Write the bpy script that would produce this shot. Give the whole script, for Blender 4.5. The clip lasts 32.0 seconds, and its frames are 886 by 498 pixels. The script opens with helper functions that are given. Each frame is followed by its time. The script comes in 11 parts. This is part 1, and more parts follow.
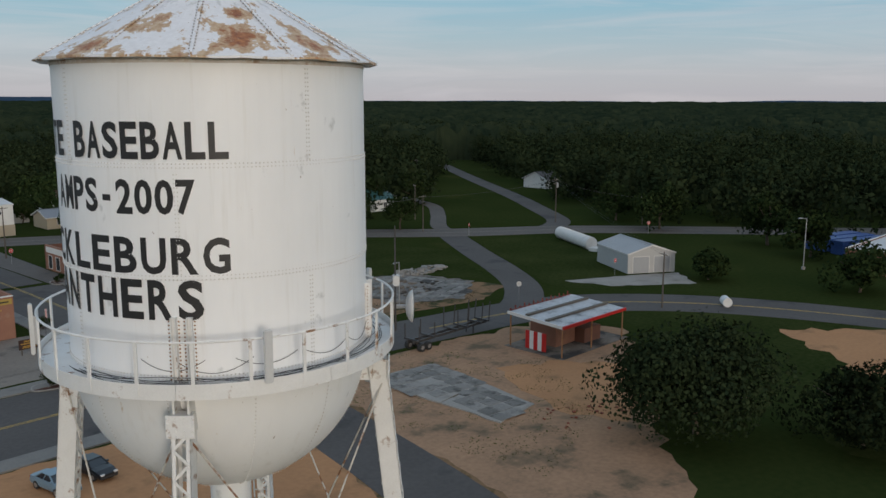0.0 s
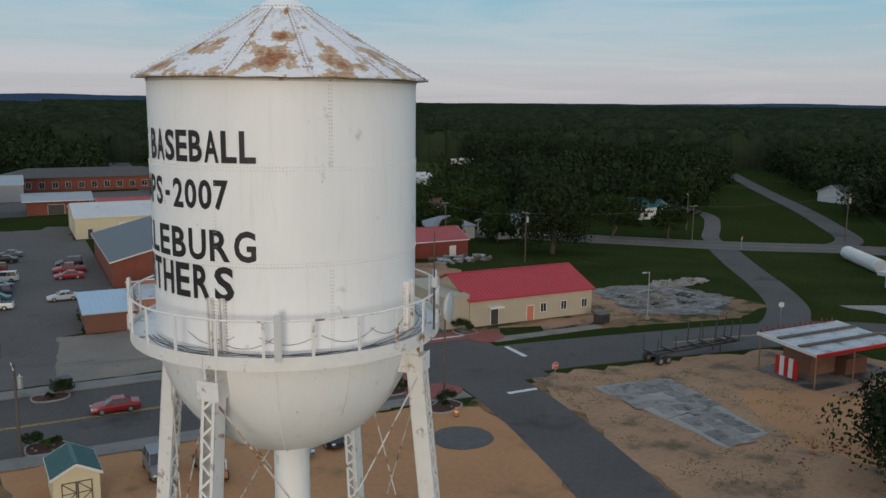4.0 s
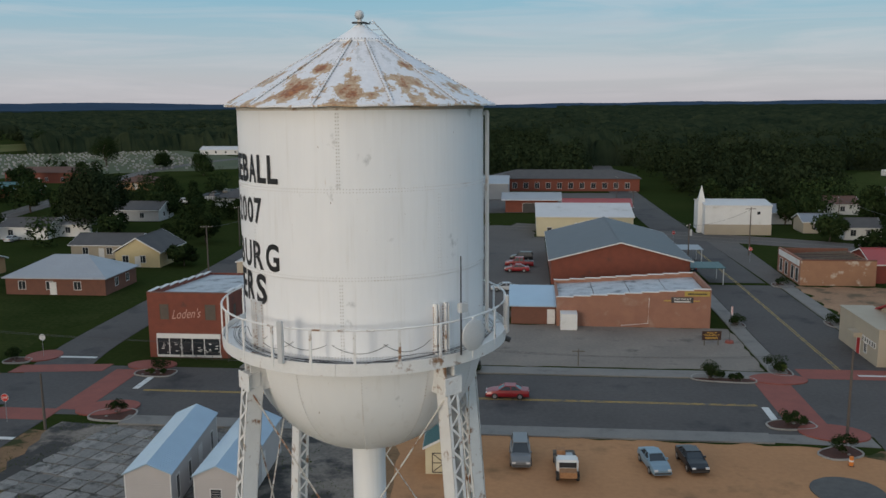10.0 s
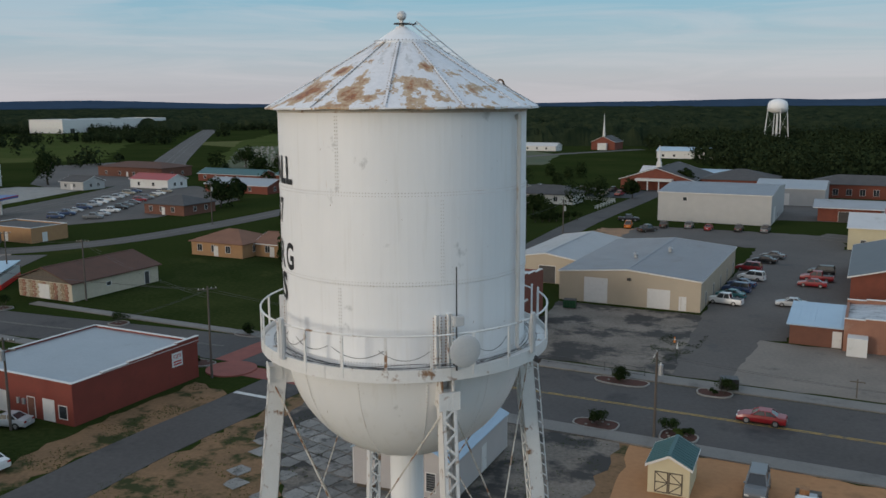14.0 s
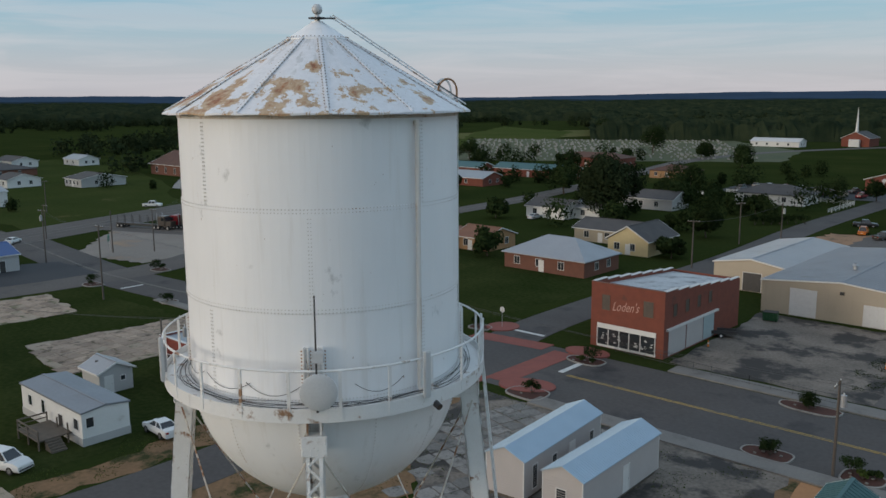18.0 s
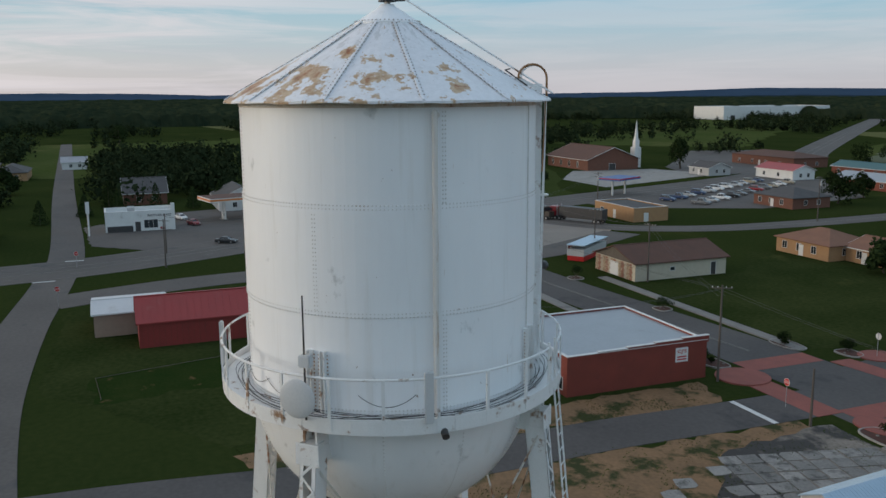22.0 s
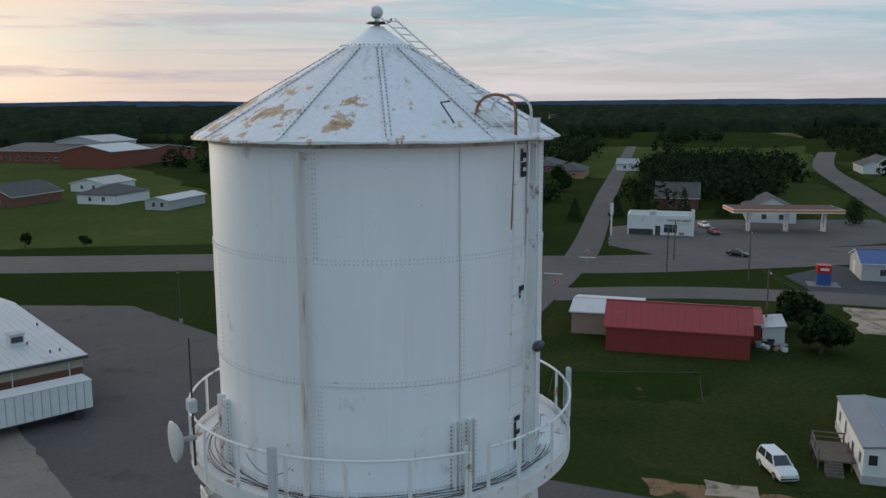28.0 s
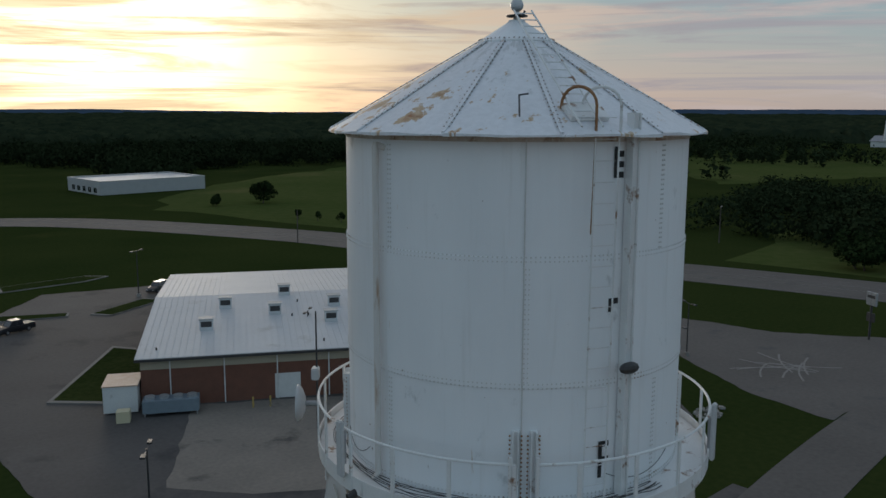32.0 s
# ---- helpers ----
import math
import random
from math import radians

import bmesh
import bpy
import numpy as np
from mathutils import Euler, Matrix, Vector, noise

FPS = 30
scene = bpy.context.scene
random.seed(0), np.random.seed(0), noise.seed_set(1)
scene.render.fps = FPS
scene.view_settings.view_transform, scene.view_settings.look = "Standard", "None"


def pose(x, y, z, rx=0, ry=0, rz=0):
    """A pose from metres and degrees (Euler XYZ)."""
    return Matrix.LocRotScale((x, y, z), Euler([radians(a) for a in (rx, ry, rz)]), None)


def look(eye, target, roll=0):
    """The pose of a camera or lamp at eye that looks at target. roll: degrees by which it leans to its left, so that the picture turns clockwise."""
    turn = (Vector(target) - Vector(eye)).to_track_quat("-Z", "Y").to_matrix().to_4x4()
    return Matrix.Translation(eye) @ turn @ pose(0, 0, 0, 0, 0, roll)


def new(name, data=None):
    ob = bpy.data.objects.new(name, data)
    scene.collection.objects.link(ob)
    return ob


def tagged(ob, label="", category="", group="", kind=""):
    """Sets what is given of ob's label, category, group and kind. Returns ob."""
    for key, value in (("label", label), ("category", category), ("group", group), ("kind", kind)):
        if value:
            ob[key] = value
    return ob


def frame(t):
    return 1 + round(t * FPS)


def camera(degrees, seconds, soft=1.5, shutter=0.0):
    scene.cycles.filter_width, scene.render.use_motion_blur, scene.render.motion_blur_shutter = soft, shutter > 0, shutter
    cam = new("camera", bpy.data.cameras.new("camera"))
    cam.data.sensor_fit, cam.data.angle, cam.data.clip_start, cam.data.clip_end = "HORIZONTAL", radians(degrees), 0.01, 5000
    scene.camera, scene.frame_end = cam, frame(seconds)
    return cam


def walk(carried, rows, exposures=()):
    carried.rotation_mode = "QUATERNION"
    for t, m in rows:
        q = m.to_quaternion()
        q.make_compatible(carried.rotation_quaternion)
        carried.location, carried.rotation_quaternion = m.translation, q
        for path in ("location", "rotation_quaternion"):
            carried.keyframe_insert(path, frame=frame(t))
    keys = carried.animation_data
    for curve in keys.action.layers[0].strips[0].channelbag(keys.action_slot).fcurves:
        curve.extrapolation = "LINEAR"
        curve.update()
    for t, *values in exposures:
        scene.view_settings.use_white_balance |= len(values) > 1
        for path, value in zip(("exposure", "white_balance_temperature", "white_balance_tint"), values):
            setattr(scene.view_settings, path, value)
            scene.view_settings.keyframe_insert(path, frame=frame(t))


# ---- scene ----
cam = camera(54.457, 32.0)
PATH = [
    (0, look((-9.430, -15.462, 30.339), (4.757, -1.788, 26.912), 0.12)),
    (0.5, look((-9.060, -15.852, 30.312), (4.644, -1.694, 26.884), 0.21)),
    (1, look((-8.775, -16.507, 30.296), (4.514, -1.956, 26.883), 0.18)),
    (1.5, look((-8.368, -17.022, 30.317), (4.473, -2.073, 26.910), 0.22)),
    (2, look((-7.985, -17.554, 30.369), (4.374, -2.201, 26.974), 0.29)),
    (2.5, look((-7.504, -18.011, 30.423), (4.218, -2.162, 27.046), 0.33)),
    (4.5, look((-5.065, -19.839, 30.601), (2.757, -1.740, 27.246), 0.35)),
    (5, look((-4.364, -20.290, 30.610), (2.372, -1.750, 27.311), -0.10)),
    (5.5, look((-3.551, -20.459, 30.597), (2.175, -1.581, 27.306), -0.11)),
    (6, look((-2.755, -20.580, 30.611), (2.482, -1.561, 27.316), -0.11)),
    (6.5, look((-1.938, -20.878, 30.697), (2.344, -1.622, 27.400), -0.16)),
    (7, look((-1.094, -21.142, 30.784), (1.679, -1.610, 27.495), -0.21)),
    (7.5, look((-0.229, -21.287, 30.846), (1.694, -1.654, 27.554), -0.28)),
    (8, look((0.631, -21.341, 30.917), (1.922, -1.657, 27.620), -0.30)),
    (8.5, look((1.487, -21.335, 30.979), (1.991, -1.615, 27.680), -0.35)),
    (9, look((2.348, -21.322, 31.017), (1.957, -1.600, 27.716), -0.37)),
    (9.5, look((3.198, -21.174, 31.039), (2.050, -1.484, 27.728), -0.38)),
    (10, look((4.038, -21.044, 31.038), (2.119, -1.414, 27.724), -0.41)),
    (10.5, look((4.869, -20.980, 31.034), (2.085, -1.453, 27.727), -0.41)),
    (11, look((5.719, -20.759, 31.040), (1.817, -1.423, 27.737), -0.43)),
    (11.5, look((6.523, -20.512, 31.043), (1.688, -1.389, 27.733), -0.36)),
    (12, look((7.261, -20.039, 31.068), (1.734, -1.105, 27.759), -0.31)),
    (12.5, look((8.056, -19.754, 31.096), (1.583, -1.124, 27.777), -0.35)),
    (13, look((8.825, -19.374, 31.087), (1.506, -1.060, 27.767), -0.29)),
    (13.5, look((9.541, -18.898, 31.110), (1.464, -0.906, 27.787), -0.29)),
    (14, look((10.258, -18.401, 31.122), (1.449, -0.758, 27.786), -0.26)),
    (14.5, look((10.858, -17.685, 31.088), (1.453, -0.355, 27.740), -0.25)),
    (16.5, look((13.309, -14.905, 31.186), (2.101, 1.301, 27.760), -0.29)),
    (17, look((13.779, -14.015, 31.239), (1.818, 1.640, 27.798), -0.33)),
    (17.5, look((14.217, -13.130, 31.292), (1.555, 1.959, 27.833), -0.36)),
    (18, look((14.669, -12.274, 31.319), (1.464, 2.339, 27.840), -0.33)),
    (18.5, look((15.095, -11.365, 31.282), (1.452, 2.832, 27.775), -0.31)),
    (19, look((15.522, -10.442, 31.282), (1.378, 3.245, 27.732), -0.18)),
    (19.5, look((15.856, -9.509, 31.251), (1.342, 3.780, 27.682), -0.12)),
    (20, look((16.155, -8.649, 31.235), (1.198, 4.133, 27.646), -0.05)),
    (20.5, look((16.400, -7.870, 31.193), (0.215, 3.321, 27.611), -0.20)),
    (21, look((16.640, -7.098, 31.147), (-0.459, 2.646, 27.582), -0.28)),
    (21.5, look((16.767, -6.287, 31.130), (-1.067, 2.037, 27.573), -0.32)),
    (22, look((16.956, -5.410, 31.157), (-1.397, 1.701, 27.612), -0.34)),
    (22.5, look((16.983, -4.435, 31.189), (-1.832, 1.356, 27.658), -0.35)),
    (23, look((17.054, -3.405, 31.219), (-2.023, 1.464, 27.701), -0.37)),
    (23.5, look((17.065, -2.421, 31.241), (-2.184, 1.725, 27.739), -0.37)),
    (24, look((16.903, -1.480, 31.252), (-2.494, 1.927, 27.771), -0.35)),
    (24.5, look((16.766, -0.573, 31.310), (-2.783, 1.844, 27.851), -0.26)),
    (25, look((16.542, 0.313, 31.323), (-3.122, 1.537, 27.883), -0.25)),
    (25.5, look((16.466, 1.224, 31.359), (-3.239, 1.392, 27.938), -0.19)),
    (27.5, look((15.112, 4.506, 31.627), (-4.150, 0.363, 28.192), -0.38)),
    (28, look((14.836, 5.348, 31.623), (-4.149, 0.051, 28.233), -0.16)),
    (28.5, look((14.414, 6.133, 31.637), (-4.220, -0.302, 28.264), -0.18)),
    (29, look((13.932, 6.899, 31.655), (-4.276, -0.663, 28.293), -0.11)),
    (29.5, look((13.543, 7.688, 31.676), (-4.177, -0.964, 28.339), -0.10)),
    (30, look((13.047, 8.356, 31.693), (-4.150, -1.297, 28.364), -0.03)),
    (30.5, look((12.547, 8.909, 31.659), (-4.000, -1.830, 28.358), -0.02)),
    (31, look((12.175, 9.400, 31.610), (-3.591, -2.461, 28.331), 0.10)),
    (31.5, look((11.921, 9.781, 31.521), (-2.845, -3.310, 28.267), 0.12)),
    (32, look((11.679, 10.093, 31.393), (-2.145, -3.999, 28.185), 0.15)),
]
EXPOSURES = [(0, 0.20), (12, 0.20), (17, 0.24), (23, 0.34), (27, 0.32), (29, 0.20), (30, 0.02), (31, -0.18), (32, -0.30)]
walk(cam, PATH, EXPOSURES)

# ---- sky, sun ----
SUN_YAW = radians(156)
SUN_DIR = Vector((-math.sin(SUN_YAW) * math.cos(radians(6)), math.cos(SUN_YAW) * math.cos(radians(6)), math.sin(radians(6))))
world = bpy.data.worlds.new("dusk_sky")
scene.world = world
world.use_nodes = True
wn, wl = world.node_tree.nodes, world.node_tree.links
wn.clear()


def wnode(kind, **kw):
    n = wn.new(kind)
    for k, v in kw.items():
        n.inputs[k].default_value = v
    return n


def ramp(nodes, stops, interp="LINEAR"):
    n = nodes.new("ShaderNodeValToRGB")
    n.color_ramp.interpolation = interp
    while len(n.color_ramp.elements) < len(stops):
        n.color_ramp.elements.new(0.5)
    for e, (p, c) in zip(n.color_ramp.elements, stops):
        e.position, e.color = p, (*c, 1) if len(c) == 3 else c
    return n


w_out = wn.new("ShaderNodeOutputWorld")
w_bg = wn.new("ShaderNodeBackground")
w_bg.inputs[1].default_value = 1.0
w_co = wn.new("ShaderNodeTexCoord")
w_sep = wn.new("ShaderNodeSeparateXYZ")
wl.new(w_co.outputs["Generated"], w_sep.inputs[0])
nishita = wn.new("ShaderNodeTexSky")
nishita.sky_type, nishita.sun_disc = "NISHITA", False
nishita.sun_elevation, nishita.sun_rotation = radians(6), math.atan2(SUN_DIR.x, SUN_DIR.y)
w_nis = wn.new("ShaderNodeMix")
w_nis.data_type, w_nis.blend_type = "RGBA", "MULTIPLY"
w_nis.inputs[0].default_value = 1.0
wl.new(nishita.outputs[0], w_nis.inputs[6])
w_nis.inputs[7].default_value = (0.09, 0.09, 0.09, 1)
# thin cloud deck: pale rose at the horizon, grey blue higher up, brighter overhead
up = ramp(wn, [(0.0, (0.44, 0.43, 0.465)), (0.03, (0.43, 0.455, 0.50)), (0.07, (0.33, 0.45, 0.53)), (0.13, (0.19, 0.42, 0.56)),
               (0.24, (0.38, 0.59, 0.75)), (0.5, (0.36, 0.53, 0.69)), (1.0, (0.20, 0.31, 0.45))])
wl.new(w_sep.outputs[2], up.inputs[0])
w_mix = wn.new("ShaderNodeMix")
w_mix.data_type = "RGBA"
w_mix.inputs[0].default_value = 0.88
wl.new(w_nis.outputs[2], w_mix.inputs[6])
wl.new(up.outputs[0], w_mix.inputs[7])
# streaked clouds
w_map = wn.new("ShaderNodeMapping")
w_map.inputs["Scale"].default_value = (1.6, 1.6, 20)
wl.new(w_co.outputs["Generated"], w_map.inputs[0])
w_noi = wnode("ShaderNodeTexNoise", Scale=1.9, Detail=8, Roughness=0.6, Distortion=0.8)
wl.new(w_map.outputs[0], w_noi.inputs["Vector"])
w_cov = ramp(wn, [(0.43, (0, 0, 0)), (0.60, (1, 1, 1))])
wl.new(w_noi.outputs[0], w_cov.inputs[0])
# warm glow round the sun
w_dot = wn.new("ShaderNodeVectorMath")
w_dot.operation = "DOT_PRODUCT"
wl.new(w_co.outputs["Generated"], w_dot.inputs[0])
w_dot.inputs[1].default_value = SUN_DIR
glow = ramp(wn, [(0.0, (0, 0, 0)), (0.15, (0.02, 0.012, 0.0)), (0.55, (0.055, 0.03, 0.0)), (0.86, (0.16, 0.07, 0.0)), (0.95, (0.46, 0.29, 0.10)), (0.975, (0.70, 0.49, 0.21)), (0.99, (1.2, 0.95, 0.52)), (1.0, (3.2, 2.7, 1.7))])
wl.new(w_dot.outputs["Value"], glow.inputs[0])
ccol = ramp(wn, [(0.0, (0.58, 0.55, 0.57)), (0.6, (0.60, 0.56, 0.57)), (0.80, (0.62, 0.52, 0.50)), (0.90, (0.78, 0.62, 0.50)), (0.97, (0.88, 0.66, 0.42)), (1.0, (1.2, 0.92, 0.56))])
wl.new(w_dot.outputs["Value"], ccol.inputs[0])
w_fade = wn.new("ShaderNodeMath")
w_fade.operation = "MULTIPLY"
wl.new(w_cov.outputs[0], w_fade.inputs[0])
# the deck thins out away from the sunset
w_thin = ramp(wn, [(0.0, (0.26, 0.26, 0.26)), (0.30, (0.62, 0.62, 0.62)), (0.62, (0.85, 0.85, 0.85))])
wl.new(w_dot.outputs["Value"], w_thin.inputs[0])
wl.new(w_thin.outputs[0], w_fade.inputs[1])
w_sum = wn.new("ShaderNodeMix")
w_sum.data_type, w_sum.blend_type = "RGBA", "ADD"
w_sum.inputs[0].default_value = 1.0
wl.new(w_mix.outputs[2], w_sum.inputs[6])
wl.new(glow.outputs[0], w_sum.inputs[7])
w_cl = wn.new("ShaderNodeMix")
w_cl.data_type = "RGBA"
wl.new(w_fade.outputs[0], w_cl.inputs[0])
wl.new(w_sum.outputs[2], w_cl.inputs[6])
wl.new(ccol.outputs[0], w_cl.inputs[7])
# a second, thinner layer of grey-lilac streaks
w_map2 = wn.new("ShaderNodeMapping")
w_map2.inputs["Scale"].default_value = (1.3, 1.3, 30)
w_map2.inputs["Location"].default_value = (3.1, 0.7, 1.9)
wl.new(w_co.outputs["Generated"], w_map2.inputs[0])
w_noi2 = wnode("ShaderNodeTexNoise", Scale=2.1, Detail=9, Roughness=0.62, Distortion=1.2)
wl.new(w_map2.outputs[0], w_noi2.inputs["Vector"])
w_cov2 = ramp(wn, [(0.50, (0, 0, 0)), (0.66, (0.8, 0.8, 0.8))])
wl.new(w_noi2.outputs[0], w_cov2.inputs[0])
w_west = ramp(wn, [(0.0, (0.15, 0.15, 0.15)), (0.45, (0.25, 0.25, 0.25)), (0.75, (1, 1, 1))])
wl.new(w_dot.outputs["Value"], w_west.inputs[0])
w_f2 = wn.new("ShaderNodeMath")
w_f2.operation = "MULTIPLY"
wl.new(w_cov2.outputs[0], w_f2.inputs[0])
wl.new(w_west.outputs[0], w_f2.inputs[1])
w_cl2 = wn.new("ShaderNodeMix")
w_cl2.data_type = "RGBA"
wl.new(w_f2.outputs[0], w_cl2.inputs[0])
wl.new(w_cl.outputs[2], w_cl2.inputs[6])
ccol2 = ramp(wn, [(0.0, (0.36, 0.38, 0.44)), (0.8, (0.42, 0.40, 0.44)), (0.95, (0.46, 0.36, 0.36)), (1.0, (0.9, 0.66, 0.38))])
wl.new(w_dot.outputs["Value"], ccol2.inputs[0])
wl.new(ccol2.outputs[0], w_cl2.inputs[7])
wl.new(w_cl2.outputs[2], w_bg.inputs[0])
wl.new(w_bg.outputs[0], w_out.inputs[0])

sun = new("sun", bpy.data.lights.new("sun", "SUN"))
sun.data.energy, sun.data.angle, sun.data.color = 0.8, radians(14), (1.0, 0.90, 0.79)
sun.matrix_world = look(SUN_DIR * 200, (0, 0, 0))

# ---- materials ----
MATS = {}


def mat(name, col, col2=None, rough=0.8, metal=0.0, scale=2.0, fine=25.0, bump=0.0, amount=0.5, vary=0.0, stain=None, stain_at=(0.55, 0.7), stain_scale=0.6, stretch=(1, 1, 1), spec=0.5):
    """A weathered surface: broad and fine noise between two colours, an optional stain, relief, and a shift per object."""
    if name in MATS:
        return MATS[name]
    m = bpy.data.materials.new(name)
    m.use_nodes = True
    n, l = m.node_tree.nodes, m.node_tree.links
    b = n["Principled BSDF"]
    b.inputs["Roughness"].default_value, b.inputs["Metallic"].default_value = rough, metal
    b.inputs["Specular IOR Level"].default_value = spec
    co = n.new("ShaderNodeTexCoord")
    mp = n.new("ShaderNodeMapping")
    mp.inputs["Scale"].default_value = stretch
    geo = n.new("ShaderNodeNewGeometry")
    l.new(geo.outputs["Position"], mp.inputs[0])
    c2 = col2 or tuple(c * 0.7 for c in col)
    big = n.new("ShaderNodeTexNoise")
    big.inputs["Scale"].default_value, big.inputs["Detail"].default_value = scale, 5
    l.new(mp.outputs[0], big.inputs["Vector"])
    sm = n.new("ShaderNodeTexNoise")
    sm.inputs["Scale"].default_value, sm.inputs["Detail"].default_value = fine, 3
    l.new(mp.outputs[0], sm.inputs["Vector"])
    av = n.new("ShaderNodeMix")
    av.inputs[0].default_value = 0.45
    l.new(big.outputs[0], av.inputs[2])
    l.new(sm.outputs[0], av.inputs[3])
    lo, hi = 0.5 - 0.32 * (1 - amount * 0.6), 0.5 + 0.32 * (1 - amount * 0.6)
    rp = ramp(n, [(lo, col), (hi, c2)])
    l.new(av.outputs[0], rp.inputs[0])
    out = rp.outputs[0]
    if stain:
        st = n.new("ShaderNodeTexNoise")
        st.inputs["Scale"].default_value, st.inputs["Detail"].default_value, st.inputs["Roughness"].default_value = stain_scale, 7, 0.62
        l.new(mp.outputs[0], st.inputs["Vector"])
        sr = ramp(n, [(stain_at[0], (0, 0, 0)), (stain_at[1], (1, 1, 1))])
        l.new(st.outputs[0], sr.inputs[0])
        mx = n.new("ShaderNodeMix")
        mx.data_type = "RGBA"
        l.new(sr.outputs[0], mx.inputs[0])
        l.new(out, mx.inputs[6])
        mx.inputs[7].default_value = (*stain, 1)
        out = mx.outputs[2]
    if vary:
        oi = n.new("ShaderNodeObjectInfo")
        hs = n.new("ShaderNodeHueSaturation")
        mr = n.new("ShaderNodeMapRange")
        mr.inputs[3].default_value, mr.inputs[4].default_value = 1 - vary, 1 + vary
        l.new(oi.outputs["Random"], mr.inputs[0])
        l.new(mr.outputs[0], hs.inputs["Value"])
        l.new(out, hs.inputs["Color"])
        out = hs.outputs[0]
    l.new(out, b.inputs["Base Color"])
    if bump:
        bp = n.new("ShaderNodeBump")
        bp.inputs["Strength"].default_value, bp.inputs["Distance"].default_value = bump, 0.05
        l.new(av.outputs[0], bp.inputs["Height"])
        l.new(bp.outputs[0], b.inputs["Normal"])
    MATS[name] = m
    return m


def glass_mat():
    m = mat("window_glass", (0.02, 0.025, 0.03), (0.04, 0.045, 0.05), rough=0.08, spec=0.8, scale=0.4)
    return m


# tower
def tank_paint():
    """White tank paint, chalked in vertical runs, with grey scuffs, rust specks and thin brown dribbles."""
    m = bpy.data.materials.new("tank_paint")
    m.use_nodes = True
    n, l = m.node_tree.nodes, m.node_tree.links
    b = n["Principled BSDF"]
    b.inputs["Roughness"].default_value = 0.5
    geo = n.new("ShaderNodeNewGeometry")
    out = None
    for stretch, sc, det, lo, hi, a, c in (((1, 1, 0.35), 0.6, 6, 0.35, 0.65, (0.90, 0.905, 0.91), (0.84, 0.85, 0.86)),
                                           ((1, 1, 0.06), 5.0, 5, 0.56, 0.82, None, (0.76, 0.755, 0.74)),
                                           ((1, 1, 0.7), 1.5, 9, 0.655, 0.72, None, (0.60, 0.61, 0.61)),
                                           ((1, 1, 0.12), 6.5, 4, 0.715, 0.775, None, (0.60, 0.50, 0.40)),
                                           ((1, 1, 0.6), 9.0, 3, 0.735, 0.77, None, (0.26, 0.17, 0.11))):
        mp = n.new("ShaderNodeMapping")
        mp.inputs["Scale"].default_value = stretch
        l.new(geo.outputs["Position"], mp.inputs[0])
        no = n.new("ShaderNodeTexNoise")
        no.inputs["Scale"].default_value, no.inputs["Detail"].default_value, no.inputs["Roughness"].default_value = sc, det, 0.6
        l.new(mp.outputs[0], no.inputs["Vector"])
        if out is None:
            out = ramp(n, [(lo, a), (hi, c)])
            l.new(no.outputs[0], out.inputs[0])
            out = out.outputs[0]
            continue
        rp = ramp(n, [(lo, (0, 0, 0)), (hi, (1, 1, 1))])
        l.new(no.outputs[0], rp.inputs[0])
        mx = n.new("ShaderNodeMix")
        mx.data_type = "RGBA"
        l.new(rp.outputs[0], mx.inputs[0])
        l.new(out, mx.inputs[6])
        mx.inputs[7].default_value = (*c, 1)
        out = mx.outputs[2]
    l.new(out, b.inputs["Base Color"])
    return m


M_TANK = tank_paint()
# rivet grey holds the heads' small shadows as well as grime and rust
M_RIVET = mat("grimy_shaded_rivet_paint", (0.76, 0.76, 0.75), (0.60, 0.58, 0.55), rough=0.7, scale=1.4, fine=9, stain=(0.30, 0.18, 0.10), stain_at=(0.63, 0.70), stain_scale=1.2)
M_WHITE = mat("white_steel_paint", (0.82, 0.82, 0.81), (0.72, 0.715, 0.70), rough=0.5, scale=3, fine=30, stain=(0.28, 0.16, 0.09), stain_at=(0.585, 0.66), stain_scale=2.6)
M_RUST = mat("rust", (0.22, 0.09, 0.035), (0.42, 0.24, 0.12), rough=0.9, scale=6, fine=40, bump=0.3)
M_BLACK = mat("black_paint", (0.012, 0.012, 0.014), (0.03, 0.03, 0.03), rough=0.5, scale=8, fine=60, stain=(0.6, 0.6, 0.6), stain_at=(0.70, 0.73), stain_scale=5)
M_DARK = mat("dark_steel", (0.03, 0.03, 0.035), (0.06, 0.055, 0.05), rough=0.5)
M_GALV = mat("galvanised", (0.45, 0.46, 0.47), (0.33, 0.34, 0.35), rough=0.45, metal=0.5, scale=4)
M_CABLE = mat("cable", (0.03, 0.03, 0.03), (0.10, 0.10, 0.10), rough=0.6)
M_DISH = mat("dish_plastic", (0.62, 0.63, 0.63), (0.52, 0.53, 0.54), rough=0.4, scale=1)
# ground
M_GRASS = mat("grass", (0.022, 0.035, 0.010), (0.038, 0.049, 0.015), rough=0.95, scale=0.035, fine=1.3, bump=0.3, amount=0.75, stain=(0.060, 0.062, 0.020), stain_at=(0.60, 0.80), stain_scale=0.03, spec=0.0)
M_LAWN = mat("lawn", (0.017, 0.029, 0.008), (0.048, 0.058, 0.020), rough=0.95, scale=0.08, fine=1.6, bump=0.3, amount=0.7, stain=(0.085, 0.085, 0.03), stain_at=(0.62, 0.8), stain_scale=0.06, spec=0.0)
M_ASPH = mat("asphalt", (0.118, 0.109, 0.104), (0.080, 0.073, 0.070), rough=0.85, scale=0.09, fine=2.2, amount=0.65, stain=(0.038, 0.038, 0.042), stain_at=(0.56, 0.75), stain_scale=0.12, bump=0.1, spec=0.15)
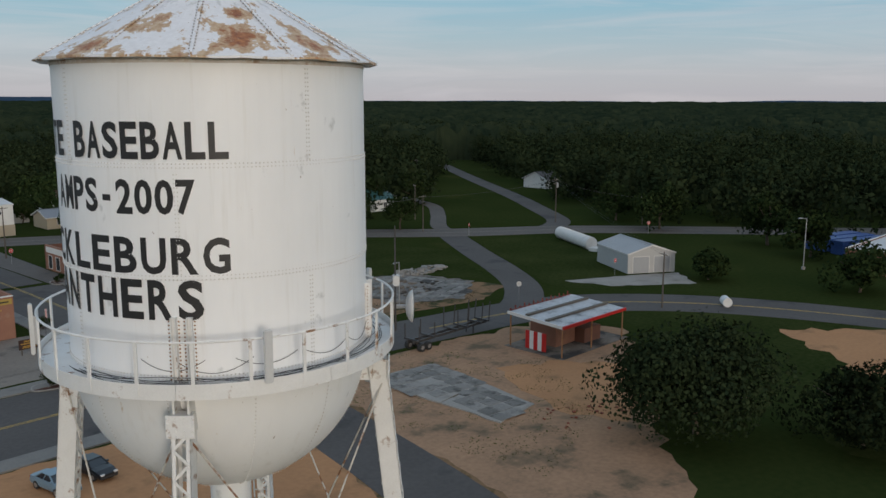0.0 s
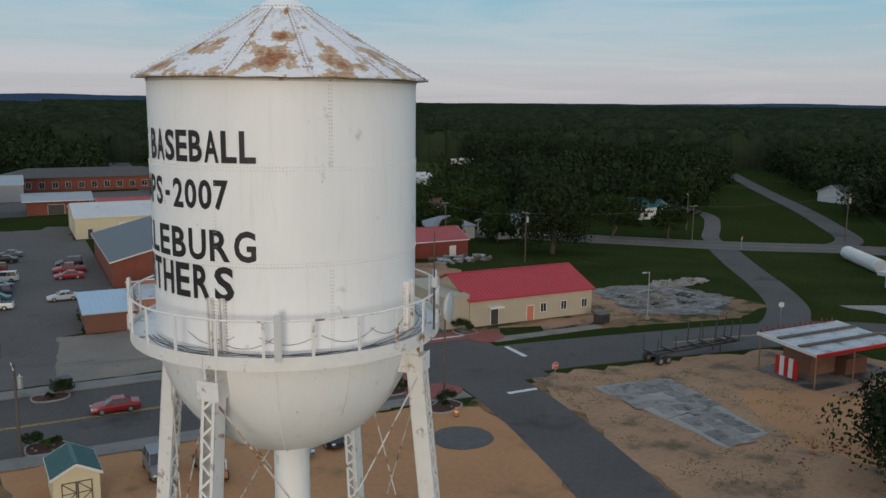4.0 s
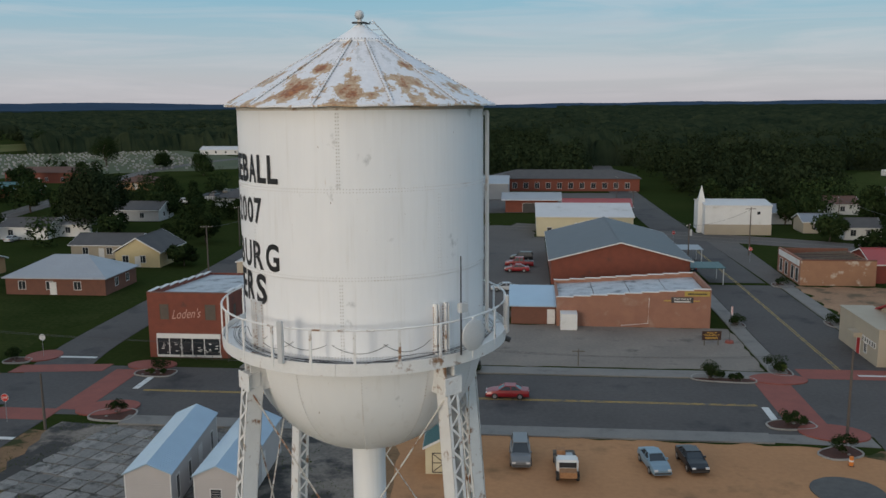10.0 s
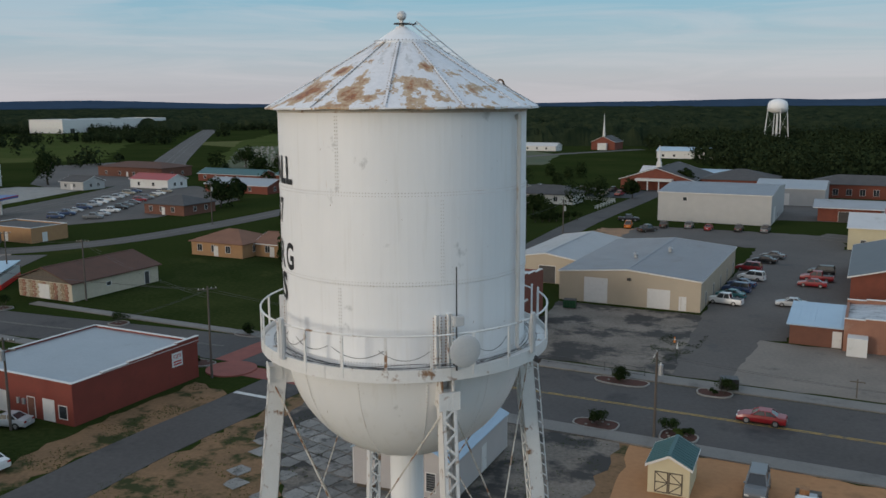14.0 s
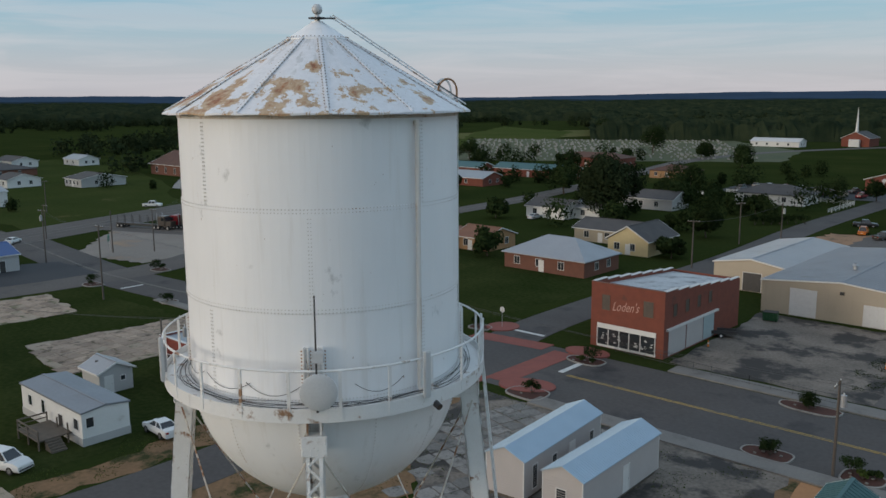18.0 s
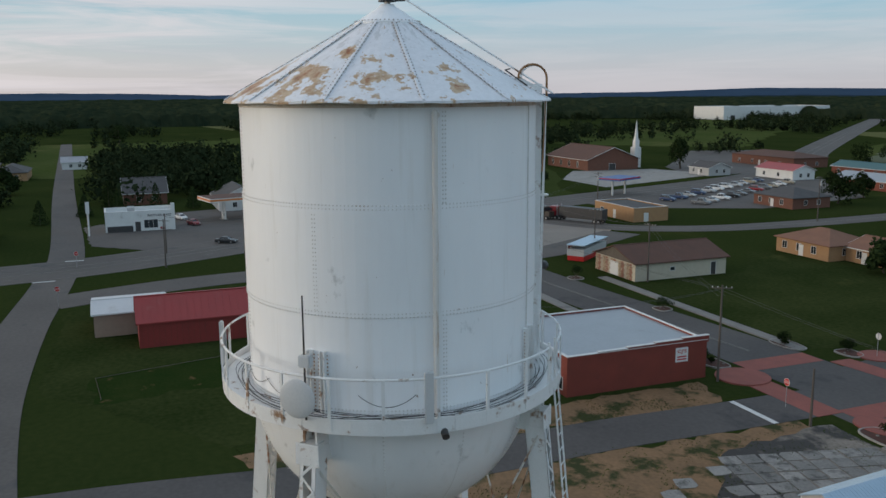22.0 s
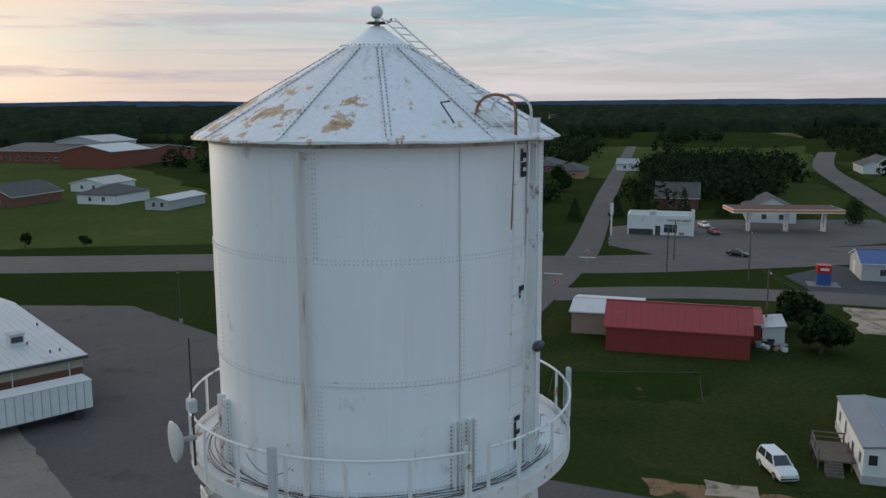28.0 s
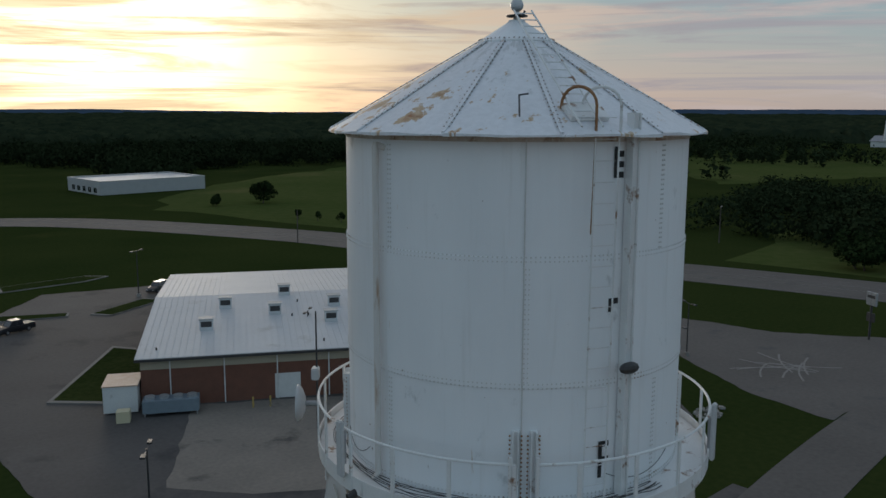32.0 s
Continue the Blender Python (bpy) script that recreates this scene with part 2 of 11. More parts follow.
M_ASPHN = mat("old_asphalt", (0.155, 0.141, 0.131), (0.105, 0.095, 0.088), rough=0.9, scale=0.07, fine=2.0, amount=0.6, stain=(0.09, 0.09, 0.09), stain_at=(0.58, 0.72), stain_scale=0.2, bump=0.1, spec=0.12)
M_ASPHD = mat("new_asphalt", (0.040, 0.042, 0.047), (0.060, 0.062, 0.066), rough=0.85, scale=0.1, fine=2.5, spec=0.3)
M_CONC = mat("concrete", (0.33, 0.315, 0.29), (0.24, 0.225, 0.205), rough=0.9, scale=0.3, fine=4, amount=0.6, stain=(0.17, 0.155, 0.14), stain_at=(0.53, 0.72), stain_scale=0.33, bump=0.15)
M_CONCD = mat("stained_concrete", (0.25, 0.212, 0.175), (0.11, 0.093, 0.078), rough=0.92, scale=0.22, fine=3, amount=0.85, stain=(0.040, 0.036, 0.033), stain_at=(0.475, 0.56), stain_scale=0.16, bump=0.2)
M_WALK = mat("pavement_concrete", (0.23, 0.215, 0.195), (0.16, 0.152, 0.142), rough=0.9, scale=0.4, fine=5, stain=(0.12, 0.11, 0.10), stain_at=(0.56, 0.75), stain_scale=0.4)
M_DIRT = mat("sandy_dirt", (0.47, 0.25, 0.125), (0.36, 0.19, 0.098), rough=0.95, scale=0.12, fine=2, amount=0.6, stain=(0.22, 0.13, 0.07), stain_at=(0.56, 0.72), stain_scale=0.16, bump=0.35, spec=0.1)
M_DIRTB = mat("brown_dirt", (0.40, 0.245, 0.150), (0.25, 0.158, 0.102), rough=0.95, scale=0.2, fine=2, amount=0.85, stain=(0.15, 0.115, 0.075), stain_at=(0.54, 0.64), stain_scale=0.2, bump=0.4, spec=0.1)
M_DIRTV = mat("weedy_dirt", (0.27, 0.160, 0.088), (0.16, 0.105, 0.062), rough=0.95, scale=0.25, fine=2.5, amount=0.8, stain=(0.045, 0.050, 0.020), stain_at=(0.50, 0.60), stain_scale=0.28, bump=0.4, spec=0.1)
M_GRAVEL = mat("grey_gravel", (0.12, 0.115, 0.11), (0.065, 0.064, 0.062), rough=0.95, scale=1.2, fine=12, bump=0.5)
M_BRICKP = mat("brick_paving", (0.30, 0.085, 0.062), (0.20, 0.062, 0.048), rough=0.85, scale=0.6, fine=6)
M_MULCH = mat("mulch", (0.10, 0.035, 0.022), (0.05, 0.022, 0.016), rough=0.95, scale=2, fine=9, bump=0.5)
M_LINEW = mat("white_road_paint", (0.70, 0.70, 0.68), (0.5, 0.5, 0.48), rough=0.7, scale=3, stain=(0.2, 0.2, 0.2), stain_at=(0.6, 0.7), stain_scale=2)
M_LINEH = mat("worn_highway_paint", (0.20, 0.19, 0.165), (0.15, 0.145, 0.13), rough=0.85, scale=1.0, fine=5)
M_LINEY = mat("yellow_road_paint", (0.50, 0.34, 0.08), (0.36, 0.26, 0.10), rough=0.8, scale=2, stain=(0.12, 0.12, 0.12), stain_at=(0.52, 0.64), stain_scale=1.2)
# buildings
M_BRICK = mat("red_brick", (0.225, 0.066, 0.040), (0.155, 0.049, 0.033), rough=0.9, scale=1.2, fine=12, amount=0.6, stain=(0.10, 0.05, 0.04), stain_at=(0.6, 0.75), stain_scale=0.5)
M_BRICKO = mat("orange_brick", (0.32, 0.16, 0.105), (0.24, 0.115, 0.08), rough=0.9, scale=0.8, fine=10, amount=0.7, stain=(0.36, 0.24, 0.18), stain_at=(0.57, 0.75), stain_scale=0.4)
M_BRICKB = mat("brown_brick", (0.20, 0.085, 0.055), (0.13, 0.06, 0.042), rough=0.9, scale=1.0, fine=12)
M_BRICKT = mat("tan_brick", (0.42, 0.25, 0.12), (0.34, 0.19, 0.10), rough=0.9, scale=1.0, fine=12)
M_REDP = mat("red_wall_paint", (0.225, 0.042, 0.027), (0.16, 0.034, 0.022), rough=0.75, scale=0.6, fine=8, stain=(0.10, 0.03, 0.025), stain_at=(0.6, 0.75), stain_scale=0.5)
M_TANW = mat("tan_metal_siding", (0.47, 0.395, 0.30), (0.41, 0.345, 0.26), rough=0.55, scale=0.5, fine=6)
M_BEIGE = mat("beige_siding", (0.42, 0.36, 0.27), (0.36, 0.31, 0.235), rough=0.7, scale=0.5)
M_WSIDE = mat("white_siding", (0.72, 0.72, 0.70), (0.60, 0.60, 0.585), rough=0.6, scale=0.7, fine=8, stain=(0.42, 0.40, 0.36), stain_at=(0.62, 0.78), stain_scale=0.7)
M_GSIDE = mat("grey_siding", (0.45, 0.45, 0.44), (0.38, 0.38, 0.38), rough=0.6, scale=0.5)
M_PINKS = mat("pinkish_grey_siding", (0.49, 0.455, 0.44), (0.43, 0.40, 0.385), rough=0.6, scale=0.6)
M_CREAM = mat("cream_siding", (0.62, 0.55, 0.37), (0.54, 0.48, 0.32), rough=0.65, scale=0.6)
M_YELS = mat("yellow_siding", (0.60, 0.49, 0.27), (0.52, 0.42, 0.235), rough=0.7)
M_STONE = mat("fieldstone", (0.42, 0.31, 0.20), (0.22, 0.15, 0.10), rough=0.9, scale=1.3, fine=5, amount=0.9, bump=0.4)
M_RGREY = mat("grey_metal_roof", (0.36, 0.375, 0.40), (0.30, 0.315, 0.335), rough=0.45, metal=0.35, scale=0.3, fine=3, stain=(0.22, 0.21, 0.20), stain_at=(0.62, 0.8), stain_scale=0.3)
M_RWHITE = mat("white_metal_roof", (0.60, 0.60, 0.60), (0.52, 0.525, 0.53), rough=0.65, metal=0.0, scale=0.25, fine=2.5, stain=(0.40, 0.39, 0.37), stain_at=(0.58, 0.75), stain_scale=0.2)
M_RBLUE = mat("pale_blue_metal_roof", (0.42, 0.54, 0.64), (0.36, 0.47, 0.57), rough=0.4, metal=0.3, scale=0.5)
M_RCHAR = mat("charcoal_metal_roof", (0.085, 0.09, 0.098), (0.065, 0.068, 0.075), rough=0.5, scale=0.4, fine=4)
M_RGREYD = mat("weathered_grey_metal_roof", (0.25, 0.265, 0.29), (0.20, 0.21, 0.23), rough=0.5, metal=0.3, scale=0.3, fine=3, stain=(0.16, 0.155, 0.15), stain_at=(0.6, 0.8), stain_scale=0.25)
M_RDARK = mat("dark_shingle", (0.060, 0.058, 0.060), (0.095, 0.09, 0.088), rough=0.9, scale=0.5, fine=6, bump=0.2)
M_RBROWN = mat("brown_shingle", (0.13, 0.060, 0.040), (0.085, 0.045, 0.033), rough=0.9, scale=0.5, fine=6, bump=0.2)
M_RTAN = mat("orange_brown_shingle", (0.24, 0.115, 0.07), (0.17, 0.085, 0.055), rough=0.9, scale=0.4, fine=6, bump=0.2)
M_RRED = mat("red_metal_roof", (0.43, 0.022, 0.030), (0.35, 0.020, 0.027), rough=0.45, scale=0.4, fine=4)
M_RREDD = mat("faded_red_metal_roof", (0.36, 0.046, 0.042), (0.28, 0.042, 0.038), rough=0.5, scale=0.4, fine=4, stain=(0.34, 0.085, 0.072), stain_at=(0.6, 0.75), stain_scale=0.4)
M_RGREEN = mat("green_metal_roof", (0.030, 0.105, 0.105), (0.024, 0.085, 0.088), rough=0.45, scale=0.6)
M_RBLUED = mat("blue_metal_roof", (0.030, 0.085, 0.26), (0.025, 0.07, 0.21), rough=0.45, scale=0.4)
M_RSILV = mat("silver_coated_roof", (0.52, 0.53, 0.55), (0.30, 0.31, 0.33), rough=0.5, scale=0.5, fine=3, amount=0.8, stain=(0.12, 0.12, 0.12), stain_at=(0.55, 0.68), stain_scale=0.5)
M_TRIM = mat("white_trim", (0.72, 0.71, 0.69), (0.60, 0.59, 0.57), rough=0.55, scale=2)
M_WOOD = mat("weathered_wood", (0.15, 0.125, 0.10), (0.09, 0.075, 0.06), rough=0.9, scale=2, fine=15, stretch=(1, 1, 0.2))
M_POLE = mat("pole_timber", (0.12, 0.10, 0.085), (0.075, 0.062, 0.052), rough=0.9, scale=2, fine=12, stretch=(1, 1, 0.15))
M_GLASS = glass_mat()
M_REDS = mat("red_enamel", (0.50, 0.018, 0.016), (0.42, 0.018, 0.016), rough=0.4)
M_ORNG = mat("orange_band", (0.65, 0.20, 0.03), (0.55, 0.17, 0.03), rough=0.5)
M_BLUEP = mat("blue_paint", (0.03, 0.09, 0.30), (0.03, 0.07, 0.24), rough=0.45)
M_GREENS = mat("green_sign", (0.01, 0.20, 0.12), (0.01, 0.17, 0.10), rough=0.5)
M_TYRE = mat("rubber", (0.02, 0.02, 0.02), (0.035, 0.035, 0.035), rough=0.9)
M_RIM = mat("alloy_rim", (0.42, 0.42, 0.43), (0.3, 0.3, 0.3), rough=0.35, metal=0.7)
M_LAMPR = mat("red_lens", (0.30, 0.01, 0.01), (0.25, 0.01, 0.01), rough=0.2)
M_LAMPW = mat("clear_lens", (0.65, 0.65, 0.65), (0.55, 0.55, 0.55), rough=0.15)
M_TOMB = mat("granite", (0.30, 0.30, 0.29), (0.16, 0.16, 0.16), rough=0.6, vary=0.35)


def leaf_mat(name, a, b):
    """Leaf clumps: colour shifts from clump to clump and from tree to tree."""
    m = bpy.data.materials.new(name)
    m.use_nodes = True
    n, l = m.node_tree.nodes, m.node_tree.links
    bs = n["Principled BSDF"]
    bs.inputs["Roughness"].default_value, bs.inputs["Specular IOR Level"].default_value = 0.95, 0.0
    geo, oi = n.new("ShaderNodeNewGeometry"), n.new("ShaderNodeObjectInfo")
    mx = n.new("ShaderNodeMix")
    mx.data_type = "RGBA"
    mx.inputs[6].default_value, mx.inputs[7].default_value = (*a, 1), (*b, 1)
    l.new(geo.outputs["Random Per Island"], mx.inputs[0])
    no = n.new("ShaderNodeTexNoise")
    no.inputs["Scale"].default_value, no.inputs["Detail"].default_value = 0.06, 3
    l.new(geo.outputs["Position"], no.inputs["Vector"])
    hs = n.new("ShaderNodeHueSaturation")
    ad = n.new("ShaderNodeMath")
    ad.operation = "MULTIPLY_ADD"
    l.new(oi.outputs["Random"], ad.inputs[0])
    ad.inputs[1].default_value, ad.inputs[2].default_value = 0.35, 0.06
    a2 = n.new("ShaderNodeMath")
    a2.operation = "MULTIPLY_ADD"
    l.new(no.outputs[0], a2.inputs[0])
    a2.inputs[1].default_value = 1.5
    l.new(ad.outputs[0], a2.inputs[2])
    l.new(a2.outputs[0], hs.inputs["Value"])
    l.new(mx.outputs[2], hs.inputs["Color"])
    l.new(hs.outputs[0], bs.inputs["Base Color"])
    return m


M_LEAF = leaf_mat("leaves", (0.014, 0.026, 0.010), (0.034, 0.050, 0.018))
M_LEAFL = leaf_mat("light_leaves", (0.040, 0.062, 0.016), (0.080, 0.105, 0.030))
M_LEAFF = leaf_mat("forest_leaves", (0.016, 0.025, 0.012), (0.028, 0.039, 0.018))
M_BARK = mat("bark", (0.10, 0.075, 0.055), (0.05, 0.04, 0.03), rough=0.95, scale=3, fine=12, stretch=(1, 1, 0.3), bump=0.4)

# ---- helpers for meshes ----
def part(name, bm, material, parent, label="", smooth=False):
    me = bm if isinstance(bm, bpy.types.Mesh) else bpy.data.meshes.new(name)
    if me is not bm:
        bm.to_mesh(me)
        bm.free()
    if material and not me.materials:
        me.materials.append(material)
    if smooth:
        me.polygons.foreach_set("use_smooth", [True] * len(me.polygons))
    ob = new(name, me)
    ob.parent = parent
    if label:
        ob["label"] = label
    return ob


def thing(name, label, category, m=None, group="", kind=""):
    ob = new(name)
    ob.empty_display_size = 0.3
    if m is not None:
        ob.matrix_basis = m
    return tagged(ob, label, category, group, kind)


def pydata(name, v, f):
    me = bpy.data.meshes.new(name)
    me.from_pydata([tuple(p) for p in v], [], [tuple(q) for q in f])
    me.update()
    return me


def box(bm, x0, x1, y0, y1, z0, z1, m=None):
    """A box with its six faces, in bm."""
    v = [bm.verts.new((m @ Vector(p)) if m else p) for p in
         ((x0, y0, z0), (x1, y0, z0), (x1, y1, z0), (x0, y1, z0), (x0, y0, z1), (x1, y0, z1), (x1, y1, z1), (x0, y1, z1))]
    for q in ((3, 2, 1, 0), (4, 5, 6, 7), (0, 1, 5, 4), (1, 2, 6, 5), (2, 3, 7, 6), (3, 0, 4, 7)):
        bm.faces.new([v[i] for i in q])


def bx(x0, x1, y0, y1, z0, z1, m=None):
    bm = bmesh.new()
    box(bm, x0, x1, y0, y1, z0, z1, m)
    return bm


def tube(bm, a, b, r, r2=None, n=8, cap=True):
    """A round bar from a to b."""
    a, b = Vector(a), Vector(b)
    q = (b - a).to_track_quat("Z", "Y")
    r2 = r if r2 is None else r2
    ra = [bm.verts.new(a + q @ Vector((r * math.cos(t), r * math.sin(t), 0))) for t in (math.tau * i / n for i in range(n))]
    rb = [bm.verts.new(b + q @ Vector((r2 * math.cos(t), r2 * math.sin(t), 0))) for t in (math.tau * i / n for i in range(n))]
    for i in range(n):
        bm.faces.new((ra[i], ra[(i + 1) % n], rb[(i + 1) % n], rb[i]))
    if cap:
        bm.faces.new(ra[::-1])
        bm.faces.new(rb)


def bar(a, b, r, r2=None, n=8):
    bm = bmesh.new()
    tube(bm, a, b, r, r2, n)
    return bm


def polybar(pts, r, n=6):
    """A round bar bent along a line of points, one closed skin."""
    bm = bmesh.new()
    pts = [Vector(p) for p in pts]
    rings = []
    for i, p in enumerate(pts):
        d = pts[min(i + 1, len(pts) - 1)] - pts[max(i - 1, 0)]
        q = d.normalized()
        u = q.cross(Vector((0.31, 0.22, 0.92)) if abs(q.z) < 0.9 else Vector((1, 0.1, 0))).normalized()
        w = q.cross(u)
        rings.append([bm.verts.new(p + u * (r * math.cos(math.tau * k / n)) + w * (r * math.sin(math.tau * k / n))) for k in range(n)])
    for a, b in zip(rings, rings[1:]):
        for k in range(n):
            bm.faces.new((a[k], a[(k + 1) % n], b[(k + 1) % n], b[k]))
    bm.faces.new(rings[0][::-1])
    bm.faces.new(rings[-1])
    bmesh.ops.recalc_face_normals(bm, faces=bm.faces)
    return bm


def beam(bm, a, b, w, h):
    """A square bar from a to b, w across and h deep."""
    a, b = Vector(a), Vector(b)
    d = b - a
    m = Matrix.Translation(a) @ d.to_track_quat("Y", "Z").to_matrix().to_4x4()
    box(bm, -w / 2, w / 2, 0, d.length, -h / 2, h / 2, m)


def slab(pts, z0, z1):
    """A flat plate with the given outline."""
    bm = bmesh.new()
    lo = [bm.verts.new((x, y, z0)) for x, y in pts]
    hi = [bm.verts.new((x, y, z1)) for x, y in pts]
    n = len(pts)
    f = bm.faces.new(hi)
    if f.normal.z < 0 or sum((pts[i][0] * pts[(i + 1) % n][1] - pts[(i + 1) % n][0] * pts[i][1]) for i in range(n)) < 0:
        f.normal_flip()
    for i in range(n):
        bm.faces.new((lo[i], lo[(i + 1) % n], hi[(i + 1) % n], hi[i]))
    bmesh.ops.recalc_face_normals(bm, faces=bm.faces)
    return bm


def ragged(pts, step=1.5, amp=0.5, seed=0):
    """An outline with an uneven, worn edge."""
    rnd, out = random.Random(seed), []
    for (x0, y0), (x1, y1) in zip(pts, pts[1:] + pts[:1]):
        d = math.hypot(x1 - x0, y1 - y0)
        k = max(1, int(d / step))
        for i in range(k):
            t = i / k
            nx, ny = (y1 - y0) / d, -(x1 - x0) / d
            o = rnd.uniform(-amp, amp) if i else rnd.uniform(-amp, amp) * 0.3
            out.append((x0 + (x1 - x0) * t + nx * o, y0 + (y1 - y0) * t + ny * o))
    return out


def lathe(profile, n=48, a0=0.0, a1=math.tau):
    """A surface turned about the z axis; profile: (radius, z) from top to bottom."""
    full = abs(a1 - a0 - math.tau) < 1e-6
    k = n if full else n + 1
    v, f = [], []
    for r, z in profile:
        for i in range(k):
            t = a0 + (a1 - a0) * i / n
            v.append((r * math.cos(t), r * math.sin(t), z))
    for j in range(len(profile) - 1):
        for i in range(n):
            a, b = j * k + i, j * k + (i + 1) % k
            f.append((a, a + k, b + k, b))
    return v, f


def glyphs(body, bold=0.0):
    """The flat mesh of a word in the built-in font: vertices and faces, one unit high."""
    cu = bpy.data.curves.new("word", "FONT")
    cu.body, cu.size, cu.offset, cu.resolution_u = body, 1.0, bold, 3
    ob = new("word", cu)
    dg = bpy.context.evaluated_depsgraph_get()
    me = bpy.data.meshes.new_from_object(ob.evaluated_get(dg))
    v = np.array([tuple(p.co) for p in me.vertices])
    f = [tuple(p.vertices) for p in me.polygons]
    bpy.data.objects.remove(ob)
    bpy.data.curves.remove(cu)
    bpy.data.meshes.remove(me)
    return v, f


def word_on(name, body, m, height, material, parent, width=None, bold=0.02):
    """A painted word on a flat face: m puts its lower left corner, x along the writing, y up."""
    v, f = glyphs(body, bold)
    lo, hi = v.min(0), v.max(0)
    sy = height / (hi[1] - lo[1])
    sx = width / (hi[0] - lo[0]) if width else sy
    pts = [m @ Vector(((p[0] - lo[0]) * sx, (p[1] - lo[1]) * sy, 0)) for p in v]
    return part(name, pydata(name, pts, f), material, parent)

# ---- the water tower ----
TR, Z_DECK, Z_S2, Z_S1, Z_EAVE = 2.976, 25.40, 27.29, 29.22, 31.02
RAIL_R = 3.54


def on(deg, r, z):
    return Vector((r * math.cos(radians(deg)), r * math.sin(radians(deg)), z))


def rot(deg):
    return Matrix.Rotation(radians(deg), 4, "Z")


def roof_paint():
    """White roof paint that flakes off down the fall to tan primer and rust, most on the weather side."""
    m = bpy.data.materials.new("flaking_roof_paint")
    m.use_nodes = True
    n, l = m.node_tree.nodes, m.node_tree.links
    b = n["Principled BSDF"]
    b.inputs["Roughness"].default_value = 0.55
    geo = n.new("ShaderNodeNewGeometry")
    sep = n.new("ShaderNodeSeparateXYZ")
    l.new(geo.outputs["Position"], sep.inputs[0])

    def calc(op, *args):
        k = n.new("ShaderNodeMath")
        k.operation = op
        for i, q in enumerate(args):
            if isinstance(q, (int, float)):
                k.inputs[i].default_value = q
            else:
                l.new(q, k.inputs[i])
        return k.outputs[0]

    def tex(vec, sc, det, rough=0.6):
        k = n.new("ShaderNodeTexNoise")
        k.inputs["Scale"].default_value, k.inputs["Detail"].default_value, k.inputs["Roughness"].default_value = sc, det, rough
        l.new(vec, k.inputs["Vector"])
        return k.outputs[0]

    def over(base, fac, colour):
        k = n.new("ShaderNodeMix")
        k.data_type = "RGBA"
        l.new(fac, k.inputs[0])
        l.new(base, k.inputs[6])
        l.new(colour, k.inputs[7])
        return k.outputs[2]

    def step(val, lo, hi, c0=(0, 0, 0), c1=(1, 1, 1)):
        k = ramp(n, [(lo, c0), (hi, c1)])
        l.new(val, k.inputs[0])
        return k.outputs[0]

    rad = calc("SQRT", calc("ADD", calc("MULTIPLY", sep.outputs[0], sep.outputs[0]), calc("MULTIPLY", sep.outputs[1], sep.outputs[1])))
    com = n.new("ShaderNodeCombineXYZ")
    l.new(calc("MULTIPLY", calc("ARCTAN2", sep.outputs[1], sep.outputs[0]), 3.4), com.inputs[0])
    l.new(calc("MULTIPLY", rad, 1.15), com.inputs[1])
    polar = com.outputs[0]
    wear = tex(polar, 1.7, 10, 0.70)
    fine = tex(geo.outputs["Position"], 9, 6, 0.65)
    # the weather side and the rim are worn most
    side = calc("ADD", calc("MULTIPLY", sep.outputs[0], -0.004), calc("MULTIPLY", sep.outputs[1], -0.014))
    last = calc("ADD", calc("ADD", wear, side), calc("MULTIPLY", calc("SUBTRACT", rad, 2.2), 0.028))
    last = calc("ADD", last, calc("MULTIPLY", calc("SUBTRACT", fine, 0.5), 0.10))
    for deg, r, w, amt in ((-110, 2.55, 0.55, 0.26), (-110, 1.85, 0.40, 0.20), (-115, 2.9, 0.45, 0.18), (-87, 2.7, 0.50, 0.15), (-75, 2.85, 0.40, 0.13), (-53, 2.4, 0.50, 0.21),
                           (-60, 2.8, 0.40, 0.16), (-44, 1.7, 0.34, 0.15), (-43, 2.9, 0.36, 0.16), (-27, 1.95, 0.36, 0.16), (-23, 2.58, 0.50, 0.18), (-13, 2.5, 0.36, 0.13), (7, 2.8, 0.40, 0.13),
                           (9, 2.3, 0.50, 0.14), (-148, 2.2, 0.55, 0.19), (-165, 3.0, 0.6, 0.18), (-100, 0.75, 0.35, 0.16), (-88, 1.5, 0.30, 0.12)):
        d = n.new("ShaderNodeVectorMath")
        d.operation = "DISTANCE"
        l.new(geo.outputs["Position"], d.inputs[0])
        d.inputs[1].default_value = on(deg, r, 32.62 - (r - 0.5) * 0.568)
        g = n.new("ShaderNodeMapRange")
        g.inputs[1].default_value, g.inputs[2].default_value, g.inputs[3].default_value, g.inputs[4].default_value = 0.0, w, amt, 0.0
        l.new(d.outputs["Value"], g.inputs[0])
        last = calc("ADD", last, g.outputs[0])
    col = step(fine, 0.35, 0.65, (0.82, 0.82, 0.84), (0.74, 0.74, 0.755))
    # grey mould near the cap and thin dirt down the panels
    grime = calc("MULTIPLY", step(calc("ADD", tex(polar, 2.6, 7), calc("MULTIPLY", rad, -0.10)), 0.40, 0.47), 0.55)
    col = over(col, grime, step(fine, 0.3, 0.7, (0.42, 0.43, 0.42), (0.60, 0.60, 0.60)))
    col = over(col, step(last, 0.585, 0.605), step(fine, 0.36, 0.64, (0.42, 0.25, 0.13), (0.60, 0.46, 0.31)))
    col = over(col, step(last, 0.665, 0.74), step(fine, 0.36, 0.64, (0.20, 0.055, 0.020), (0.44, 0.18, 0.06)))
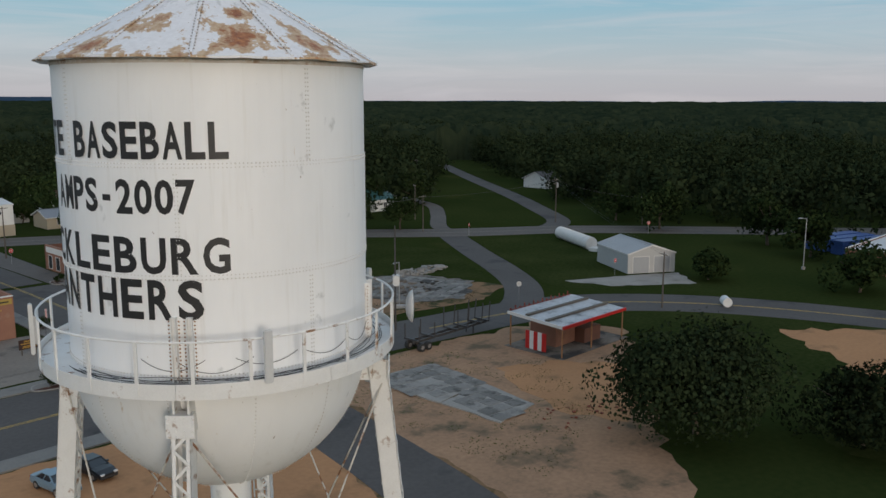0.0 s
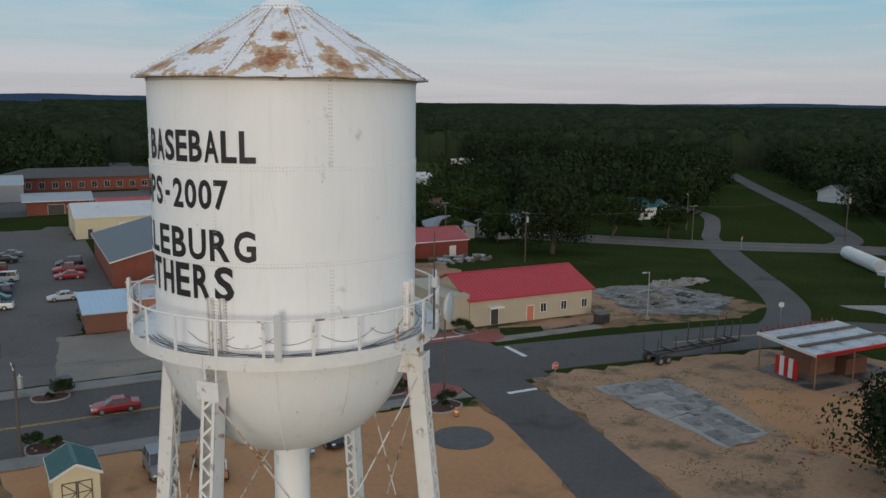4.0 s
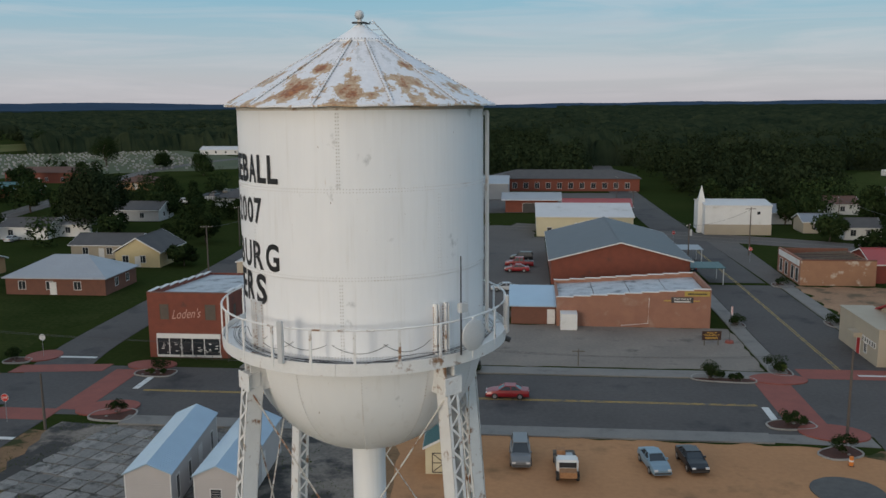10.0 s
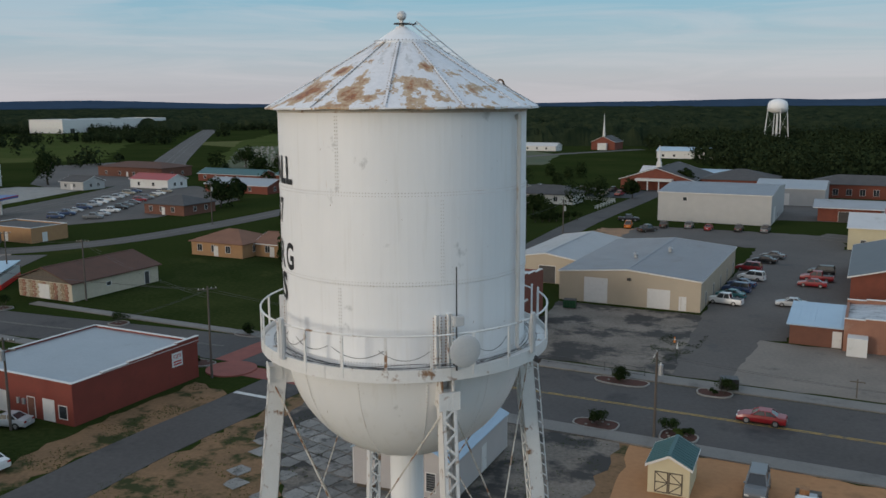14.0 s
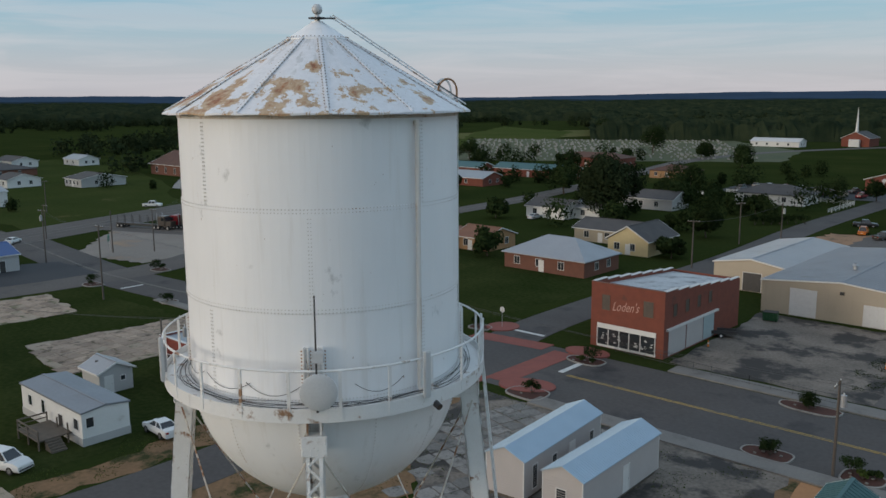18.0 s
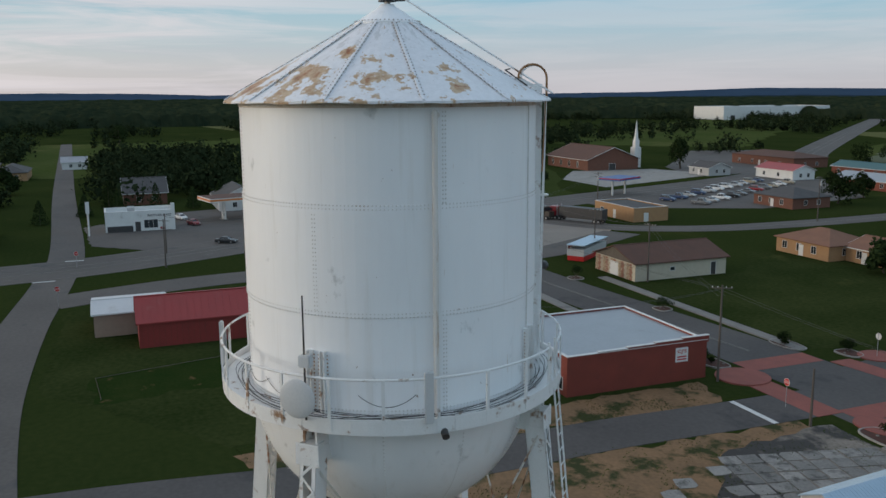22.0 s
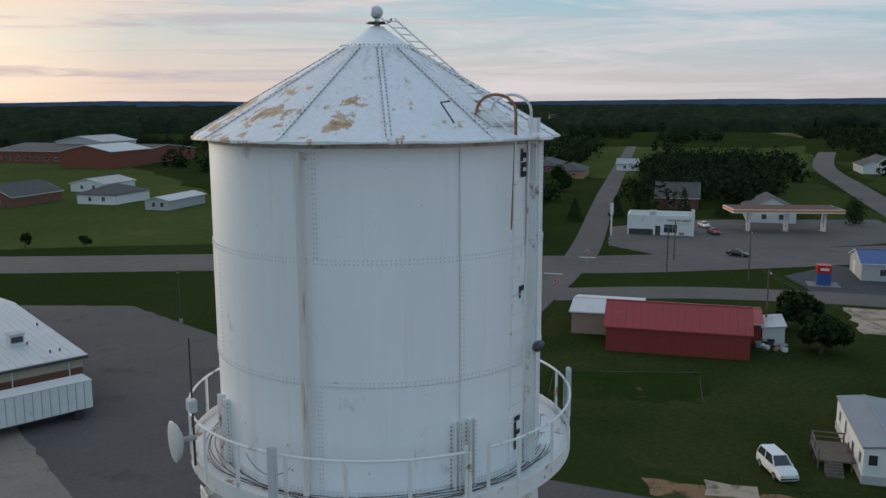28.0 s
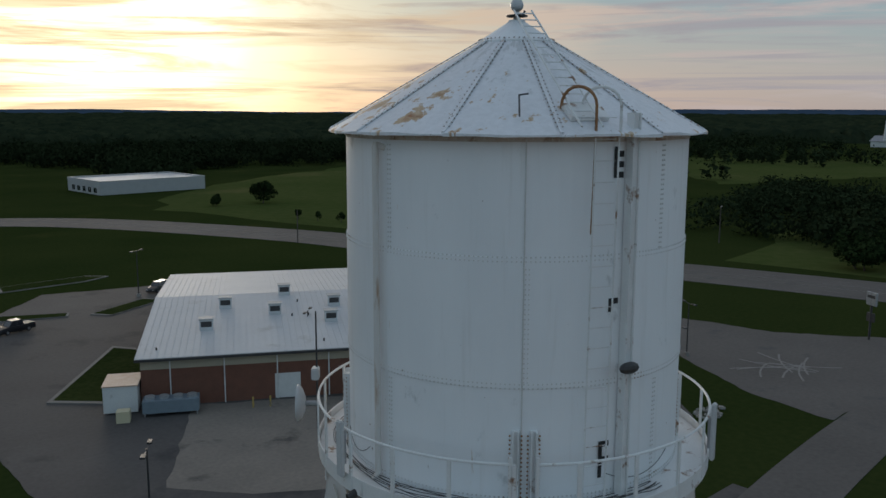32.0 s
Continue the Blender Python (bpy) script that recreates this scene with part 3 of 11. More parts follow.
    # dark rust specks
    col = over(col, step(tex(geo.outputs["Position"], 16, 3), 0.72, 0.75), step(fine, 0.3, 0.7, (0.10, 0.06, 0.04), (0.22, 0.12, 0.07)))
    l.new(col, b.inputs["Base Color"])
    bp = n.new("ShaderNodeBump")
    bp.inputs["Strength"].default_value, bp.inputs["Distance"].default_value = 0.25, 0.01
    l.new(fine, bp.inputs["Height"])
    l.new(bp.outputs[0], b.inputs["Normal"])
    return m


def rivets(rows):
    """Rivet heads at (point, outward normal), one small dome each."""
    v, f = [], []
    for p, nrm in rows:
        q = Vector(nrm).to_track_quat("Z", "Y")
        k = len(v)
        for i in range(5):
            t = math.tau * i / 5
            v.append(Vector(p) + q @ Vector((0.018 * math.cos(t), 0.018 * math.sin(t), 0)))
        v.append(Vector(p) + q @ Vector((0, 0, 0.019)))
        f += [(k + i, k + (i + 1) % 5, k + 5) for i in range(5)]
    return pydata("rivets", v, f)


def build_tower():
    tw = thing("water_tower", "white riveted steel water tower with rust-flaked conical roof and lattice legs", "water tower")
    # shell plates, each a curved quarter, lapped at the seams
    for z0, z1, start, dr in ((Z_DECK, Z_S2 + 0.03, 0.7, 0.0), (Z_S2 - 0.03, Z_S1 + 0.03, 45, 0.012), (Z_S1 - 0.03, Z_EAVE, 0.7, 0.0)):
        for k in range(4):
            a0 = radians(start + 90 * k)
            r = TR + dr
            v, f = lathe([(r, z1), (r, z0), (r - 0.02, z0), (r - 0.02, z1), (r, z1)], 24, a0, a0 + radians(90.5))
            part("shell_plate", pydata("shell_plate", v, f), M_TANK, tw, smooth=False)
    # bowl plates
    for k in range(12):
        a0 = radians(30 * k + 8)
        prof = [((TR - 0.004 + 0.008 * (k % 2)) * math.cos(t), Z_DECK - 0.02 - TR * math.sin(t)) for t in (math.pi / 2 * i / 14 for i in range(14))] + [(0.25, Z_DECK - 0.02 - TR)]
        v, f = lathe(prof, 6, a0, a0 + radians(30.6))
        part("bowl_plate", pydata("bowl_plate", v, f), M_TANK, tw, smooth=True)
    # roof panels and seams
    rp = roof_paint()
    for k in range(12):
        a0 = radians(22.5 + 30 * k)
        v, f = lathe([(0.50, 32.62), (2.0, 31.76), (3.27, 31.045), (3.27, 31.01), (2.96, 31.01)], 4, a0, a0 + radians(30))
        jit = random.Random(k)
        v = [(x, y, z + (jit.uniform(-0.02, 0.015) if math.hypot(x, y) > 3.2 else 0)) for x, y, z in v]
        part("roof_panel", pydata("roof_panel", v, f), rp, tw)
        bm = bmesh.new()
        beam(bm, on(22.5 + 30 * k, 0.6, 32.585), on(22.5 + 30 * k, 3.25, 31.07), 0.05, 0.02)
        part("roof_seam", bm, rp, tw)
    v, f = lathe([(0.13, 32.92), (0.16, 32.88), (0.64, 32.57), (0.68, 32.545), (0.68, 32.50)], 24)
    part("roof_cap", pydata("roof_cap", v, f), M_TANK, tw)
    # finial: stem, platform, ball
    part("finial_stem", bar((0, 0, 32.85), (0, 0, 33.06), 0.07, 0.05, 10), M_WHITE, tw)
    v, f = lathe([(0.19, 33.0), (0.19, 32.975), (0.0, 32.975)], 12)
    part("finial_plate", pydata("finial_plate", v, f), M_DARK, tw)
    bm = bmesh.new()
    bmesh.ops.create_uvsphere(bm, u_segments=16, v_segments=10, radius=0.115, matrix=Matrix.Translation((0, 0, 33.17)))
    part("finial_ball", bm, M_DISH, tw, smooth=True)
    part("finial_arm", polybar([(0, 0, 32.99), on(60, 0.36, 32.99), on(60, 0.40, 33.03)], 0.02), M_DARK, tw)
    # eave rust line under the roof edge
    v, f = lathe([(TR + 0.012, 31.02), (TR + 0.012, 30.93)], 72)
    part("eave_band", pydata("eave_band", v, f), mat("rusty_eave", (0.72, 0.70, 0.66), (0.55, 0.46, 0.36), rough=0.8, scale=2, fine=12, stain=(0.30, 0.17, 0.09), stain_at=(0.56, 0.66), stain_scale=2.5), tw)
    # rivets
    rows = []
    for z, step in ((Z_S1 - 0.032, 1.35), (Z_S1 + 0.032, 1.35), (Z_S2 - 0.032, 1.35), (Z_S2 + 0.032, 1.35), (Z_DECK + 0.06, 1.35), (Z_DECK + 0.12, 1.35), (30.97, 2.7)):
        for i in range(int(360 / step)):
            a = i * step
            rows.append((on(a, TR + 0.007, z), on(a, 1, 0)))
    for z0, z1, angs in ((Z_DECK + 0.1, Z_S2 - 0.06, (0.7, 90.7, 180.7, 270.7)), (Z_S2 + 0.06, Z_S1 - 0.06, (45, 135, 225, 315)), (Z_S1 + 0.06, 30.95, (0.7, 90.7, 180.7, 270.7))):
        for a in angs:
            for d in (-0.5, 0.5):
                for i in range(int((z1 - z0) / 0.075)):
                    rows.append((on(a + d, TR + 0.007, z0 + 0.075 * i), on(a, 1, 0)))
    for k in range(12):
        a = 30 * k + 8.3
        for i in range(48):
            t = radians(4 + i * 1.6)
            p = on(a, (TR + 0.005) * math.cos(t), Z_DECK - 0.02 - (TR + 0.005) * math.sin(t))
            rows.append((p, (p.x, p.y, p.z - Z_DECK)))
    tagged(part("rivets", rivets(rows), M_RIVET, tw), kind="stuff")
    rows = [(on(7.5 * k, 0.65, 32.575), (0, 0, 1)) for k in range(48)]
    for k in range(12):
        for s in (-1, 1):
            for i in range(25):
                r = 0.72 + i * 0.10
                z = 32.62 - (r - 0.5) * 0.568 + 0.012
                rows.append((on(22.5 + 30 * k, r, z) + on(112.5 + 30 * k, 0.04 * s, 0), (0, 0, 1)))
    tagged(part("roof_rivets", rivets(rows), mat("rusty_rivet", (0.14, 0.08, 0.05), (0.30, 0.24, 0.2), rough=0.8, scale=3), tw), kind="stuff")
    # painted lettering, letter by letter round the shell
    for body, right, pitch, z0, h, wide in (("TE BASEBALL", -117.6, 7.33, 29.33, 0.63, 0.86), ("AMPS-2007", -128.7, 7.1, 28.39, 0.60, 0.88),
                                      ("CKLEBURG", -118.4, 10.4, 27.35, 0.64, 0.84), ("ANTHERS", -127.5, 10.3, 26.54, 0.71, 0.82)):
        for i, ch in enumerate(reversed(body)):
            if ch == " ":
                continue
            v, f = glyphs(ch, 0.028)
            lo, hi = v.min(0), v.max(0)
            w = radians(pitch) * wide * (0.55 if ch == "-" else 1.0)
            hh, zb = (h * 0.18, z0 + h * 0.36) if ch == "-" else (h, z0)
            a_r = radians(right - i * pitch) - (radians(pitch) * 0.2 if ch == "-" else 0)
            bm = bmesh.new()
            q = [bm.verts.new(p) for p in v]
            for g in f:
                bm.faces.new([q[k] for k in g])
            for k in range(1, 8):
                bmesh.ops.bisect_plane(bm, geom=bm.verts[:] + bm.edges[:] + bm.faces[:], plane_co=(lo[0] + (hi[0] - lo[0]) * k / 8, 0, 0), plane_no=(1, 0, 0))
            bm.verts.index_update()
            v, f = [tuple(p.co) for p in bm.verts], [tuple(p.index for p in g.verts) for g in bm.faces]
            bm.free()
            vv = []
            for p in v:
                a = a_r - w + (p[0] - lo[0]) / (hi[0] - lo[0]) * w
                vv.append(((TR + 0.016) * math.cos(a), (TR + 0.016) * math.sin(a), zb + (p[1] - lo[1]) / (hi[1] - lo[1]) * hh))
            part("letter", pydata("letter", vv, f), M_BLACK, tw, "black painted block letter")
    M_ROD = mat("rod_paint", (0.66, 0.64, 0.60), (0.5, 0.46, 0.4), rough=0.6, scale=4, fine=20, stain=(0.24, 0.11, 0.05), stain_at=(0.50, 0.58), stain_scale=3.0)
    # walkway
    v, f = lathe([(TR, Z_DECK + 0.03), (RAIL_R - 0.02, Z_DECK + 0.03), (RAIL_R - 0.02, Z_DECK - 0.02), (TR, Z_DECK - 0.02)], 72)
    part("walkway_deck", pydata("walkway_deck", v, f), M_WHITE, tw)
    for k in range(8):
        a0 = radians(45 * k)
        v, f = lathe([(RAIL_R + 0.02, Z_DECK + 0.16), (RAIL_R + 0.02, Z_DECK - 0.12), (RAIL_R - 0.03, Z_DECK - 0.12), (RAIL_R, Z_DECK - 0.10), (RAIL_R, Z_DECK + 0.16), (RAIL_R + 0.02, Z_DECK + 0.16)], 9, a0, a0 + radians(44.8))
        part("fascia_plate", pydata("fascia_plate", v, f), M_WHITE, tw)
    GAP0, GAP1 = 41.0, 47.5
    for z, r in ((Z_DECK + 0.89, 0.024),):
        part("handrail", polybar([on(GAP1 + (360 - GAP1 + GAP0) * i / 90, RAIL_R, z) for i in range(91)], r), M_WHITE, tw)
    for k in range(23):
        a = -52 + 15.65 * k
        bm = bmesh.new()
        m = rot(a)
        box(bm, RAIL_R - 0.005, RAIL_R + 0.03, -0.03, 0.03, Z_DECK - 0.06, Z_DECK + 0.89, m)
        part("rail_post", bm, M_WHITE, tw)
    for a in (GAP0, GAP1):
        part("gate_post", bar(on(a, RAIL_R, Z_DECK - 0.05), on(a, RAIL_R, Z_DECK + 1.0), 0.028), M_WHITE, tw)
    # antennas: flat panels on rail posts
    for a, h, w in ((-8, 0.95, 0.16), (-110, 0.95, 0.15), (112, 1.0, 0.16), (160, 1.0, 0.15)):
        bm = bmesh.new()
        box(bm, RAIL_R + 0.05, RAIL_R + 0.13, -w / 2, w / 2, Z_DECK + 0.1, Z_DECK + 0.1 + h, rot(a))
        bmesh.ops.bevel(bm, geom=bm.edges[:], offset=0.02, segments=2, affect="EDGES")
        part("panel_antenna", bm, M_DISH, tw, "pale grey panel antenna")
        bm = bmesh.new()
        box(bm, RAIL_R, RAIL_R + 0.06, -0.03, 0.03, Z_DECK + 0.3, Z_DECK + 0.85, rot(a))
        part("antenna_bracket", bm, M_GALV, tw)
    # stiffener channels above each leg
    for a in (45, -45, -135, 135):
        for s in (-1, 1):
            bm = bmesh.new()
            m = rot(a + s * 2.6)
            box(bm, TR, TR + 0.05, -0.05, 0.05, Z_DECK, Z_DECK + 1.2, m)
            box(bm, TR + 0.05, TR + 0.12, -0.05, -0.03, Z_DECK, Z_DECK + 1.2, m)
            box(bm, TR + 0.05, TR + 0.12, 0.03, 0.05, Z_DECK, Z_DECK + 1.2, m)
            part("stiffener_channel", bm, M_WHITE, tw)
            rows = [(on(a + s * 2.6 + d, TR + 0.055, Z_DECK + 0.08 + 0.07 * i), on(a, 1, 0)) for i in range(16) for d in (-1.7, 1.7)]
            tagged(part("channel_rivets", rivets(rows), M_RUST, tw), kind="stuff")
    # dish, radio box and whip antenna by the leg at -45 degrees
    dm = rot(-42.5)
    prof = [(0.0, -0.10), (0.15, -0.085), (0.28, -0.03), (0.345, 0.03), (0.35, 0.05), (0.34, 0.055), (0.2, 0.075), (0.0, 0.085)]
    v, f = lathe(prof[::-1], 28)
    m = dm @ Matrix.Translation((RAIL_R + 0.36, 0, Z_DECK + 0.62)) @ Matrix.Rotation(radians(90), 4, "Y")
    part("dish_antenna", pydata("dish_antenna", [m @ Vector(p) for p in v], f), M_DISH, tw, "round grey microwave dish with a radome", smooth=True)
    part("dish_mount", polybar([dm @ Vector((RAIL_R + 0.02, 0, Z_DECK + 0.62)), dm @ Vector((RAIL_R + 0.28, 0, Z_DECK + 0.62))], 0.05), M_GALV, tw)
    bm = bmesh.new()
    box(bm, RAIL_R + 0.0, RAIL_R + 0.14, -0.13, 0.10, Z_DECK + 1.08, Z_DECK + 1.30, dm)
    bmesh.ops.bevel(bm, geom=bm.edges[:], offset=0.02, segments=2, affect="EDGES")
    part("radio_box", bm, M_DISH, tw)
    part("whip_antenna", bar(dm @ Vector((RAIL_R + 0.05, -0.05, Z_DECK + 0.1)), dm @ Vector((RAIL_R + 0.05, -0.05, Z_DECK + 2.35)), 0.022, 0.014), M_DARK, tw, "thin dark whip antenna")
    # cables along the shell base
    rnd = random.Random(5)
    for k in range(6):
        ph = rnd.uniform(0, 6)
        pts = [on(-178 + 3 * i, TR + 0.07 + 0.045 * k + 0.03 * math.sin(i * 0.31 + ph), Z_DECK + 0.045 + 0.10 * max(0.0, math.sin(i * 0.23 + ph * 2)) * (k % 3) * 0.5 + rnd.uniform(0, 0.012)) for i in range(90)]
        part("cable", polybar(pts, 0.0065, 5), M_CABLE, tw, "black coaxial cable")
    part("conduit", bar(on(44.0, TR + 0.02, Z_DECK), on(44.0, TR + 0.02, 30.98), 0.012, n=6), M_RIVET, tw, "thin grey conduit up the shell")
    for a0, a1, sag in ((-118, -96, 0.16), (-94, -70, 0.2), (-72, -50, 0.22), (-150, -128, 0.2), (-30, -10, 0.22), (-138, -112, 0.25), (70, 100, 0.2)):
        pts = [on(a0 + (a1 - a0) * t, TR + 0.03, Z_DECK + 0.42 - sag * 4 * t * (1 - t)) for t in (i / 12 for i in range(13))]
        part("cable", polybar(pts, 0.006, 5), M_CABLE, tw, "sagging black cable")
    # overflow pipe with a bend under the eave and one at the foot
    part("overflow_pipe", polybar([on(-1.5, TR - 0.02, 30.80)] + [on(-3.2, TR + 0.05 + 0.06 * math.sin(t), 30.80 + 0.06 * math.sin(2 * t)) for t in (0.4, 0.9, 1.5)] +
                                  [on(-3.2, TR + 0.11, 30.6), on(-3.2, TR + 0.11, Z_DECK + 0.12), on(-3.2, TR + 0.3, Z_DECK - 0.06), on(-3.4, RAIL_R + 0.08, Z_DECK - 0.12)], 0.052, 10),
         mat("pipe_paint", (0.74, 0.73, 0.71), (0.60, 0.57, 0.52), rough=0.7, scale=1.2, fine=9, stain=(0.40, 0.25, 0.15), stain_at=(0.60, 0.68), stain_scale=1.3, stretch=(2, 2, 0.35)), tw, "rust-streaked white overflow pipe")
    part("pipe_elbow", bar(on(-3.3, RAIL_R - 0.02, Z_DECK - 0.10), on(-3.5, RAIL_R + 0.14, Z_DECK - 0.16), 0.07, n=10), M_DARK, tw)
    # shell ladder with a wide cable tray beside it
    for a in (62.0, 69.0):
        part("ladder_rail", bar(on(a, TR + 0.12, Z_DECK), on(a, TR + 0.20, 31.1), 0.014), M_WHITE, tw)
    for i in range(19):
        z = Z_DECK + 0.3 + i * 0.31
        part("ladder_rung", bar(on(62.0, TR + 0.12, z), on(69.0, TR + 0.12, z), 0.008, n=6), M_WHITE, tw)
    bm = bmesh.new()
    box(bm, TR + 0.02, TR + 0.14, -0.07, 0.07, Z_DECK, 31.35, rot(75.2))
    box(bm, TR + 0.14, TR + 0.18, -0.07, -0.05, Z_DECK, 31.35, rot(75.2))
    box(bm, TR + 0.14, TR + 0.18, 0.05, 0.07, Z_DECK, 31.35, rot(75.2))
    part("cable_tray", bm, M_WHITE, tw)
    part("rusty_rail_top", bar(on(62.0, TR + 0.137, 29.6), on(62.0, TR + 0.195, 31.0), 0.0155), M_RUST, tw, "rusty upper length of ladder rail")
    for z0, z1, a0, a1, bars in ((30.40, 30.86, 70.0, 73.4, 3), (28.38, 28.50, 69.6, 73.0, 1), (25.75, 26.25, 67.8, 71.4, 2)):
        vv, ff = [], []
        for (aa, ab, za, zb) in [(a0, a0 + 1.3, z0, z1)] + [(a0, a1, z0 + (z1 - z0) * j / max(1, bars) + (0.0 if bars > 1 else 0), z0 + (z1 - z0) * j / max(1, bars) + 0.09) for j in range(0 if bars > 2 else 1, bars if bars > 2 else bars + 1)]:
            k = len(vv)
            vv += [on(aa, TR + 0.016, za), on(ab, TR + 0.016, za), on(ab, TR + 0.016, zb), on(aa, TR + 0.016, zb)]
            ff.append((k, k + 1, k + 2, k + 3))
        part("painted_mark", pydata("painted_mark", vv, ff), M_BLACK, tw)
    bm = bmesh.new()
    bmesh.ops.create_uvsphere(bm, u_segments=10, v_segments=6, radius=0.17, matrix=Matrix.Translation(on(73.8, TR + 0.28, 27.55)) @ rot(73.8) @ Matrix.Diagonal((0.5, 1.1, 0.55, 1)))
    part("obstruction_lamp", bm, M_DARK, tw, "black lamp housing on the cable tray")
    # roof hatch, hooped grab rails, roof ladder
    for a, rr in ((62.0, 3.18), (69.0, 3.20)):
        pts = [on(a, rr, 31.0)] + [on(a - 3.2 * (1 - math.cos(t)), rr - 0.27 + 0.27 * math.cos(t), 31.45 + 0.27 * math.sin(t)) for t in (math.pi * i / 10 for i in range(11))] + [on(a - 6.4, rr - 0.56, 31.40)]
        part("hooped_grab_rail", polybar(pts, 0.024), M_RUST if a < 65 else M_WHITE, tw, "rusty hooped grab rail" if a < 65 else "white hooped grab rail")
    bm = bmesh.new()
    box(bm, 2.55, 2.95, -0.3, 0.3, -0.02, 0.05, rot(62) @ Matrix.Translation((0.0, 0, 32.89)) @ Matrix.Rotation(radians(28.9), 4, "Y") @ Matrix.Translation((0.45, 0, 0.0)))
    part("roof_hatch", bm, M_WHITE, tw)
    for s in (-0.16, 0.16):
        o = on(150, s, 0)
        part("roof_ladder_rail", bar(on(60, 0.30, 33.05) + o, on(60, 3.3, 31.16) + o, 0.016), M_WHITE, tw)
    for i in range(15):
        p = on(60, 0.42 + i * 0.195, 32.99 - i * 0.1245)
        part("roof_ladder_rung", bar(p + on(150, -0.16, 0), p + on(150, 0.16, 0), 0.011, n=6), M_WHITE, tw)
    part("roof_bracket", polybar([on(45, 2.6, 31.62), on(42, 2.55, 31.60), on(42, 3.0, 31.3)], 0.014), M_DARK, tw)
    # legs: two channels tied by zigzag lacing
    def leg_r(z):
        return 3.2 + (24.9 - z) * 0.105
    for a in (45, -45, -135, 135):
        m = rot(a)
        zt = 24.85
        for s in (-1, 1):
            bm = bmesh.new()
            for (dx0, dx1, dy0, dy1) in ((-0.20, 0.20, 0.155, 0.17), (-0.20, -0.185, 0.09, 0.17), (0.185, 0.20, 0.09, 0.17)):
                y0, y1 = (dy0, dy1) if s > 0 else (-dy1, -dy0)
                pts = []
                for z in (0.0, zt):
                    pts += [m @ Vector((leg_r(z) + dx, y, z)) for dx, y in ((dx0, y0), (dx1, y0), (dx1, y1), (dx0, y1))]
                vs = [bm.verts.new(p) for p in pts]
                for q in ((0, 1, 5, 4), (1, 2, 6, 5), (2, 3, 7, 6), (3, 0, 4, 7), (4, 5, 6, 7), (3, 2, 1, 0)):
                    bm.faces.new([vs[i] for i in q])
            bmesh.ops.recalc_face_normals(bm, faces=bm.faces)
            part("leg_channel", bm, M_WHITE, tw)
        rows = [(m @ Vector((leg_r(24.75) + 0.236, y, z)), on(a, 1, 0)) for y in (-0.21, -0.07, 0.07, 0.21) for z in (24.6, 24.69, 24.83, 24.92)]
        tagged(part("plate_rivets", rivets(rows), M_WHITE, tw), kind="stuff")
        for face in (-0.205, 0.205):
            z, s = 24.62, 1
            while z > 0.6:
                z2 = z - 0.27
                bm = bmesh.new()
                beam(bm, m @ Vector((leg_r(z) + face, 0.135 * s, z)), m @ Vector((leg_r(z2) + face, -0.135 * s, z2)), 0.012, 0.05)
                part("lacing_bar", bm, M_WHITE, tw)
                z, s = z2, -s
        bm = bmesh.new()
        box(bm, leg_r(24.75) + 0.205, leg_r(24.75) + 0.235, -0.25, 0.25, 24.55, 24.97, m)
        box(bm, leg_r(24.75) - 0.10, leg_r(24.75) + 0.205, -0.19, 0.19, 24.60, 24.95, m)
        bmesh.ops.bevel(bm, geom=bm.edges[:], offset=0.01, segments=1, affect="EDGES")
        part("gusset_plate", bm, M_WHITE, tw)
        bm = bmesh.new()
        for s in (-0.16, 0.16):
            box(bm, TR - 0.3, leg_r(24.8) + 0.12, s * 0.8 - 0.02, s * 0.8 + 0.02, 24.5, Z_DECK - 0.02, m)
        part("leg_bracket", bm, M_WHITE, tw)
        part("footing", bx(leg_r(0) - 0.6, leg_r(0) + 0.6, -0.6, 0.6, 0.0, 0.25, m), M_CONC, tw)
    ring = (45, 135, -135, -45)
    for i in range(4):
        a, b = ring[i], ring[(i + 1) % 4]
        for z0, z1 in ((24.75, 16.3), (16.3, 8.2), (8.2, 0.4)):
            for p, q in ((a, b), (b, a)):
                part("brace_rod", bar(on(p, leg_r(z0) + 0.22, z0), on(q, leg_r(z1), z1), 0.02, n=6), M_ROD, tw, "rust-streaked white bracing rod")
        for z in (16.3, 8.2):
            part("strut", bar(on(a, leg_r(z), z), on(b, leg_r(z), z), 0.07, n=8), M_WHITE, tw)
    # leg ladder
    for s in (-0.16, 0.16):
        o = on(138, s, 0)
        part("leg_ladder_rail", bar(on(48, leg_r(0) + 0.3, 0.0) + o, on(48, RAIL_R + 0.02, Z_DECK) + o, 0.02), M_WHITE, tw)
    for i in range(40):
        z = Z_DECK - 0.4 - i * 0.31
        r = RAIL_R + 0.02 + (leg_r(0) + 0.3 - RAIL_R - 0.02) * (Z_DECK - z) / Z_DECK
        part("leg_ladder_rung", bar(on(48, r, z) + on(138, -0.16, 0), on(48, r, z) + on(138, 0.16, 0), 0.012, n=6), M_WHITE, tw)
    v, f = lathe([(0.43, 22.4), (0.43, 0.0)], 24)
    part("riser_pipe", pydata("riser_pipe", v, f), M_TANK, tw, smooth=True)
    return tw


build_tower()

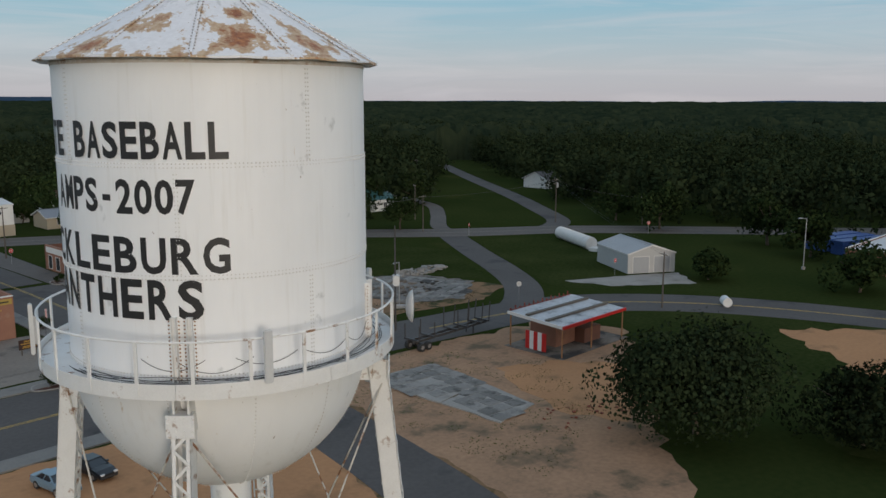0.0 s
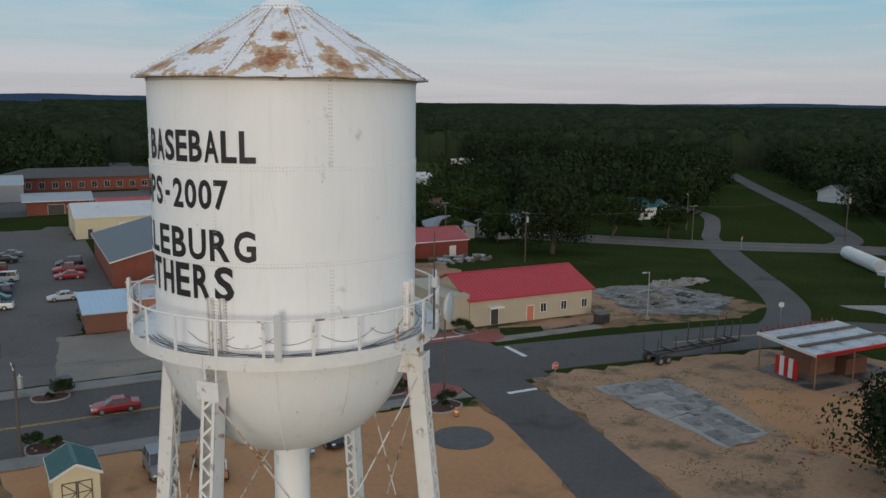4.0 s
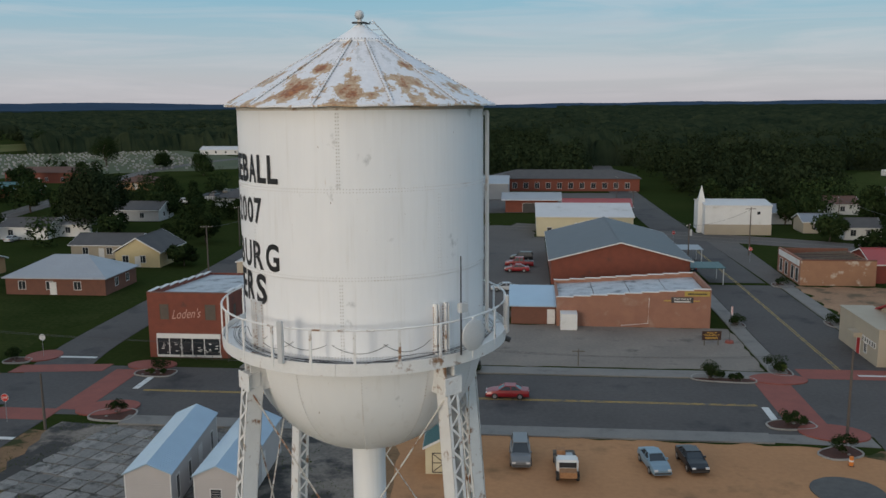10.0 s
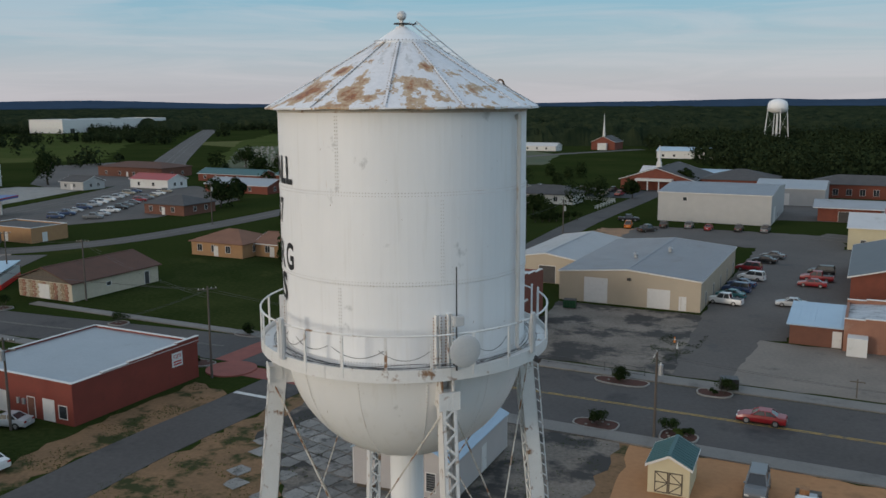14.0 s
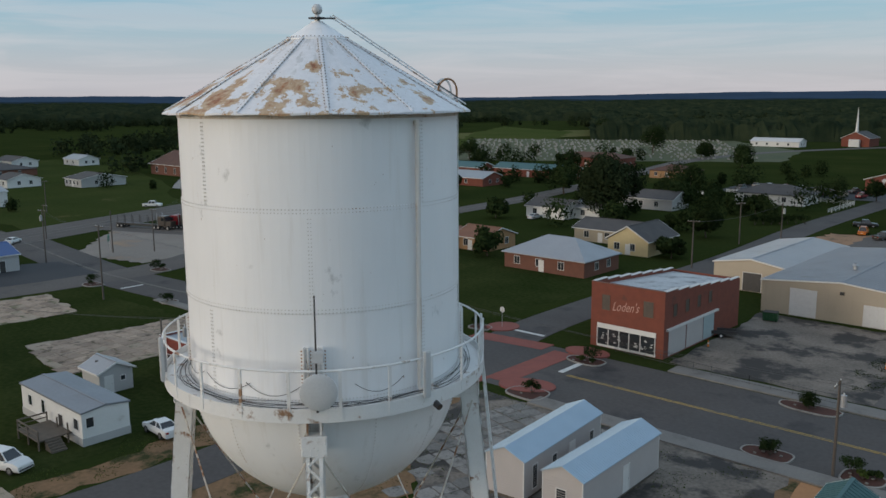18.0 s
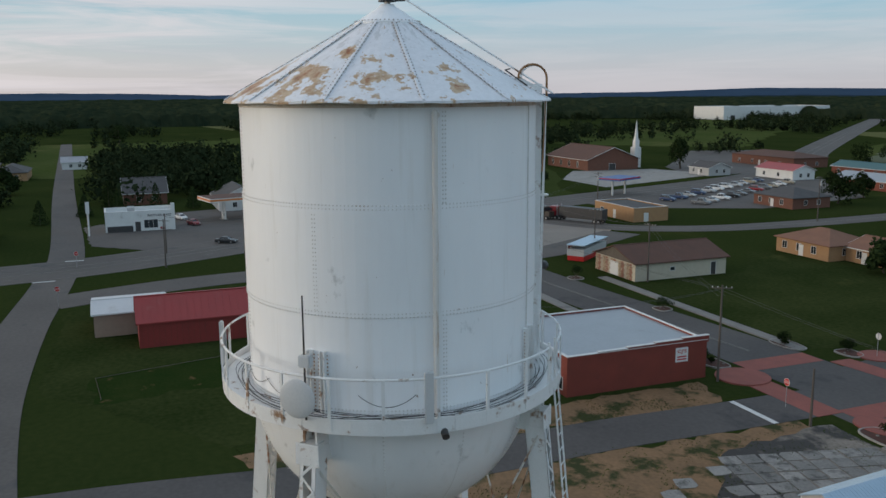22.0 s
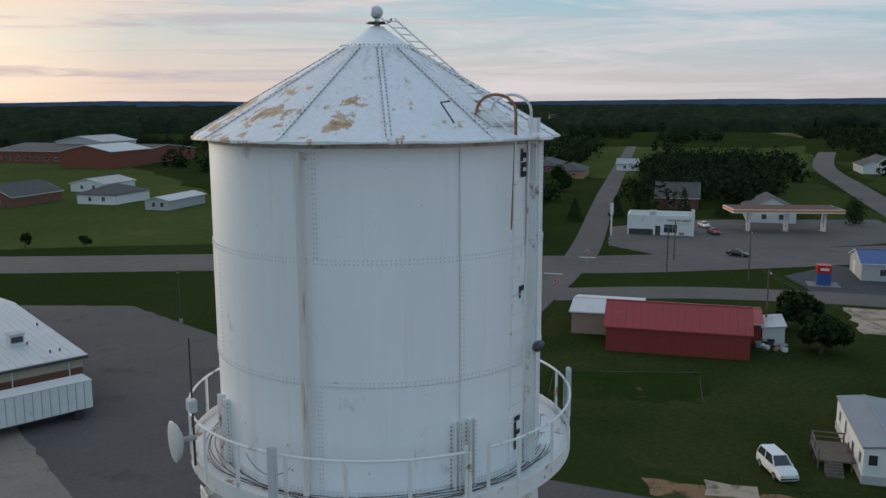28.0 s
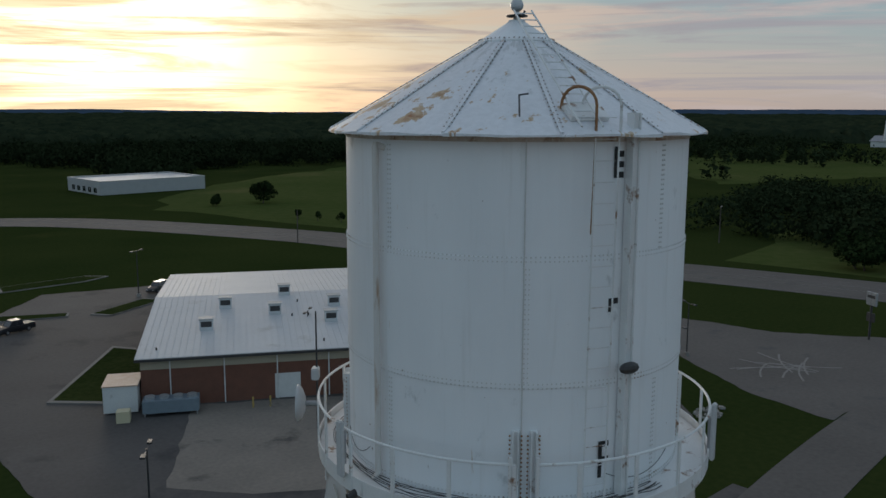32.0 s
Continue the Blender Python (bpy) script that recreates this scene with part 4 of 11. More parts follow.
# ---- ground, roads, lots ----
def ground_sheet():
    """One sheet to the horizon, finer near the town, with low swells far off."""
    rs = [0, 20, 40, 60, 90, 130, 180, 240, 320, 420, 560, 760, 1050, 1500, 2200, 3200, 4700]
    v, f, n = [(0, 0, 0)], [], 96
    for r in rs[1:]:
        for i in range(n):
            a = math.tau * i / n
            x, y = r * math.cos(a), r * math.sin(a)
            z = 0.0 if r < 700 else min(1.0, (r - 700) / 1500) * 10 * noise.noise((x * 0.0011, y * 0.0011, 2))
            v.append((x, y, z))
    for i in range(n):
        f.append((0, 1 + i, 1 + (i + 1) % n))
    for j in range(len(rs) - 2):
        for i in range(n):
            a, b = 1 + j * n + i, 1 + j * n + (i + 1) % n
            f.append((a, a + n, b + n, b))
    me = pydata("ground", v, f)
    me.materials.append(M_GRASS)
    return tagged(new("ground", me), "mown and rough green grass ground round the town", "ground", kind="structure")


GROUND = ground_sheet()


def patch(name, pts, material, z=0.02, label="", cat="ground", rag=0.0, seed=1, step=1.5):
    if rag:
        pts = ragged(pts, step, rag, seed)
    bm = slab(pts, -0.05, z)
    bmesh.ops.triangulate(bm, faces=bm.faces[:])
    me = bpy.data.meshes.new(name)
    bm.to_mesh(me)
    bm.free()
    me.materials.append(material)
    return tagged(new(name, me), label, cat, kind="structure")


def smooth_line(pts, sub=6):
    out = []
    for i in range(len(pts) - 1):
        p0, p1, p2, p3 = (Vector(pts[max(0, min(len(pts) - 1, i + k))]) for k in (-1, 0, 1, 2))
        for j in range(sub):
            t = j / sub
            out.append(0.5 * ((2 * p1) + (p2 - p0) * t + (2 * p0 - 5 * p1 + 4 * p2 - p3) * t * t + (3 * p1 - p0 - 3 * p2 + p3) * t ** 3))
    out.append(Vector(pts[-1]))
    return out


def ribbon_pts(pts, w, off=0.0):
    c, left, right = pts, [], []
    for i, p in enumerate(c):
        d = (c[min(i + 1, len(c) - 1)] - c[max(i - 1, 0)]).normalized()
        nrm = Vector((-d.y, d.x))
        left.append(p + nrm * (off + w / 2))
        right.append(p + nrm * (off - w / 2))
    return left, right


def ribbon(name, pts, w, material, z, label, cat="road", off=0.0, smooth=True, z0=-0.05):
    c = smooth_line(pts) if smooth else [Vector(p) for p in pts]
    le, ri = ribbon_pts(c, w, off)
    v, f = [], []
    for a, b in zip(le, ri):
        v += [(a.x, a.y, z0), (a.x, a.y, z), (b.x, b.y, z), (b.x, b.y, z0)]
    for i in range(len(le) - 1):
        k = 4 * i
        for j in range(3):
            f.append((k + j, k + j + 1, k + j + 5, k + j + 4))
    me = pydata(name, v, f)
    me.materials.append(material)
    return tagged(new(name, me), label, cat, kind="structure")


def dashes(name, pts, w, material, z, label, on_len=3.0, gap=9.0, off=0.0):
    c = smooth_line(pts, 12)
    v, f, run = [], [], 0.0
    for a, b in zip(c, c[1:]):
        d = b - a
        L = d.length
        if L < 1e-3:
            continue
        d = d / L
        nrm = Vector((-d.y, d.x))
        s = 0.0
        while s < L:
            ph = run % (on_len + gap)
            if ph < on_len:
                e = min(L, s + on_len - ph)
                for q in (s, e):
                    p = a + d * q + nrm * off
                    v += [(p + nrm * w / 2).to_tuple() + (z,), (p - nrm * w / 2).to_tuple() + (z,)]
                k = len(v) - 4
                f.append((k, k + 1, k + 3, k + 2))
                run += e - s
                s = e + 1e-6
            else:
                e = min(L, s + on_len + gap - ph)
                run += e - s
                s = e + 1e-6
    me = pydata(name, v, f)
    me.materials.append(material)
    return tagged(new(name, me), label, "road marking", kind="structure")


MAIN_E = [(-46, 67), (-20, 67), (10, 67), (38, 67), (55, 65.6), (70, 63.6), (84, 61.4), (97, 57), (107, 47), (114, 34), (120, 16), (130, -14), (144, -56)]
MAIN_W = [(-44, 66.8), (-64, 66), (-82, 64.2), (-100, 62.2), (-120, 60.8), (-138, 60.6), (-160, 63), (-186, 66)]
SIDE_N = [(40.7, 60), (40.7, 90), (40.7, 130), (40, 180), (38.5, 250), (38, 330), (42, 430)]
SIDE_S = [(40.5, 62), (40.0, 53), (38.3, 42), (35.4, 28), (31, 12), (25, -8), (16, -45)]
LINK_E = [(86, 62), (92.5, 65.5), (100.5, 72.5), (109, 84), (118.5, 99), (130, 116), (134, 121)]
HWY_E = [(0, 199), (20, 193), (45, 183), (72, 170), (95, 153), (115, 136), (134, 119), (158, 102), (182, 75), (215, 38), (270, -20)]
ROAD_NE = [(150, 107), (166, 113), (184, 134), (205, 161), (241, 211), (285, 270)]
ROAD_NE2 = [(133, 119), (139, 129), (154, 144), (168, 161), (178, 190)]
SIDE_W = [(-47.3, 64), (-47.5, 50), (-48, 36), (-47.6, 22), (-48.5, 8), (-50.5, -8), (-51, -22)]
NORTH_W = [(-48.5, 62), (-52.8, 80), (-53.6, 110), (-54, 150), (-57, 200), (-57, 270), (-60, 350)]
WEST = [(-47.5, -16.6), (-64, -18), (-82, -18.6), (-110, -17.8), (-140, -15.5), (-175, -14.5), (-300, -20), (-600, -30)]
HWY_W = [(10, -285), (-40, -262), (-80, -232), (-110, -172), (-122, -125), (-137, -80), (-147, -40), (-153, -10), (-166, 20), (-184, 55), (-196, 90), (-207, 125), (-243, 225), (-300, 300), (-350, 356), (-560, 610), (-770, 868)]
OLD_HWY = [(-192, 88), (-165, 98), (-150, 112), (-143, 140), (-145, 200), (-160, 292), (-178, 380), (-170, 470), (-130, 560)]
CROSS_W = [(-180, 63), (-215, 64), (-268, 64.5), (-332, 66), (-430, 70), (-560, 90)]
FRONT_W = [(-124, -15), (-131, 6), (-133, 30), (-131, 52), (-133, 74), (-148, 102)]
for nm, ln, w, mt, z, lab in (
        ("highway_1", HWY_W, 18, M_ASPHN, 0.050, "wide grey four-lane asphalt highway"), ("highway_2", HWY_E, 11.5, M_ASPHN, 0.052, "grey two-lane asphalt highway"),
        ("road_1", MAIN_W, 10.5, M_ASPH, 0.040, "worn dark grey asphalt main street"), ("road_2", SIDE_S, 7.6, M_ASPH, 0.036, "dark patched asphalt side street beside the sandy lot"),
        ("road_3", LINK_E, 6.2, M_ASPH, 0.038, "narrow curving asphalt link road"), ("road_4", ROAD_NE, 6, M_ASPH, 0.034, "narrow asphalt road up a grassy slope"),
        ("road_5", ROAD_NE2, 4, M_ASPHN, 0.034, "narrow pale asphalt lane"), ("road_6", SIDE_W, 6.6, M_ASPH, 0.044, "dark asphalt side street with sandy edges"),
        ("road_7", NORTH_W, 7.2, M_ASPH, 0.042, "asphalt street running beside the brick store"), ("road_8", WEST, 6.6, M_ASPHN, 0.047, "straight grey asphalt country road"),
        ("road_9", OLD_HWY, 8.5, M_ASPHN, 0.055, "grey asphalt old highway with grass verges"), ("road_15", CROSS_W, 10, M_ASPHN, 0.048, "grey asphalt cross road past the garage"), ("road_10", FRONT_W, 9, M_ASPHN, 0.045, "grey asphalt frontage road")):
    ribbon(nm, ln, w, mt, z, lab)
ribbon("road_11", [(-48, 67.2), (-20, 67.2), (10, 67.2), (38, 67.2), (48, 67)], 16.4, M_ASPH, 0.030, "worn dark asphalt main street with wide parking lanes", smooth=False)
ribbon("road_12", MAIN_E[3:], 11, M_ASPH, 0.033, "worn grey asphalt main street")
ribbon("road_13", [(40.7, 60), (40.7, 128)], 12.2, M_ASPH, 0.034, "asphalt side street with angled parking", smooth=False)
ribbon("road_14", SIDE_N[2:], 9.5, M_ASPH, 0.039, "asphalt side street running to the woods")
# lane paint
for off in (-0.16, 0.16):
    ribbon("yellow_line", [(-38, 66.9), (28, 66.9)], 0.11, M_LINEY, 0.058, "faded double yellow centre line", "road marking", off, False, 0.04)
    ribbon("yellow_line", [(40.6, 78), (40.6, 128), (40, 172)], 0.11, M_LINEY, 0.058, "faded double yellow centre line", "road marking", off, False, 0.04)
    ribbon("yellow_line", MAIN_E[5:12], 0.11, M_LINEY, 0.055, "faded double yellow centre line", "road marking", off)
    ribbon("yellow_line", MAIN_W[1:], 0.11, M_LINEH, 0.055, "faded double yellow centre line", "road marking", off)
    ribbon("yellow_line", HWY_E, 0.12, M_LINEH, 0.07, "double yellow highway centre line", "road marking", off)
    ribbon("yellow_line", OLD_HWY, 0.12, M_LINEH, 0.07, "double yellow centre line", "road marking", off)
    ribbon("yellow_line", HWY_W, 0.12, M_LINEH, 0.07, "double yellow highway centre line", "road marking", off - 1.7)
    ribbon("yellow_line", HWY_W, 0.12, M_LINEH, 0.07, "double yellow highway centre line", "road marking", off + 1.7)
for off in (-8.3, 8.3):
    ribbon("edge_line", HWY_W, 0.14, M_LINEH, 0.068, "white highway edge line", "road marking", off)
for off in (-5.0, 5.0):
    dashes("lane_dashes", HWY_W, 0.14, M_LINEH, 0.068, "dashed white lane line", off=off)
for off in (-5.0, 5.0):
    ribbon("edge_line", HWY_E, 0.12, M_LINEH, 0.068, "white highway edge line", "road marking", off)
for x0, x1, y0, y1 in ((28.3, 29.0, 60.6, 66.4), (-39.5, -38.8, 67.3, 73.0), (40.2, 43.8, 55.4, 55.95), (-50.6, -44.2, 52.0, 52.6), (-55.8, -49.4, 78.2, 78.8),
                       (48.8, 49.4, 66.4, 71.0), (42.0, 46.6, 77.6, 78.1), (36.0, 40.3, 165, 165.6), (-141.5, -141.0, -18.8, -15.2), (-160, -159.4, -14.4, -11), (-120, -119.5, 56, 60)):
    patch("stop_line", [(x0, y0), (x1, y0), (x1, y1), (x0, y1)], M_LINEW, 0.062, "white painted stop line", "road marking")
# brick crosswalks at both junctions
for i, pts in enumerate((
        [(35.6, 76.4), (46.8, 76.4), (46.8, 80.0), (35.6, 80.0)], [(29.6, 60.4), (33.4, 60.0), (33.4, 74.6), (29.6, 74.6)],
        [(-61.0, 61.0), (-57.6, 61.0), (-57.6, 71.4), (-61.0, 71.4)], [(-57.0, 71.8), (-46.0, 73.2), (-46.0, 76.0), (-57.0, 74.8)],
        [(-44.6, 60.4), (-41.4, 60.4), (-41.4, 74.0), (-44.6, 74.0)], [(-54.0, 57.2), (-44.0, 57.2), (-44.0, 60.4), (-54.0, 60.4)])):
    patch("brick_crosswalk", pts, M_BRICKP, 0.060, "red brick paved crosswalk", "crosswalk")
# pavements
for i, (x0, x1, y0, y1) in enumerate(((-36, 27, 56.6, 59.0), (-30, 34.2, 75.6, 78.2), (32.3, 34.4, 78.2, 170), (47.0, 49.4, 79, 128), (-108, -62, 71.4, 73.2), (-108, -64, 55.2, 57.0), (49, 66, 73.4, 75.0))):
    patch("pavement_%d" % (i + 1), [(x0, y0), (x1, y0), (x1, y1), (x0, y1)], M_WALK, 0.15, "pale concrete pavement with a kerb", "pavement")
# lots: sandy lot by the tower, stained concrete lots, slabs
patch("sandy_lot", [(-8, 56.4), (8, 56.6), (29, 56.2), (35.5, 53.5), (36.2, 46), (33.5, 36), (29, 22), (22, 8), (8, 3), (-6, 12), (-8, 30), (-6.5, 42)], M_DIRT, 0.022, "orange sandy dirt lot with tyre tracks", rag=0.5, seed=3)
patch("gravel_spot", [(30.0 + 2.9 * math.cos(t), 46.9 + 2.7 * math.sin(t)) for t in (math.tau * i / 26 for i in range(26))], M_GRAVEL, 0.10, "round patch of dark grey gravel on the sand", rag=0.15, seed=4)
patch("concrete_lot_1", [(-42, 57), (-9, 56.8), (-8.5, 42), (-10, 33), (-27, 31), (-41, 44)], M_CONCD, 0.024, "cracked grey concrete lot with weeds in the joints", rag=0.5, seed=5)
patch("dirt_strip_1", [(-44.2, 55), (-38, 55.5), (-30, 31), (-28, 22), (-42, 8), (-44.5, 24)], M_DIRTV, 0.014, "bare dirt and weeds beside the road", rag=0.9, seed=6)
patch("dirt_strip_2", [(-57, 53), (-51, 51.5), (-51.4, 20), (-53, 4), (-56, 3), (-55, 22), (-57, 38)], M_DIRTV, 0.013, "sandy dirt road shoulder", rag=0.6, seed=7)
patch("dirt_yard_1", [(45.5, 59.5), (62, 58), (88, 54.5), (88, 45), (78, 36), (70, 29), (60, 24), (54, 18), (46, 12), (37, 10), (42, 40)], M_DIRTB, 0.016, "bare brown dirt yard with gravel and weeds", rag=0.9, seed=8)
patch("dirt_yard_2", [(63, 46), (71, 42), (75, 36), (68, 28.5), (59, 26), (57, 33)], M_DIRT, 0.024, "orange dirt track worn into the yard", rag=0.8, seed=9)
patch("concrete_slab_1", [(49.6, 53.3), (58.8, 52.2), (58.2, 43.4), (50.2, 42.4)], M_CONC, 0.16, "old cracked concrete floor slab", rag=0.15, seed=10)
patch("concrete_slab_2", [(50.2, 42.3), (57.9, 43.3), (56.6, 35.4), (50.3, 34.5)], M_CONC, 0.14, "old pale concrete floor slab", rag=0.15, seed=11)
patch("concrete_slab_3", [(79, 95), (93, 93), (97, 80), (86, 72), (76, 78)], M_CONCD, 0.08, "broken concrete slabs and rubble", rag=0.8, seed=12)
patch("dirt_yard_3", [(71, 92), (80, 97), (78, 76), (52, 76.5), (53, 80), (71, 80)], M_DIRTB, 0.015, "bare sandy dirt beside the slabs", rag=0.7, seed=13)
patch("dirt_yard_10", [(49.6, 75.2), (72, 72.4), (88, 69.6), (98, 74), (97, 79), (78, 81), (49.6, 81.1)], M_DIRTV, 0.0125, "pale gravel and dirt in front of the shop", rag=0.4, seed=60)
patch("lawn_30", [(51, 75.8), (57.6, 75.2), (58.8, 77.8), (53, 79.4)], M_LAWN, 0.02, "small green lawn at the street corner", "lawn", rag=0.2, seed=61)
patch("dirt_yard_4", [(50, 128), (66, 127), (68, 112), (50, 108)], M_DIRTB, 0.012, "bare brown dirt and weeds on an empty lot", rag=0.9, seed=14)
patch("dirt_yard_5", [(86, 11), (103, 30), (110, 22), (118, 4), (104, -14)], M_DIRT, 0.014, "orange dirt bank", rag=1.2, seed=15)
patch("concrete_apron_1", [(108, 69), (120, 63.4), (128, 58.6), (122, 52), (110, 61)], M_CONC, 0.03, "pale gravel apron before the garage", rag=0.5, seed=16)
patch("concrete_lot_2", [(-31.5, 79), (-9, 79), (-8, 98), (-11, 109.5), (-33, 109.5), (-32, 100)], M_CONCD, 0.026, "stained dark concrete lot", rag=0.3, seed=17)
patch("asphalt_lot_1", [(-9, 79), (-2.6, 79), (-1.5, 99), (1.7, 100), (1.8, 112), (5, 150), (6, 178), (-11, 176), (-11, 112)], M_ASPHN, 0.034, "grey asphalt alley and parking lot", rag=0.3, seed=18)
patch("concrete_lot_3", [(-3, 79), (32, 79), (32, 98), (-4, 99)], mat("worn_pale_concrete", (0.25, 0.215, 0.18), (0.175, 0.15, 0.128), rough=0.92, scale=0.15, fine=2.5, amount=0.8, stain=(0.085, 0.075, 0.066), stain_at=(0.58, 0.70), stain_scale=0.2, bump=0.15), 0.027, "stained concrete lot before the brick store", rag=0.3, seed=19)
patch("asphalt_lot_2", [(-42, 176), (-42, 200), (6, 200), (6, 176)], M_ASPHN, 0.026, "grey asphalt yard behind the metal building", rag=0.6, seed=20)
patch("dirt_yard_6", [(-50, 166), (-34, 168), (-34, 196), (-50, 192)], M_DIRTB, 0.020, "bare dirt yard", rag=0.9, seed=21)
patch("asphalt_lot_3", [(-110, 262), (-60, 262), (-60, 288), (-112, 296)], M_ASPHD, 0.024, "dark asphalt car park in front of the church", rag=0.3)
patch("asphalt_lot_4", [(-14, 225), (40, 232), (40, 284), (-14, 280)], M_ASPHN, 0.022, "grey asphalt school yard", rag=0.3)
patch("gas_station_lot", [(-162, 6), (-176, -10), (-205, -12), (-224, 10), (-236, 56), (-200, 58), (-178, 26)], M_ASPHN, 0.040, "grey asphalt petrol station forecourt", rag=0.3, seed=22)
patch("asphalt_lot_5", [(-134, 28), (-150, 24), (-163, 34), (-152, 60), (-134, 60)], M_ASPHD, 0.044, "fresh black asphalt lot", rag=0.2, seed=23)
patch("truck_stop_lot", [(-138, 70), (-158, 66), (-184, 88), (-172, 108), (-160, 106), (-142, 96)], mat("truck_lot_paving", (0.27, 0.235, 0.20), (0.19, 0.165, 0.145), rough=0.92, scale=0.12, fine=2, amount=0.7, stain=(0.30, 0.21, 0.14), stain_at=(0.56, 0.68), stain_scale=0.12), 0.038, "gravel and broken asphalt truck lot", rag=0.6, seed=24)
patch("car_lot", [(-198, 122), (-186, 122), (-168, 160), (-176, 205), (-222, 236), (-240, 226), (-214, 165)], M_ASPHN, 0.046, "grey asphalt car dealer lot", rag=0.2, seed=25)
patch("shop_lot", [(-290, 215), (-250, 200), (-258, 262), (-310, 300), (-360, 330), (-372, 290)], M_ASPHN, 0.030, "pale asphalt car park", rag=0.3, seed=26)
patch("church_lot", [(-262, 150), (-232, 150), (-255, 215), (-285, 205), (-290, 170)], M_CONC, 0.034, "pale concrete church car park", rag=0.3, seed=27)
patch("store_lot_1", [(-10, -40), (-26, -28), (-44, -26), (-51, -27), (-62, -29.5), (-67, -33), (-75, -42), (-84, -50), (-99, -77), (-95, -94), (-70, -130), (-40, -140), (-30, -130), (-12, -92)], M_ASPH, 0.026, "large dark grey asphalt store car park", rag=0.2, seed=28)
patch("store_lot_2", [(-31.1, -71.7), (-19.4, -54.6), (-24, -48.5), (-38.2, -38.9), (-52.4, -57.8), (-49, -60)], mat("worn_pale_concrete", (0.25, 0.215, 0.18)), 0.034, "pale concrete loading yard behind the store", rag=0.2, seed=29)
patch("asphalt_lot_6", [(-76, -22), (-112, -20), (-118, -24), (-106, -42), (-104, -56), (-88, -50), (-78, -32)], M_ASPHN, 0.028, "grey asphalt lot with tyre burnout marks", rag=0.3, seed=30)
for i, pts in enumerate(([(-126, 30), (-125, 46), (-110, 44), (-110.5, 30)], [(-97, 31), (-94.5, 52), (-80, 50), (-81, 28.5)], [(-56.5, 12.4), (-53.8, 12.4), (-53.8, 8.2), (-57, 8.2)])):
    patch("concrete_slab_%d" % (i + 4), pts, mat("tan_concrete", (0.40, 0.33, 0.25), (0.28, 0.22, 0.16), rough=0.9, scale=0.4, fine=3, stain=(0.10, 0.10, 0.04), stain_at=(0.52, 0.62), stain_scale=0.4), 0.09, "broken tan concrete slab in the grass", rag=0.5, seed=31 + i)
patch("dirt_yard_9", [(30, 54), (48, 58), (47, 36), (40, 12), (30, -8), (16, -8), (24, 10), (30, 30)], M_DIRTV, 0.008, "bare dirt verge along the side street", rag=0.6, seed=46)
patch("dirt_yard_8", [(-13, 57.2), (-3, 57.2), (-3, 26), (-13, 26)], M_DIRTV, 0.011, "bare brown dirt beside the shed", rag=0.4, seed=45)
patch("dirt_yard_7", [(-74.5, -8.5), (-83, -8.8), (-87, 8.2), (-76.2, 8.6)], mat("worn_turf", (0.015, 0.033, 0.008), (0.030, 0.042, 0.012), rough=0.95, scale=0.3, fine=3, amount=0.8, stain=(0.11, 0.075, 0.035), stain_at=(0.60, 0.68), stain_scale=0.35, spec=0.0), 0.018, "worn dirt ring in the lawn", rag=0.9, seed=44)
patch("pavement_20", [(27, 57), (36.3, 56.4), (36.3, 61), (27, 60.4)], M_WALK, 0.029, "pale concrete street corner", "pavement")
patch("asphalt_lot_7", [(1.9, 111), (8.3, 111), (8.3, 181), (5.6, 181)], M_ASPHN, 0.031, "grey asphalt strip beside the brick hall")
patch("asphalt_lot_8", [(46.0, 128), (50.2, 128), (51.5, 184), (44.6, 184)], M_ASPHN, 0.031, "grey asphalt verge of the side street")
# pale curved tyre marks on the empty lot
rnd = random.Random(41)
for i in range(11):
    a0, cx, cy, ln = rnd.uniform(-0.9, 0.9) + (0.0 if i % 3 else 1.5), -90 + rnd.uniform(-4, 3), -33 + rnd.uniform(-2.4, 2.4), rnd.uniform(2.2, 5.0)
    ribbon("tyre_mark", [(cx + ln * q * math.cos(a0 + 0.12 * q), cy + ln * q * math.sin(a0 + 0.12 * q)) for q in (-1, -0.4, 0.3, 1)], 0.24, mat("tyre_mark_dust", (0.24, 0.225, 0.21), (0.18, 0.17, 0.16), rough=0.9, scale=0.8, fine=4), 0.046 + 0.0004 * i, "pale curved tyre mark", "tyre mark", 0.0, True, 0.03)
# lawns and fields
for i, (pts, m_) in enumerate((([(-62, 73.5), (-100, 74), (-102, 97), (-118, 112), (-100, 140), (-58, 112)], M_LAWN), ([(-56, 36), (-58, 3), (-80, -14), (-118, -13), (-126, 4), (-128, 52), (-75, 53), (-76, 36)], M_LAWN),
                              ([(108, 40), (94, 51), (80, 30), (66, 8), (66, -30), (116, -40), (117, 10)], M_LAWN), ([(50, 97), (78, 97), (95, 92), (100, 78), (116, 104), (110, 130), (84, 150), (55, 152), (66, 128)], M_LAWN),
                              ([(104, 70), (112, 82), (122, 98), (132, 112), (148, 98), (142, 74), (128, 56), (120, 50), (106, 60)], M_LAWN))):
    patch("lawn_%d" % (i + 1), pts, m_, 0.010, "dark green mown lawn", rag=0.6, seed=50 + i)

